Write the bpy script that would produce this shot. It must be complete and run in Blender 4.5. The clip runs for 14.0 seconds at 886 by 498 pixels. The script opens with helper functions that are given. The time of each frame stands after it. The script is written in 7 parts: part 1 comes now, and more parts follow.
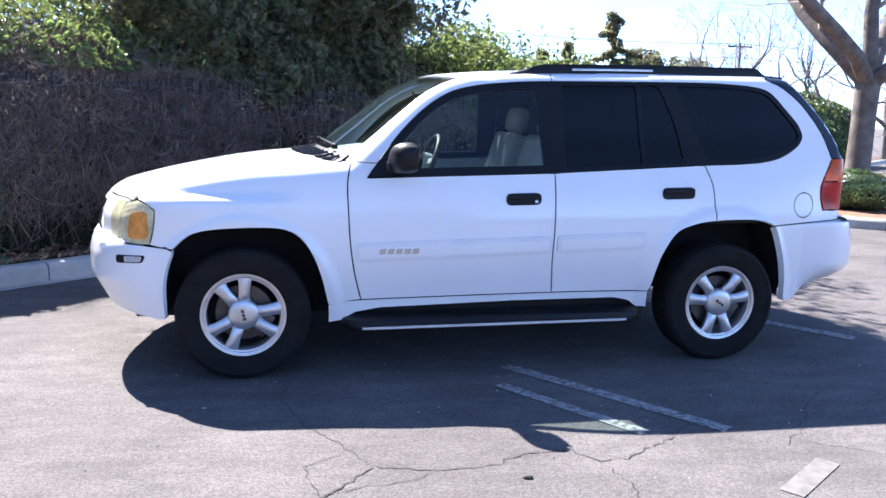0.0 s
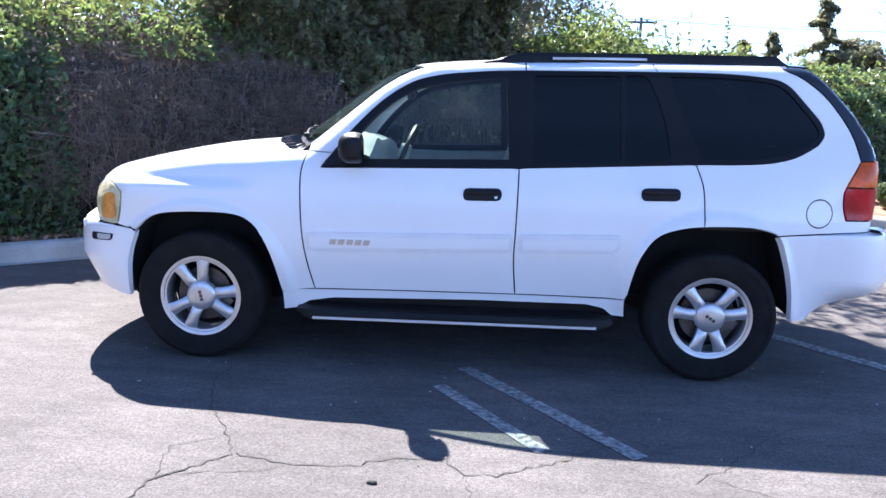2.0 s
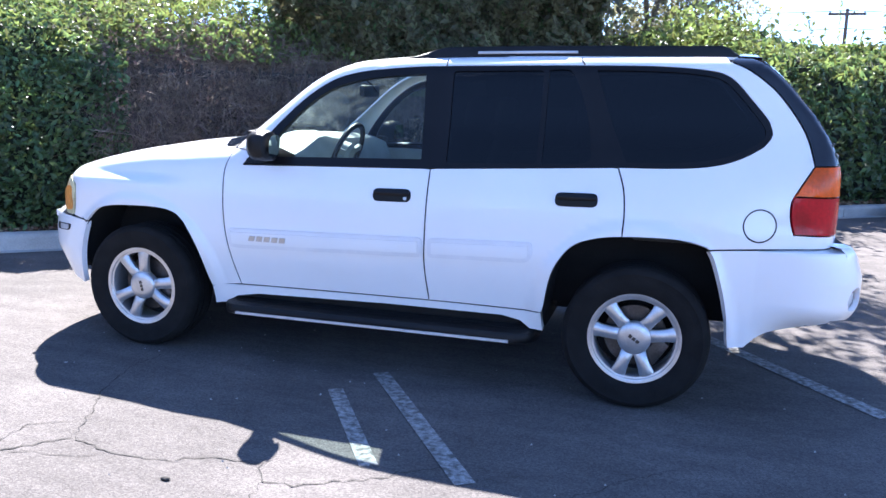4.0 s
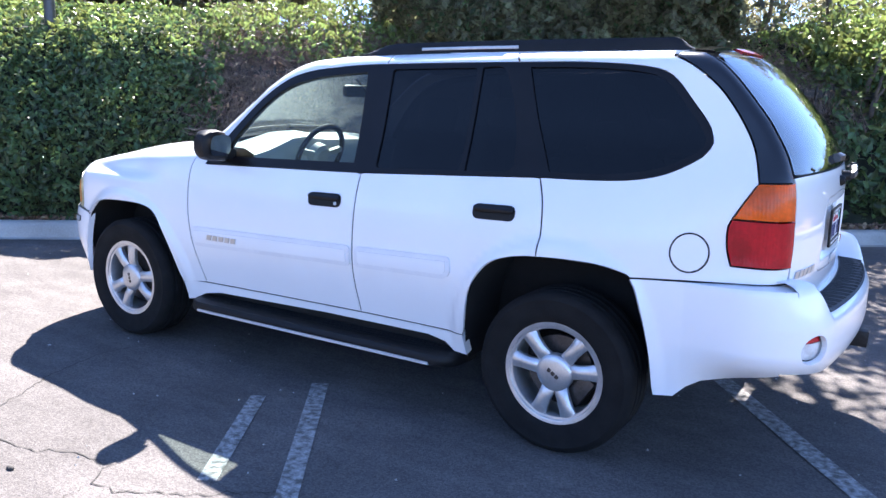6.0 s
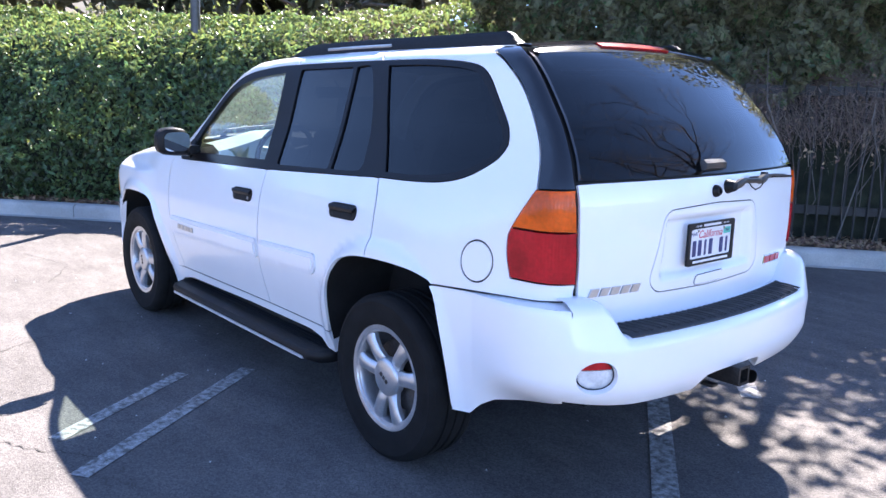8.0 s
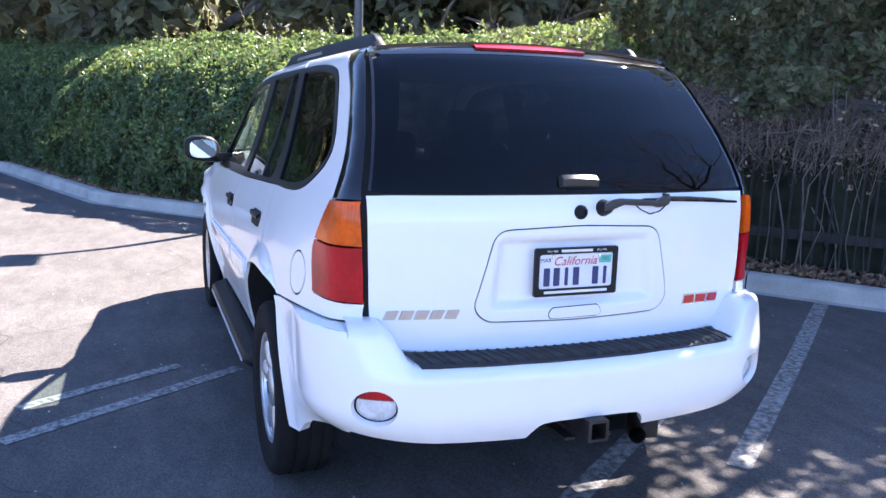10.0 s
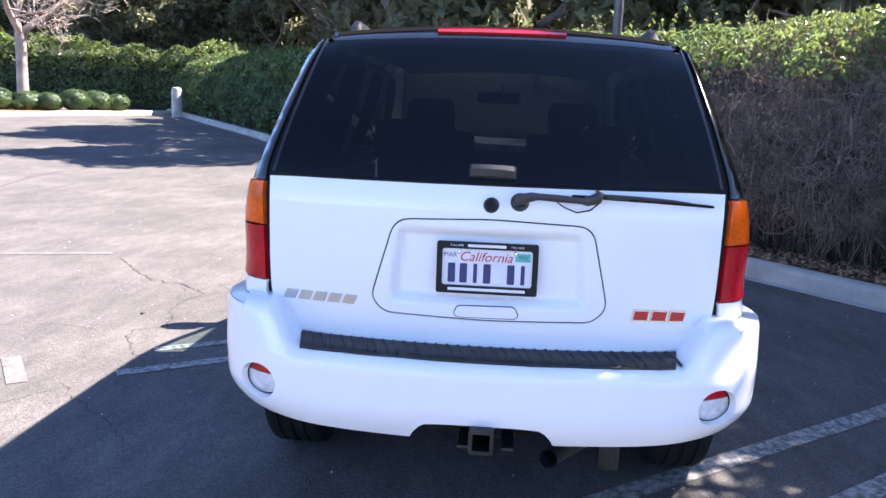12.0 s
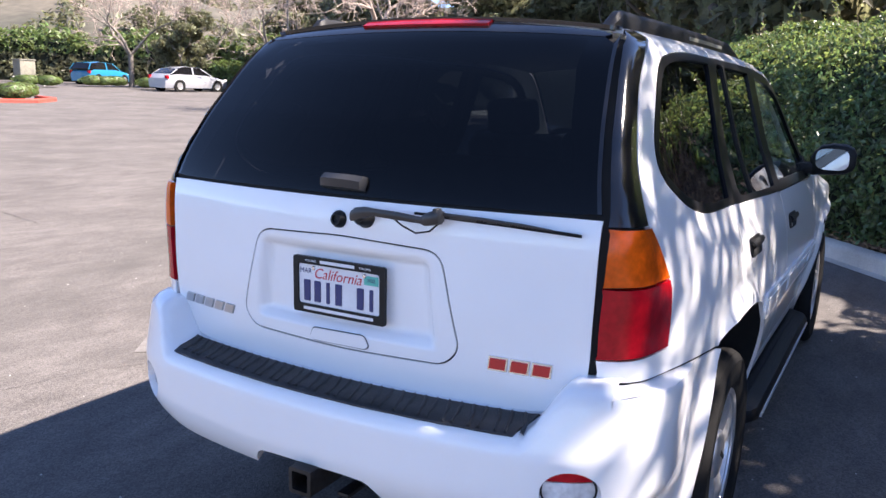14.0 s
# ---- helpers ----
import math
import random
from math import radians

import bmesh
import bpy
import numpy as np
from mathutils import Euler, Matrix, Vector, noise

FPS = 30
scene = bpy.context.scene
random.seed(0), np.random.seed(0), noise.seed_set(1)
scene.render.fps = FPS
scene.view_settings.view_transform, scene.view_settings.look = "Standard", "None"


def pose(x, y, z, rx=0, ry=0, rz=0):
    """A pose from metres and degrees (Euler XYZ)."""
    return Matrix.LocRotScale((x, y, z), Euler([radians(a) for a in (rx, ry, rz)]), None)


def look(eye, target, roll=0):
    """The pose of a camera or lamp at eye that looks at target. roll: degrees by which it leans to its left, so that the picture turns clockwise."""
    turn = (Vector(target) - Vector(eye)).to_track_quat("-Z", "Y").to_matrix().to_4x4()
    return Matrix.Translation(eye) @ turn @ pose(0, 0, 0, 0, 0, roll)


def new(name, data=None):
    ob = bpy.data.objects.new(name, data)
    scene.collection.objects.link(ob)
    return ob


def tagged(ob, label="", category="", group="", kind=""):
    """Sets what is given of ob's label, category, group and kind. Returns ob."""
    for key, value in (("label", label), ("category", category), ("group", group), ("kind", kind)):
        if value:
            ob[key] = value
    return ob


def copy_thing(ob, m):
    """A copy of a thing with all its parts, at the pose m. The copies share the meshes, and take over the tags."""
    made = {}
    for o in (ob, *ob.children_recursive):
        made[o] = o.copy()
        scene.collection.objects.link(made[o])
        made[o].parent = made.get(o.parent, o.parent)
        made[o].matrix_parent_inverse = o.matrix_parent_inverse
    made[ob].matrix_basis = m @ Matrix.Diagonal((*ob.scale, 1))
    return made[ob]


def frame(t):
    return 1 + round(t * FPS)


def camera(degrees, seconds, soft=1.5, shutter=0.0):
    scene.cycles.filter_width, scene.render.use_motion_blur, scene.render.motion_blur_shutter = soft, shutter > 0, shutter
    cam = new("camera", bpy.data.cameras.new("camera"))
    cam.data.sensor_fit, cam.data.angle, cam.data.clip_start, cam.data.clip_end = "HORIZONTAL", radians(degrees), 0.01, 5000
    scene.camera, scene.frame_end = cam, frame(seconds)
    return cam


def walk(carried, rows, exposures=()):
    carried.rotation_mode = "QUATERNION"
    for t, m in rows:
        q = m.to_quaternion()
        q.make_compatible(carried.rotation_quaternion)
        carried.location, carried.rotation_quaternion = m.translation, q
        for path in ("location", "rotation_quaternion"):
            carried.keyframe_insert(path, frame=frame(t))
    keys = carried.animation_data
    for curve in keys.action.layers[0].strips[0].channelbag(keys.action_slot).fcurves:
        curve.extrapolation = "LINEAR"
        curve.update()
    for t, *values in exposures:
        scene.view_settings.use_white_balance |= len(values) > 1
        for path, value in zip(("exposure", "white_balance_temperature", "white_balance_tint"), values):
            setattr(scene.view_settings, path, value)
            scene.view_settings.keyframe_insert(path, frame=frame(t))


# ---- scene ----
cam = camera(57.4, 14.0, soft=1.5)
PATH = [
    (0, (-1.254, -5.346, 1.448), (-0.85, -3.412, 1.135), 0.9),
    (0.5, (-0.908, -5.364, 1.447), (-0.626, -3.411, 1.123), 1.3),
    (1, (-0.529, -5.433, 1.444), (-0.379, -3.466, 1.111), 1.5),
    (1.5, (-0.191, -5.321, 1.437), (-0.163, -3.35, 1.098), 1.5),
    (2, (0.116, -5.321, 1.463), (0.038, -3.351, 1.123), 1.7),
    (2.5, (0.471, -5.358, 1.468), (0.288, -3.396, 1.13), 1.9),
    (3, (0.814, -5.184, 1.425), (0.519, -3.235, 1.082), 1.9),
    (3.5, (1.227, -5.049, 1.461), (0.807, -3.126, 1.112), 1.7),
    (6, (2.812, -4.027, 1.52), (1.773, -2.356, 1.159), 1.8),
    (6.5, (3.177, -3.761, 1.535), (2.016, -2.175, 1.161), 2.0),
    (7, (3.511, -3.476, 1.538), (2.238, -1.98, 1.162), 2.2),
    (7.5, (3.761, -3.106, 1.552), (2.37, -1.718, 1.179), 2.0),
    (8, (4.128, -2.836, 1.55), (2.625, -1.569, 1.181), 1.8),
    (8.5, (4.319, -2.487, 1.537), (2.707, -1.36, 1.173), 1.8),
    (9, (4.457, -2.112, 1.558), (2.761, -1.114, 1.2), 1.9),
    (11.5, (5.015, -0.333, 1.513), (3.048, -0.223, 1.168), 2.9),
    (12, (4.9, 0.045, 1.543), (2.939, -0.095, 1.176), 2.8),
    (12.5, (4.808, 0.432, 1.554), (2.882, 0.054, 1.173), 2.5),
    (13, (4.528, 0.687, 1.541), (2.657, 0.093, 1.155), 2.2),
    (13.5, (4.331, 0.972, 1.583), (2.532, 0.19, 1.194), 2.1),
    (14, (4.174, 1.356, 1.603), (2.472, 0.387, 1.199), 1.9),
]
walk(cam, [(t, look(eye, aim, lean)) for t, eye, aim, lean in PATH], [(0, 2.17, 6150, 16), (3.5, 2.40, 6050, 15), (6.5, 2.58, 6350, 15.5), (9.0, 2.66, 6450, 16.5), (11.5, 2.48, 6550, 17), (13, 2.26, 6750, 18), (14, 2.03, 6950, 18)])

# ---------------------------------------------------------------- light
SUN_TO = Vector((-0.40, 0.79, 1.0)).normalized()
world = bpy.data.worlds.new("world")
scene.world = world
world.use_nodes = True
wn = world.node_tree.nodes
sky = wn.new("ShaderNodeTexSky")
sky.sky_type = "NISHITA"
sky.sun_disc = False
sky.sun_elevation = math.asin(SUN_TO.z)
sky.sun_rotation = math.atan2(SUN_TO.x, SUN_TO.y) % (2 * math.pi)
sky.air_density, sky.dust_density, sky.ozone_density = 0.45, 0.0, 4.0
world.node_tree.links.new(sky.outputs["Color"], wn["Background"].inputs["Color"])
wn["Background"].inputs["Strength"].default_value = 0.126
sun_data = bpy.data.lights.new("sun", "SUN")
sun_data.energy, sun_data.angle, sun_data.color = 4.45, radians(0.55), (1.0, 0.95, 0.88)
sun = new("sun", sun_data)
sun.matrix_world = look(SUN_TO * 60, (0, 0, 0))

# ---------------------------------------------------------------- materials


def mat(name, color, rough=0.5, metal=0.0, vary=0.15, scale=8.0, fine=90.0, bump=0.0, coat=0.0, spec=0.5, color2=None, island=0.0, dots=0.0):
    """A principled material whose colour wanders at two scales, with fine relief."""
    m = bpy.data.materials.new(name)
    m.use_nodes = True
    n, link = m.node_tree.nodes, m.node_tree.links.new
    b = n["Principled BSDF"]
    b.inputs["Roughness"].default_value = rough
    b.inputs["Metallic"].default_value = metal
    b.inputs["Specular IOR Level"].default_value = spec
    b.inputs["Coat Weight"].default_value = coat
    b.inputs["Coat Roughness"].default_value = 0.03
    co = n.new("ShaderNodeTexCoord")
    big, small = n.new("ShaderNodeTexNoise"), n.new("ShaderNodeTexNoise")
    for tex, s, d in ((big, scale, 4), (small, fine, 3)):
        tex.inputs["Scale"].default_value, tex.inputs["Detail"].default_value = s, d
        link(co.outputs["Object"], tex.inputs["Vector"])
    dark = [c * (1 - vary) for c in color] if color2 is None else color2
    light = [min(1, c * (1 + vary)) for c in color]
    mix = n.new("ShaderNodeMix")
    mix.data_type = "RGBA"
    mix.inputs["A"].default_value, mix.inputs["B"].default_value = (*dark, 1), (*light, 1)
    ramp = n.new("ShaderNodeMapRange")
    ramp.inputs["From Min"].default_value, ramp.inputs["From Max"].default_value = 0.35, 0.65
    link(big.outputs["Fac"], ramp.inputs["Value"])
    link(ramp.outputs["Result"], mix.inputs["Factor"])
    last = mix.outputs["Result"]
    hsv = n.new("ShaderNodeHueSaturation")
    val = n.new("ShaderNodeMapRange")
    val.inputs["From Min"].default_value, val.inputs["From Max"].default_value = 0.25, 0.75
    val.inputs["To Min"].default_value, val.inputs["To Max"].default_value = 1 - vary * 0.8, 1 + vary * 0.8
    link(small.outputs["Fac"], val.inputs["Value"])
    link(val.outputs["Result"], hsv.inputs["Value"])
    link(last, hsv.inputs["Color"])
    last = hsv.outputs["Color"]
    if island:
        geo = n.new("ShaderNodeNewGeometry")
        hs = n.new("ShaderNodeHueSaturation")
        a = n.new("ShaderNodeMapRange")
        a.inputs["To Min"].default_value, a.inputs["To Max"].default_value = 1 - island, 1 + island
        link(geo.outputs["Random Per Island"], a.inputs["Value"])
        link(a.outputs["Result"], hs.inputs["Value"])
        h = n.new("ShaderNodeMapRange")
        h.inputs["To Min"].default_value, h.inputs["To Max"].default_value = 0.5 - island * 0.06, 0.5 + island * 0.05
        link(geo.outputs["Random Per Island"], h.inputs["Value"])
        link(h.outputs["Result"], hs.inputs["Hue"])
        link(last, hs.inputs["Color"])
        last = hs.outputs["Color"]
    link(last, b.inputs["Base Color"])
    if bump:
        bp = n.new("ShaderNodeBump")
        bp.inputs["Strength"].default_value, bp.inputs["Distance"].default_value = bump, 0.01
        link(small.outputs["Fac"], bp.inputs["Height"])
        link(bp.outputs["Normal"], b.inputs["Normal"])
    return m


def leaf_mat(name, color, island=0.45, through_light=0.35, rough=0.45):
    """Leaves: a glossy face, with some light passing through."""
    m = mat(name, color, rough, vary=0.2, scale=3, fine=40, island=island)
    n, link = m.node_tree.nodes, m.node_tree.links.new
    b, out = n["Principled BSDF"], n["Material Output"]
    tr, mx = n.new("ShaderNodeBsdfTranslucent"), n.new("ShaderNodeMixShader")
    src = b.inputs["Base Color"].links[0].from_socket
    tint = n.new("ShaderNodeHueSaturation")
    tint.inputs["Value"].default_value, tint.inputs["Hue"].default_value, tint.inputs["Saturation"].default_value = 1.6, 0.48, 1.05
    link(src, tint.inputs["Color"])
    link(tint.outputs["Color"], tr.inputs["Color"])
    mx.inputs["Fac"].default_value = through_light
    link(b.outputs["BSDF"], mx.inputs[1])
    link(tr.outputs["BSDF"], mx.inputs[2])
    link(mx.outputs["Shader"], out.inputs["Surface"])
    return m


def asphalt_mat():
    """Old bleached asphalt: aggregate specks, tan blotches, darker oil and tyre stains."""
    m = mat("asphalt", (0.125, 0.114, 0.108), 0.88, vary=0.14, scale=0.9, fine=140, bump=0.55, spec=0.25)
    n, link = m.node_tree.nodes, m.node_tree.links.new
    b = n["Principled BSDF"]
    src = b.inputs["Base Color"].links[0].from_socket
    co = [x for x in n if x.bl_idname == "ShaderNodeTexCoord"][0]
    vor = n.new("ShaderNodeTexVoronoi")
    vor.inputs["Scale"].default_value = 130
    link(co.outputs["Object"], vor.inputs["Vector"])
    sp = n.new("ShaderNodeSeparateColor")
    link(vor.outputs["Color"], sp.inputs["Color"])
    r = n.new("ShaderNodeMapRange")
    r.inputs["To Min"].default_value, r.inputs["To Max"].default_value = 0.72, 1.28
    link(sp.outputs["Red"], r.inputs["Value"])
    h = n.new("ShaderNodeHueSaturation")
    link(src, h.inputs["Color"])
    link(r.outputs["Result"], h.inputs["Value"])
    st = n.new("ShaderNodeTexNoise")
    st.inputs["Scale"].default_value, st.inputs["Detail"].default_value, st.inputs["Roughness"].default_value = 0.22, 6, 0.62
    st.inputs["Distortion"].default_value = 1.2
    link(co.outputs["Object"], st.inputs["Vector"])
    r2 = n.new("ShaderNodeMapRange")
    r2.inputs["From Min"].default_value, r2.inputs["From Max"].default_value = 0.55, 0.72
    link(st.outputs["Fac"], r2.inputs["Value"])
    mx = n.new("ShaderNodeMix")
    mx.data_type = "RGBA"
    mx.inputs["B"].default_value = (0.082, 0.077, 0.072, 1)
    mul = n.new("ShaderNodeMath")
    mul.operation = "MULTIPLY"
    mul.inputs[1].default_value = 0.8
    link(r2.outputs["Result"], mul.inputs[0])
    link(mul.outputs["Value"], mx.inputs["Factor"])
    cl, r3, h3, mp = n.new("ShaderNodeTexNoise"), n.new("ShaderNodeMapRange"), n.new("ShaderNodeHueSaturation"), n.new("ShaderNodeMapping")
    mp.inputs["Rotation"].default_value, mp.inputs["Scale"].default_value = (0, 0, 0.7), (1.0, 2.6, 1.0)
    cl.inputs["Scale"].default_value, cl.inputs["Detail"].default_value, cl.inputs["Roughness"].default_value = 2.4, 8, 0.68
    r3.inputs["From Min"].default_value, r3.inputs["From Max"].default_value = 0.3, 0.7
    r3.inputs["To Min"].default_value, r3.inputs["To Max"].default_value = 0.78, 1.22
    link(co.outputs["Object"], mp.inputs["Vector"])
    link(mp.outputs["Vector"], cl.inputs["Vector"])
    link(cl.outputs["Fac"], r3.inputs["Value"])
    link(r3.outputs["Result"], h3.inputs["Value"])
    link(h.outputs["Color"], h3.inputs["Color"])
    link(h3.outputs["Color"], mx.inputs["A"])
    link(mx.outputs["Result"], b.inputs["Base Color"])
    return m


M_ASPHALT = asphalt_mat()
M_CRACK = mat("crack_filling", (0.05, 0.047, 0.043), 0.95, vary=0.3, scale=20)
M_LINE = mat("worn_road_paint", (0.30, 0.295, 0.285), 0.85, vary=0.25, scale=30, fine=120, color2=(0.115, 0.107, 0.098))
M_MARK = mat("faint_road_paint", (0.165, 0.155, 0.147), 0.88, vary=0.12, scale=14, fine=90, color2=(0.128, 0.118, 0.111))
M_CONCRETE = mat("kerb_concrete", (0.42, 0.41, 0.38), 0.85, vary=0.16, scale=3, fine=80, bump=0.3)
M_REDKERB = mat("red_kerb_paint", (0.45, 0.06, 0.04), 0.7, vary=0.2)
M_SOIL = mat("leaf_mould_soil", (0.10, 0.07, 0.05), 0.95, vary=0.4, scale=6, fine=60, bump=0.8)
M_LITTER = mat("dead_leaves", (0.30, 0.195, 0.125), 0.8, vary=0.3, island=0.5)
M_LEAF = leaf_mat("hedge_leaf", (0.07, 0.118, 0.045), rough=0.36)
# hedge leaf in a sunlit tone; also the lighter bush and far shrubs
M_LEAF_LIT = leaf_mat("sunlit_green_leaf", (0.128, 0.178, 0.058), rough=0.36, through_light=0.42)
M_LEAF_DARK = leaf_mat("oak_leaf", (0.16, 0.165, 0.092), through_light=0.5)
# near-black colour stands for the shade deep inside hedges and shrubs
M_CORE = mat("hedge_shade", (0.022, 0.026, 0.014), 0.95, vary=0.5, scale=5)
M_VINE = mat("dry_vine", (0.20, 0.15, 0.12), 0.85, vary=0.3, scale=4, fine=50, island=0.5)
M_BARK = mat("grey_bark", (0.155, 0.135, 0.118), 0.9, vary=0.3, scale=6, fine=50, bump=0.8)
M_TWIG = mat("bare_twig", (0.36, 0.29, 0.25), 0.85, vary=0.25, scale=2)
M_FENCE = mat("fence_iron", (0.03, 0.028, 0.026), 0.55, vary=0.25, metal=0.3)
M_POLE = mat("pole_metal", (0.10, 0.10, 0.10), 0.5, 0.6)
M_WOODPOLE = mat("utility_wood", (0.13, 0.10, 0.08), 0.9)
M_WIRE = mat("wire", (0.03, 0.03, 0.03), 0.6)
M_HILL = mat("dry_hillside", (0.095, 0.083, 0.065), 0.95, vary=0.35, scale=0.03, fine=0.4, color2=(0.062, 0.06, 0.045))

# ---------------------------------------------------------------- mesh helpers


def link_mesh(name, me, material, parent=None, label=""):
    for m in material if isinstance(material, (list, tuple)) else [material]:
        me.materials.append(m)
    ob = new(name, me)
    if parent is not None:
        ob.parent = parent
    if label:
        ob["label"] = label
    return ob


def part(name, bm, material, parent=None, label="", smooth=True):
    """Links a bmesh as one mesh object under a thing or a part."""
    me = bpy.data.meshes.new(name)
    bmesh.ops.recalc_face_normals(bm, faces=bm.faces)
    bm.to_mesh(me)
    bm.free()
    if smooth:
        me.polygons.foreach_set("use_smooth", [True] * len(me.polygons))
        me.set_sharp_from_angle(angle=radians(38))
    return link_mesh(name, me, material, parent, label)


def thing(name, label, category, group="", kind="", at=None):
    ob = new(name)
    ob.empty_display_size = 0.1
    if at is not None:
        ob.matrix_basis = at
    return tagged(ob, label, category, group, kind)


def quads_mesh(name, verts, faces, smooth=False):
    """A mesh out of numpy arrays: verts N x 3, faces M x 3 or M x 4."""
    me = bpy.data.meshes.new(name)
    v, f = np.asarray(verts, np.float32), np.asarray(faces, np.int32)
    k = f.shape[1]
    me.vertices.add(len(v))
    me.vertices.foreach_set("co", v.ravel())
    me.loops.add(f.size)
    me.loops.foreach_set("vertex_index", f.ravel())
    me.polygons.add(len(f))
    me.polygons.foreach_set("loop_start", np.arange(0, f.size, k, dtype=np.int32))
    me.polygons.foreach_set("use_smooth", np.full(len(f), smooth))
    me.update(calc_edges=True)
    return me


def leaves_mesh(name, pts, outs, size, seed, long=1.7, droop=0.35, wild=0.9):
    """Pointed folded leaves at pts, facing roughly along outs."""
    r = np.random.default_rng(seed)
    n = len(pts)
    d = outs + r.normal(0, wild, (n, 3))
    d /= np.linalg.norm(d, axis=1)[:, None] + 1e-9
    a = r.normal(0, 1, (n, 3))
    a[:, 2] -= droop
    a -= (a * d).sum(1)[:, None] * d
    a /= np.linalg.norm(a, axis=1)[:, None] + 1e-9
    b = np.cross(d, a)
    s = size * r.uniform(0.55, 1.35, n)[:, None]
    tip, side = a * s * long * 0.5, b * s * 0.42
    fold = d * s * 0.10
    v = np.stack([pts - tip, pts + side + fold, pts + tip, pts - side + fold], 1).reshape(-1, 3)
    i = np.arange(n)[:, None] * 4
    return quads_mesh(name, v, np.concatenate([i + [0, 1, 2], i + [0, 2, 3]]))


def tubes_mesh(name, lines, sides=4):
    """Tapered tubes: each line is (points k x 3, radii k)."""
    vs, fs, base = [], [], 0
    ang = np.arange(sides) * 2 * np.pi / sides
    for k in sorted({len(p) for p, _ in lines}):
        p = np.array([q for q, _ in lines if len(q) == k], float)
        rad = np.array([r for q, r in lines if len(q) == k], float)
        t = np.gradient(p, axis=1)
        t /= np.linalg.norm(t, axis=2)[..., None] + 1e-9
        steep = np.abs((p[:, -1] - p[:, 0])[:, 2]) > 0.9 * np.linalg.norm(p[:, -1] - p[:, 0], axis=1)
        ref = np.where(steep[:, None, None], [[[1.0, 0, 0]]], [[[0, 0, 1.0]]])
        u = np.cross(t, np.broadcast_to(ref, t.shape))
        u /= np.linalg.norm(u, axis=2)[..., None] + 1e-9
        w = np.cross(t, u)
        ring = p[:, :, None] + (np.cos(ang)[:, None] * u[:, :, None] + np.sin(ang)[:, None] * w[:, :, None]) * rad[:, :, None, None]
        vs.append(ring.reshape(-1, 3))
        i, j = np.meshgrid(np.arange(k - 1), np.arange(sides), indexing="ij")
        j2 = (j + 1) % sides
        one = np.stack([i * sides + j, i * sides + j2, (i + 1) * sides + j2, (i + 1) * sides + j], -1).reshape(-1, 4)
        fs.append((one[None] + (np.arange(len(p)) * k * sides)[:, None, None]).reshape(-1, 4) + base)
        base += len(p) * k * sides
    return quads_mesh(name, np.concatenate(vs), np.concatenate(fs), True)


def box(bm, x0, x1, y0, y1, z0, z1, bevel=0.0, seg=2):
    r = bmesh.ops.create_cube(bm, size=1)
    for v in r["verts"]:
        v.co = Vector(((x0 + x1) / 2 + v.co.x * (x1 - x0), (y0 + y1) / 2 + v.co.y * (y1 - y0), (z0 + z1) / 2 + v.co.z * (z1 - z0)))
    if bevel:
        es = list({e for v in r["verts"] for e in v.link_edges})
        bmesh.ops.bevel(bm, geom=es, offset=bevel, segments=seg, affect="EDGES", profile=0.6)
    return bm


def loft(rings, closed=True, caps=True):
    """A bmesh skin through rings of equal count."""
    bm = bmesh.new()
    vr = [[bm.verts.new(c) for c in r] for r in rings]
    n = len(rings[0])
    for r0, r1 in zip(vr, vr[1:]):
        for i in range(n if closed else n - 1):
            bm.faces.new((r0[i], r0[(i + 1) % n], r1[(i + 1) % n], r1[i]))
    if caps:
        bm.faces.new(vr[0][::-1])
        bm.faces.new(vr[-1])
    return bm


def lathe(prof, segs, axis_y=True):
    """Turns a profile of (radius, y) round the y axis."""
    bm = bmesh.new()
    rings = [[bm.verts.new((r * math.cos(2 * math.pi * k / segs), y, r * math.sin(2 * math.pi * k / segs))) for k in range(segs)] for r, y in prof]
    for a, b in zip(rings, rings[1:]):
        for k in range(segs):
            bm.faces.new((a[k], b[k], b[(k + 1) % segs], a[(k + 1) % segs]))
    return bm


# ---------------------------------------------------------------- ground and kerbs
KU, KN = Vector((0.769, 0.639)), Vector((-0.639, 0.769))
K0 = Vector((-5.0, 0.08))


def smooth01(a, b, x):
    t = np.clip((x - a) / (b - a), 0, 1)
    return t * t * (3 - 2 * t)


def ground_z(x, y):
    """The lot rises a little to the kerb and away to the west."""
    d = (x - K0.x) * KN.x + (y - K0.y) * KN.y
    q = -(0.75 * x + 0.66 * y)
    tilt = 0.0236 * smooth01(-1.0, 1.0, y) * (1 - smooth01(4, 9, np.abs(x)))
    pitch = -0.010 * np.clip(x / 1.435, -1.6, 1.6) * (1 - smooth01(3, 7, np.hypot(x, y)))
    return pitch + tilt + (0.085 * (1 - smooth01(4, 9, x)) - tilt) * smooth01(-2.1, -0.1, d) + 0.014 * np.maximum(0, q - 8 + 2 * np.exp(-((q - 8) / 4) ** 2)) * smooth01(5, 11, q) * (1 - 0.6 * smooth01(60, 200, q))


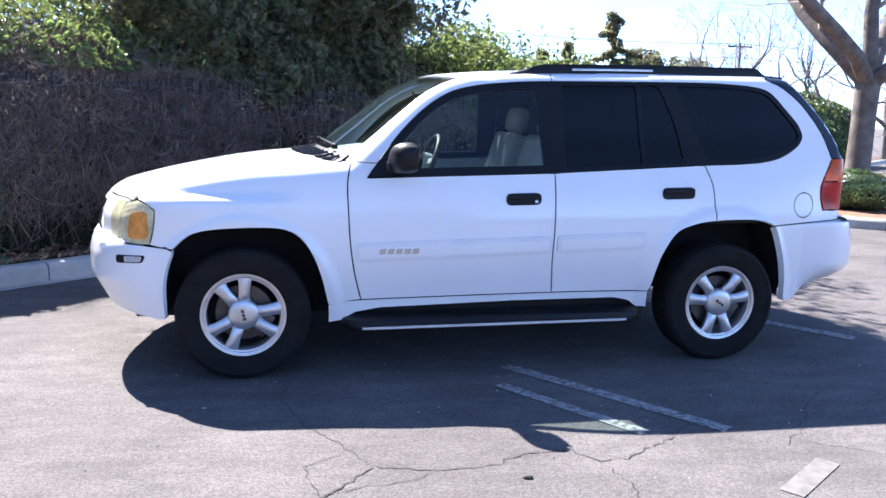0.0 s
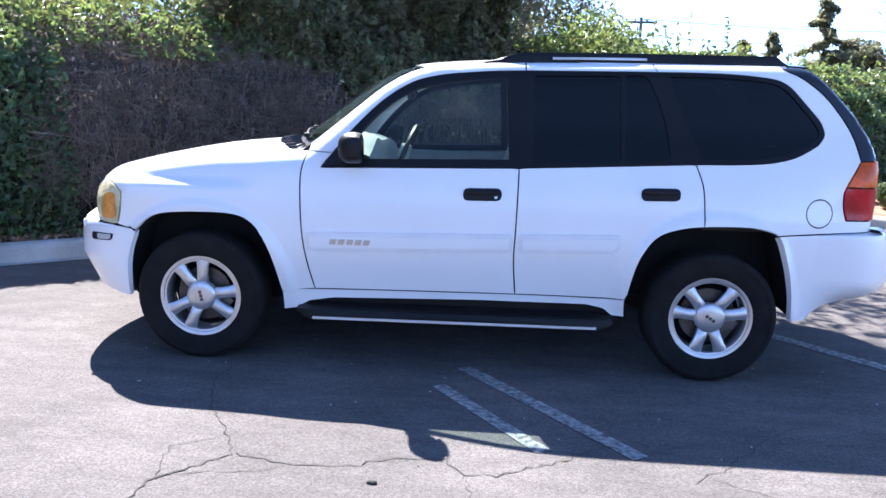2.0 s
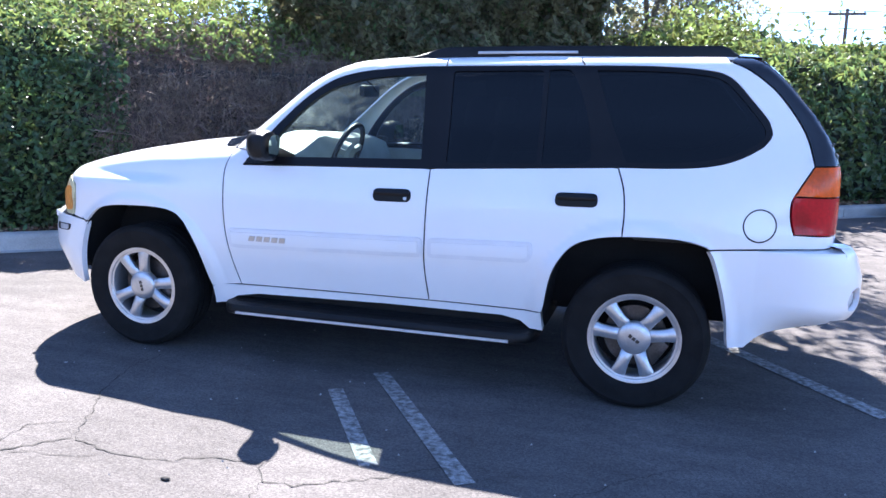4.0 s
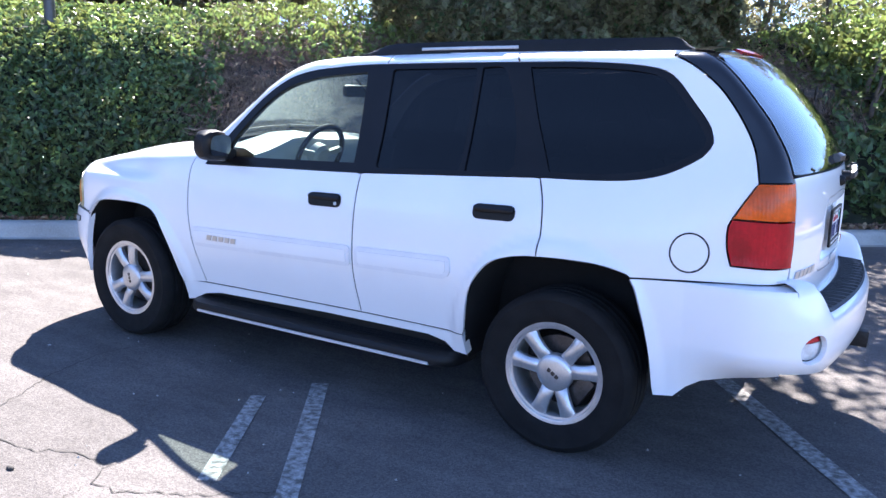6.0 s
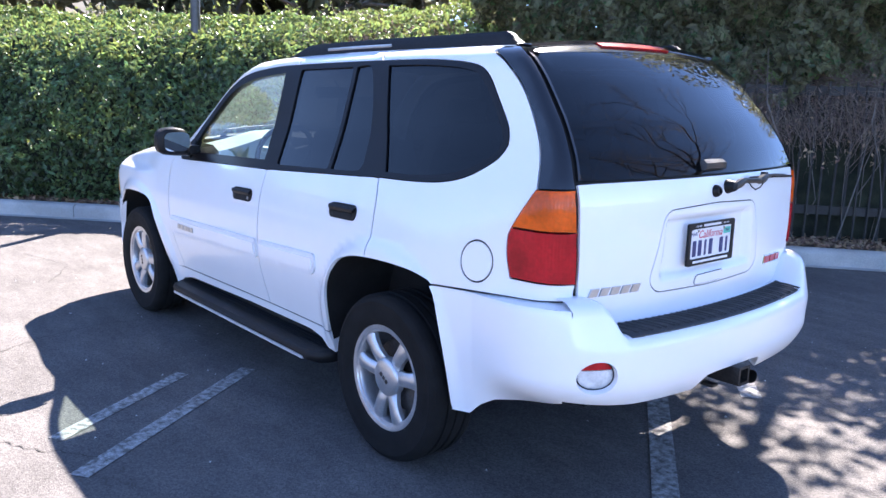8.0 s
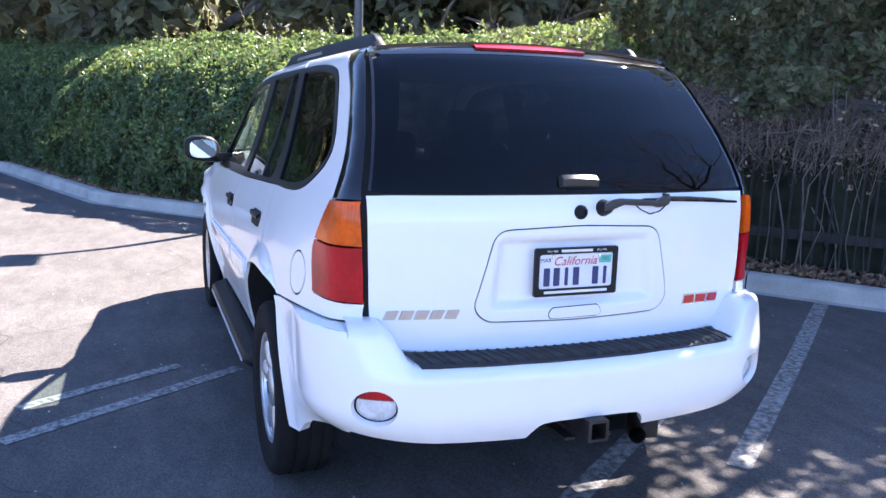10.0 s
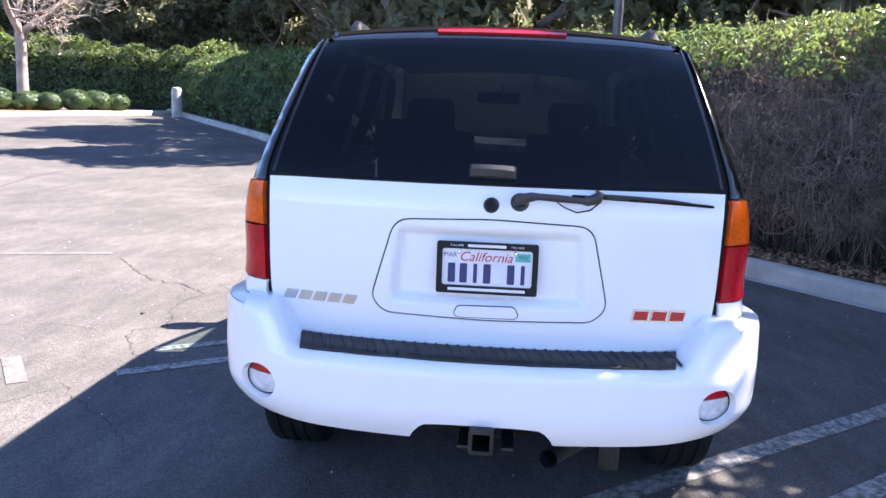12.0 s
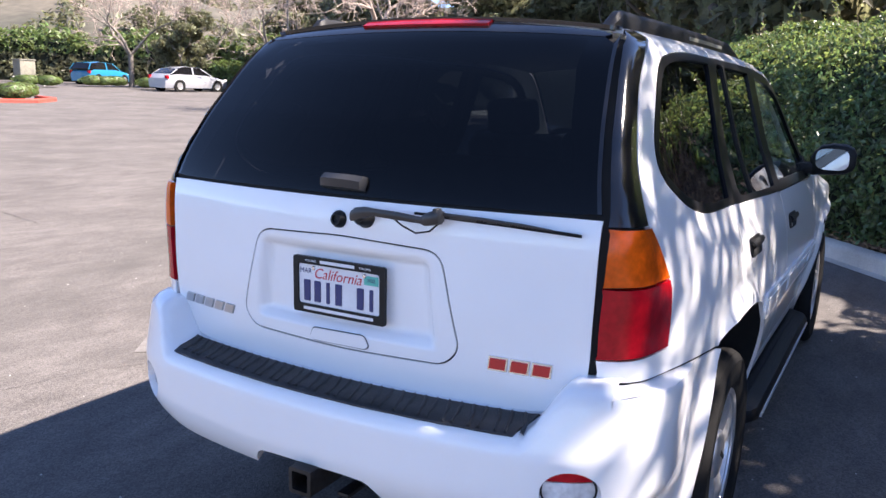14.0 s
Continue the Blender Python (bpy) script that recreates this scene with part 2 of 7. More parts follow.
axis = np.concatenate([-np.geomspace(900, 12, 26), np.linspace(-11.6, 11.6, 59), np.geomspace(12, 900, 26)])
gx, gy = np.meshgrid(axis, axis, indexing="ij")
gv = np.stack([gx, gy, ground_z(gx, gy)], -1).reshape(-1, 3)
n_ax = len(axis)
gi, gj = np.meshgrid(np.arange(n_ax - 1), np.arange(n_ax - 1), indexing="ij")
gf = np.stack([gi * n_ax + gj, (gi + 1) * n_ax + gj, (gi + 1) * n_ax + gj + 1, gi * n_ax + gj + 1], -1).reshape(-1, 4)
ground = link_mesh("ground", quads_mesh("ground", gv, gf, True), M_ASPHALT)
tagged(ground, "bleached, cracked old asphalt of a parking lot", "asphalt", kind="structure")


def path_pts(pts, step):
    """Points at even steps along a polyline in plan."""
    pts = [Vector(p) for p in pts]
    out = []
    for a, b in zip(pts, pts[1:]):
        k = max(1, round((b - a).length / step))
        out += [a.lerp(b, i / k) for i in range(k)]
    return out + [pts[-1]]


def kerb(name, pts, label, material=M_CONCRETE, w=0.16, h=0.15, stone=3.0, closed=False):
    """A kerb of poured lengths with open joints; pts run with the road on their right."""
    root = thing(name, label, "kerb", kind="structure")
    line = path_pts(pts, 0.5)
    per = max(1, int(stone / 0.5))
    prof = [(0.0, -0.2), (0.0, h - 0.05), (0.012, h - 0.02), (0.045, h), (w, h), (w, -0.2)]
    for k in range(0, len(line) - 1, per):
        seg = line[k:k + per + 1]
        rows = []
        for i, p in enumerate(seg):
            a, b = line[max(0, k + i - 1)], line[min(len(line) - 1, k + i + 1)]
            t = (b - a).normalized()
            nrm = Vector((-t.y, t.x))
            q = p + t * (0.006 if i == 0 else -0.006 if i == len(seg) - 1 else 0)
            z = float(ground_z(p.x, p.y))
            rows.append([(q.x + nrm.x * o, q.y + nrm.y * o, z + zz) for o, zz in prof])
        bm = bmesh.new()
        vr = [[bm.verts.new(c) for c in r] for r in rows]
        for r0, r1 in zip(vr, vr[1:]):
            for i in range(len(prof) - 1):
                bm.faces.new((r0[i], r0[i + 1], r1[i + 1], r1[i]))
        bm.faces.new(vr[0])
        bm.faces.new(vr[-1])
        part("kerb_stone", bm, material, root)
    return root


HEDGE_LINE = [(-28.2, -14.1), (-17.4, -7.0), (-11.5, -3.5), (-7.3, -1.83), (-5.0, 0.08)] + [tuple(K0 + KU * s) for s in (4, 8, 14, 20, 30, 42)]
kerb("kerb_1", HEDGE_LINE, "grey concrete kerb with joints along the hedge bed")


def strip(name, pts, o0, o1, z, material, label, category):
    line = path_pts(pts, 1.0)
    v, f = [], []
    for i, p in enumerate(line):
        a, b = line[max(0, i - 1)], line[min(len(line) - 1, i + 1)]
        t = (b - a).normalized()
        for o, dz in ((o0, 0), ((o0 + o1) / 2, 0.03), (o1, 0.0)):
            q = (p.x - t.y * o, p.y + t.x * o)
            v.append((*q, float(ground_z(p.x, p.y)) + z + dz))
    for i in range(len(line) - 1):
        for c in range(2):
            f.append((i * 3 + c, i * 3 + c + 1, i * 3 + c + 4, i * 3 + c + 3))
    return tagged(link_mesh(name, quads_mesh(name, v, f, True), material), label, category, kind="structure")


strip("planting_bed", HEDGE_LINE, 0.16, 14.0, 0.115, M_SOIL, "dark leaf-littered soil behind the kerb", "soil")


def gutter(name, pts, o0, o1, label):
    """A flat concrete edge laid along the foot of a kerb."""
    line = path_pts(pts, 0.5)
    v, f = [], []
    for i, p in enumerate(line):
        t = (line[min(len(line) - 1, i + 1)] - line[max(0, i - 1)]).normalized()
        for o in (o0, o1):
            q = (p.x - t.y * o, p.y + t.x * o)
            v.append((*q, float(ground_z(*q)) + 0.005))
        if i:
            f.append((2 * i - 2, 2 * i, 2 * i + 1, 2 * i - 1))
    return tagged(link_mesh(name, quads_mesh(name, v, f), M_CONCRETE), label, "gutter", kind="structure")


gutter("trim_gutter", HEDGE_LINE, -0.13, 0.0, "narrow stained concrete gutter at the foot of the kerb")


def along(s):
    """A plan point and normal at s metres along the straight part of the hedge kerb (negative s follows the bend)."""
    if s >= -3:
        p, t = K0 + KU * s, KU
    else:
        rest, p, t = -s, Vector(HEDGE_LINE[4]), KU
        for i in (3, 2, 1, 0):
            q = Vector(HEDGE_LINE[i])
            L = (q - p).length
            t = (p - q) / L
            if rest <= L or i == 0:
                p = p - t * rest
                break
            rest -= L
            p = q
    return p, Vector((-t.y, t.x))


# road paint
def paint(name, a, b, w, label="worn white parking stripe on the asphalt"):
    a, b = Vector(a), Vector(b)
    k = max(1, round((b - a).length / 0.4))
    t = (b - a).normalized()
    nn = Vector((-t.y, t.x)) * w / 2
    v, f = [], []
    for i in range(k + 1):
        p = a.lerp(b, i / k)
        for q in (p - nn, p + nn):
            v.append((q.x, q.y, float(ground_z(q.x, q.y)) + 0.004))
        if i:
            f.append((2 * i - 2, 2 * i, 2 * i + 1, 2 * i - 1))
    return tagged(link_mesh(name, quads_mesh(name, v, f), M_MARK if name == "parking_mark" else M_LINE), label, "parking stripe", "parking stripes", "structure")

# ---------------------------------------------------------------- paint, cracks and stones on the lot
for a, b, w in (((0.08, -0.84), (0.87, -1.98), 0.09), ((-0.05, -1.17), (0.45, -1.96), 0.08), ((-0.05, 3.05), (2.70, -0.55), 0.11), ((-0.25, 3.95), (2.05, 1.12), 0.11)):
    paint("parking_stripe", a, b, w)
paint("parking_mark", (0.75, -2.65), (1.11, -2.39), 0.10, "worn white painted patch on the asphalt")
paint("parking_mark", (-1.82, -4.56), (-1.42, -4.22), 0.12, "worn white painted patch on the asphalt")
paint("parking_mark", (-1.70, -4.55), (-2.05, -3.45), 0.07, "worn white T mark on the asphalt")


def crack(name, pts, w, seed):
    """A jagged open crack, wider and narrower along its way."""
    r = random.Random(seed)
    line = []
    for a, b in zip(pts, pts[1:]):
        a, b = Vector(a), Vector(b)
        k = max(2, int((b - a).length / 0.035))
        t = (b - a).normalized()
        for i in range(k):
            line.append(a.lerp(b, i / k) + Vector((-t.y, t.x)) * r.gauss(0, 0.009))
    line.append(Vector(pts[-1]))
    v, f = [], []
    for i, p in enumerate(line):
        t = (line[min(i + 1, len(line) - 1)] - line[max(i - 1, 0)]).normalized()
        h = w * r.uniform(0.25, 1.0) * (0.3 if i in (0, len(line) - 1) else 1) / 2
        for s in (-1, 1):
            q = p + Vector((-t.y, t.x)) * h * s
            v.append((q.x, q.y, float(ground_z(q.x, q.y)) + 0.0035))
        if i:
            f.append((2 * i - 2, 2 * i, 2 * i + 1, 2 * i - 1))
    return tagged(link_mesh(name, quads_mesh(name, v, f), M_CRACK), "dark open crack in the asphalt", "crack", "cracks in the asphalt", "structure")


M_RED_SOIL = mat("red_brown_soil", (0.30, 0.15, 0.09), 0.95, vary=0.3, scale=5, fine=60, bump=0.6)


for k, (pts, w) in enumerate((
        ([(-1.9, -3.3), (-1.45, -2.95), (-1.18, -2.69), (-1.10, -2.40), (-0.87, -2.15)], 0.012),
        ([(-1.10, -2.40), (-0.95, -2.32), (-0.72, -2.30), (-0.62, -2.21)], 0.006),
        ([(-0.87, -2.15), (-0.62, -2.21), (-0.40, -2.21), (-0.20, -2.11), (0.02, -2.09), (0.11, -2.24), (0.31, -2.18), (0.62, -1.97), (0.78, -1.80)], 0.009),
        ([(-0.87, -2.15), (-0.99, -1.86), (-1.15, -1.62), (-1.25, -1.2), (-1.2, -0.9)], 0.007),
        ([(-1.10, -2.40), (-1.16, -2.09), (-0.99, -2.0)], 0.005),
        ([(0.11, -2.24), (0.15, -2.42), (0.10, -2.75), (0.2, -3.1)], 0.005),
        ([(1.01, -2.21), (1.22, -2.04), (1.5, -1.7), (1.75, -1.5)], 0.006),
        ([(1.1, -2.12), (1.4, -2.35), (1.9, -2.5)], 0.005),
        ([(-2.6, -1.2), (-3.2, -0.9), (-3.9, -1.1)], 0.008),
        ([(-6.2, -4.0), (-8.5, -3.3), (-11, -3.6), (-14, -3.2)], 0.03),
        ([(-4.0, -6.5), (-7.0, -7.2), (-10.5, -7.0), (-15, -8.5)], 0.02),
        ([(-1.0, -6.5), (-1.4, -8.5), (-0.8, -11)], 0.015),
        ([(3.2, 1.4), (3.0, 2.2), (3.4, 3.4), (3.1, 4.6)], 0.008))):
    crack("crack", pts, w, k)
r_ = random.Random(5)
gv, gf = [], []
for k in range(420):
    x, y = r_.uniform(-4.5, 6), r_.uniform(-5, 4)
    s, a = r_.uniform(0.003, 0.008), r_.uniform(0, 6)
    z = float(ground_z(x, y))
    b = len(gv)
    gv += [(x + s * math.cos(a + i * 2.1), y + s * math.sin(a + i * 2.1), z) for i in range(3)] + [(x, y, z + s)]
    gf += [(b, b + 1, b + 3), (b + 1, b + 2, b + 3), (b + 2, b, b + 3)]
tagged(link_mesh("grit", quads_mesh("grit", gv, gf), M_CONCRETE), "loose grit strewn over the asphalt", "grit", kind="stuff")
for x, y, s in ((-0.257, -2.348, 0.016), (-1.62, -1.32, 0.014)):
    bm = bmesh.new()
    bmesh.ops.create_icosphere(bm, subdivisions=2, radius=s, matrix=Matrix.Translation((x, y, s * 0.4)) @ Matrix.Diagonal((1.3, 0.9, 0.6, 1)))
    for v in bm.verts:
        v.co += Vector((noise.noise(v.co * 60), noise.noise(v.co * 60 + Vector((9, 0, 0))), 0)) * s * 0.35
    tagged(part("pebble", bm, M_CRACK if s > 0.015 else M_CONCRETE), "small stone lying on the asphalt", "stone")

# ---------------------------------------------------------------- hedge, dry vines and fence
RG = np.random.default_rng(11)


def fbm(p, s, seed=0):
    out = np.zeros(len(p))
    for k in range(4):
        f = s * 1.9 ** k
        w = np.array([[1.3, 0.7, 0.4], [-0.6, 1.1, 0.9], [0.5, -0.8, 1.4]]) * f
        q = p @ w.T + seed * (1.7 + k) + np.array([0, 1.3, 2.9])
        out += 0.62 ** k * np.sin(q[:, 0] + 1.1 * np.sin(q[:, 1])) * np.cos(q[:, 2] + 0.8 * np.sin(q[:, 0]))
    return out * 0.7


def hedge_frame(s):
    ps = [along(float(v)) for v in s]
    return np.array([(p.x, p.y) for p, _ in ps]), np.array([(n.x, n.y) for _, n in ps])


def back_lean(z, h1, most=1.0):
    """The growth leans back from the kerb towards its top."""
    z = np.asarray(z)
    return most * np.clip((z - 0.9) / (h1 - 0.9), 0, 1) ** 1.4 + 0.55 * np.clip((z - h1 + 0.6) / 0.6, 0, 1) ** 2


def hedge_points(n, s0, s1, d0, d1, h0, h1, rough, seed, top_share=0.3):
    """Points over the front and the top of a clipped hedge that bulges unevenly."""
    r = np.random.default_rng(seed)
    s = r.uniform(s0, s1, n)
    top = r.random(n) < top_share
    u = r.random(n)
    base, nn = hedge_frame(s)
    z = np.where(top, h1, h0 + (h1 - h0) * u ** 0.85)
    d = np.where(top, d0 + (d1 - d0) * r.random(n), d0)
    p3 = np.stack([base[:, 0], base[:, 1], z], 1)
    b = fbm(p3, 1.1, seed) * rough + fbm(p3, 3.5, seed + 7) * rough * 0.5
    lean = back_lean(z, h1)
    round_off = np.clip((z - (h1 - 0.35)) / 0.35, 0, 1) ** 2 * 0.22
    d = lean + np.where(top, d, d - b + round_off + 0.10 * np.clip((0.5 - (z - h0)) / 0.5, 0, 1))
    z = np.where(top, z + b * 0.8, z)
    d = d + r.exponential(0.06, n) * np.where(top, 0, 1)
    z = z - r.exponential(0.05, n) * np.where(top, 1, 0)
    gz = ground_z(base[:, 0], base[:, 1])
    pts = np.stack([base[:, 0] + nn[:, 0] * d, base[:, 1] + nn[:, 1] * d, z + gz], 1)
    out = np.where(top[:, None], np.array([[0, 0, 1.0]]), np.stack([-nn[:, 0], -nn[:, 1], np.full(n, 0.35)], 1))
    return pts, out


# filler body behind the leaves, coloured as the shade between them
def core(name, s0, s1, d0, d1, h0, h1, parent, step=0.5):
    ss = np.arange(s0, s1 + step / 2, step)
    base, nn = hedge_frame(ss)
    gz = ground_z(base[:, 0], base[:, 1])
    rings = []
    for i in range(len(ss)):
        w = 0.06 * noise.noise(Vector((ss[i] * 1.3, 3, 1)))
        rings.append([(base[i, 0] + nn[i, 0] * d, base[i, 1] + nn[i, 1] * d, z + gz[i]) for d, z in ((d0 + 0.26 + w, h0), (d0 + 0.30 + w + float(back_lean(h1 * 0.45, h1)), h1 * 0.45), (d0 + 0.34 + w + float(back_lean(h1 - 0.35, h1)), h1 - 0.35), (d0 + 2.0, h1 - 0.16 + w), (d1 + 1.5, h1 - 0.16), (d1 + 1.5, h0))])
    return part(name, loft(rings), M_CORE, parent, "near-black core standing for the inner shade")


def hedge(name, label, s0, s1, d0, d1, h0, h1, n, size, seed, lit=0.28, rough=0.16):
    h = thing(name, label, "hedge")
    core("shade_core", s0, s1, d0, d1, h0, h1, h)
    pts, out = hedge_points(n, s0, s1, d0, d1, h0, h1, rough, seed)
    r = np.random.default_rng(seed + 1)
    # sun on the hedge top is put into the leaf colour
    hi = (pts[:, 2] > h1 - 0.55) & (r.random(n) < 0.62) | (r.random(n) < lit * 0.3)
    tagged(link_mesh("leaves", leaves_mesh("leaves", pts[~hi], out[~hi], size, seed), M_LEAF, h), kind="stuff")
    tagged(link_mesh("lit_leaves", leaves_mesh("lit_leaves", pts[hi], out[hi], size, seed + 2), M_LEAF_LIT, h, "leaves along the top in a sunlit tone"), kind="stuff")
    # shoots standing out of the top
    k = int((s1 - s0) * 10)
    s = r.uniform(s0, s1, k)
    base, nn = hedge_frame(s)
    d = d0 + 1.35 + r.uniform(0.05, 0.9, k)
    p0 = np.stack([base[:, 0] + nn[:, 0] * d, base[:, 1] + nn[:, 1] * d, np.full(k, h1 - 0.05) + ground_z(base[:, 0], base[:, 1])], 1)
    ln = r.exponential(0.11, k) + 0.08
    dr = r.normal(0, 0.35, (k, 3)) + [0, 0, 1.0]
    lines, lp, lo = [], [], []
    for i in range(k):
        e = p0[i] + dr[i] * ln[i]
        lines.append(([p0[i], (p0[i] + e) / 2 + r.normal(0, 0.01, 3), e], [0.004, 0.003, 0.001]))
        m = max(2, int(ln[i] / 0.035))
        for j in range(m):
            lp.append(p0[i] + dr[i] * ln[i] * (j + 0.6) / m + r.normal(0, 0.014, 3))
            lo.append(r.normal(0, 1, 3) + [0, 0, 0.6])
    tagged(link_mesh("shoots", tubes_mesh("shoots", lines, 3), M_VINE, h), kind="stuff")
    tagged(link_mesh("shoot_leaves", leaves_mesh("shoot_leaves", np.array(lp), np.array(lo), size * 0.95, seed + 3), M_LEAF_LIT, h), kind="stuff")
    return h


GREEN = "dense green clipped hedge behind the kerb, lit along its top"
hedge("hedge", GREEN, -12.0, 2.25, 0.20, 1.5, 0.15, 2.40, 92000, 0.044, 21)
hedge("hedge", "dark green hedge running on behind the kerb, far off", -27.0, -11.8, 0.20, 1.6, 0.15, 2.45, 26000, 0.085, 31, rough=0.2)
hedge("hedge", "leafy green hedge with lit tops behind the lot", 9.0, 34.0, 0.3, 1.8, 0.15, 2.55, 52000, 0.075, 41, rough=0.24)


def vines(name, label, s0, s1, n, seed, h1=2.40, low=0.12):
    """A curtain of dry, tangled, drooping vine stems with few leaves, hanging over the fence."""
    h = thing(name, label, "dry vine")
    core("shade_core", s0, s1, 0.56, 1.3, 0.15, h1, h)
    r = np.random.default_rng(seed)
    lines = []
    for i in range(n):
        s = r.uniform(s0, s1)
        z = h1 * r.uniform(low, 1.0) ** 0.6
        d = 0.42 - 0.16 * math.sin(min(1, z / h1) * 2.6) + r.normal(0, 0.06) + float(back_lean(z, h1))
        ln, k = r.uniform(0.20, 0.75), 5
        ang = r.normal(0, 0.55 if z < 0.75 * h1 else 1.3)
        curl = r.normal(0, 0.55)
        pts, rad = [], []
        rr = 0.0014 + r.exponential(0.0012)
        for j in range(k):
            p, nn = along(s)
            w = p + nn * d
            pts.append((w.x, w.y, max(0.2, z)))
            rad.append(rr * (1 - 0.12 * j))
            s += math.sin(ang) * ln / k
            z -= math.cos(ang) * ln / k * r.choice([1, 1, 1, -0.5])
            d += r.normal(0, 0.025)
            ang += curl * 0.4 + r.normal(0, 0.25)
        lines.append((pts, rad))
    tagged(link_mesh("vine_tangle", tubes_mesh("vine_tangle", lines, 3), M_VINE, h, "brown dry tangled stems"), kind="stuff")
    pts, out = hedge_points(int(n * 0.30), s0, s1, 0.30, 1.2, 0.9, h1, 0.14, seed + 1, 0.5)
    tagged(link_mesh("withered_leaves", leaves_mesh("withered_leaves", pts, out, 0.028, seed), M_LITTER, h), kind="stuff")
    # leaves at the vine top take the sunlit tone
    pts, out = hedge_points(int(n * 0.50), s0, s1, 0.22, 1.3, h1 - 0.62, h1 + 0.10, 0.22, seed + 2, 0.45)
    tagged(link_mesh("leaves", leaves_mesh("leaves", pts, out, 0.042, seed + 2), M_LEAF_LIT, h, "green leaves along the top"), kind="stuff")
    return h


vines("dry_vines", "dry brown tangle of vine over the fence, green on top", 2.0, 4.9, 11500, 51)
vines("dry_vines", "thin dry vine stems hanging before a dark fence", 4.7, 9.4, 7500, 61, 2.3, 0.42)



def overgrowth(name, label, s0, s1, h0, h1, n, size, seed):
    """A tall loose shrub that has grown through and over the fence, with its stems below."""
    h = thing(name, label, "shrub")
    r = np.random.default_rng(seed)
    s = r.uniform(s0, s1, n)
    ends = np.clip(np.minimum(s - s0, s1 - s) / 0.9, 0, 1) ** 0.5
    z = h0 + (h1 - h0) * r.random(n) ** 1.05
    base, nn = hedge_frame(s)
    p3 = np.stack([base[:, 0], base[:, 1], z], 1)
    b = fbm(p3, 0.9, seed) * 0.42 + fbm(p3, 3.2, seed + 5) * 0.22
    rag = fbm(p3 * [1, 1, 0], 1.3, seed + 9) * 0.30
    d = 0.62 - b + 0.45 * (1 - ends) + np.abs(z - 2.4) * 0.16 + r.exponential(0.14, n)
    keep = (z > h0 + rag + 0.25 * (1 - ends)) & (z < h1 * (0.75 + 0.25 * ends) + rag)
    pts = np.stack([base[:, 0] + nn[:, 0] * d, base[:, 1] + nn[:, 1] * d, z + ground_z(base[:, 0], base[:, 1])], 1)[keep]
    out = np.stack([-nn[:, 0], -nn[:, 1], np.full(n, 0.5)], 1)[keep]
    lit = r.random(len(pts)) < 0.16
    tagged(link_mesh("leaves", leaves_mesh("leaves", pts[~lit], out[~lit], size, seed), M_LEAF_DARK, h, "dull olive leaves"), kind="stuff")
    tagged(link_mesh("lit_leaves", leaves_mesh("lit_leaves", pts[lit], out[lit], size * 0.9, seed + 1), M_LEAF, h), kind="stuff")
    lines = []
    for k in range(int((s1 - s0) * 9)):
        p, nv = along(r.uniform(s0 + 0.1, s1 - 0.1))
        q = p + nv * r.uniform(0.5, 0.95)
        g, top = float(ground_z(q.x, q.y)) + 0.1, r.uniform(1.3, 1.9)
        w = r.normal(0, 0.10, (5, 2)).cumsum(0)
        rad = r.uniform(0.004, 0.010)
        lines.append(([(q.x + w[j, 0], q.y + w[j, 1], g + top * j / 4) for j in range(5)], [rad * (1 - 0.12 * j) for j in range(5)]))
    tagged(link_mesh("stem_thicket", tubes_mesh("stem_thicket", lines, 5), M_BARK, h, "thin woody stems rising from the bed"), kind="stuff")
    return h


overgrowth("overgrown_shrub", "tall olive-leaved shrub grown dark and dense over the fence", 3.8, 8.2, 1.50, 4.3, 64000, 0.062, 88)

# dark iron fence within the growth
fence = thing("fence", "dark iron picket fence under the growth", "fence")
slat_me = None
for k in range(64):
    s = 2.4 + k * 0.118
    p, nn = along(s)
    q = p + nn * 0.72
    if slat_me is None:
        sl = part("picket", box(bmesh.new(), -0.0105, 0.0105, -0.0105, 0.0105, 0.08, 1.72, 0.003, 1), M_FENCE, fence, smooth=False)
        slat_me = sl.data
    else:
        sl = new("picket", slat_me)
        sl.parent = fence
    sl.matrix_basis = pose(q.x, q.y, float(ground_z(q.x, q.y)) + 0.02 * math.sin(k * 3.1), 0, 0.6 * math.sin(k * 2.3), 39.7)
for z in (0.45, 1.65):
    a, b = along(2.4)[0] + KN * 0.75, along(9.9)[0] + KN * 0.75
    rings = [[(p.x - KN.x * o, p.y - KN.y * o, z + dz + 0.08) for o, dz in ((-0.02, -0.045), (0.02, -0.045), (0.02, 0.045), (-0.02, 0.045))] for p in (a, b)]
    part("fence_rail", loft(rings), M_FENCE, fence)

# leaf litter on the bed
n = 12000
s = RG.uniform(-8, 14, n)
base, nn = hedge_frame(s)
d = 0.17 + np.abs(RG.normal(0, 0.42, n))
pts = np.stack([base[:, 0] + nn[:, 0] * d, base[:, 1] + nn[:, 1] * d, ground_z(base[:, 0], base[:, 1]) + 0.15 + 0.02 * RG.random(n)], 1)
tagged(link_mesh("leaf_litter", leaves_mesh("leaf_litter", pts, np.tile([[0, 0, 1.0]], (n, 1)), 0.040, 3, wild=0.5, droop=0), M_LITTER), "brown dead leaves lying on the bed", "leaf litter", kind="stuff")

# ---------------------------------------------------------------- trees


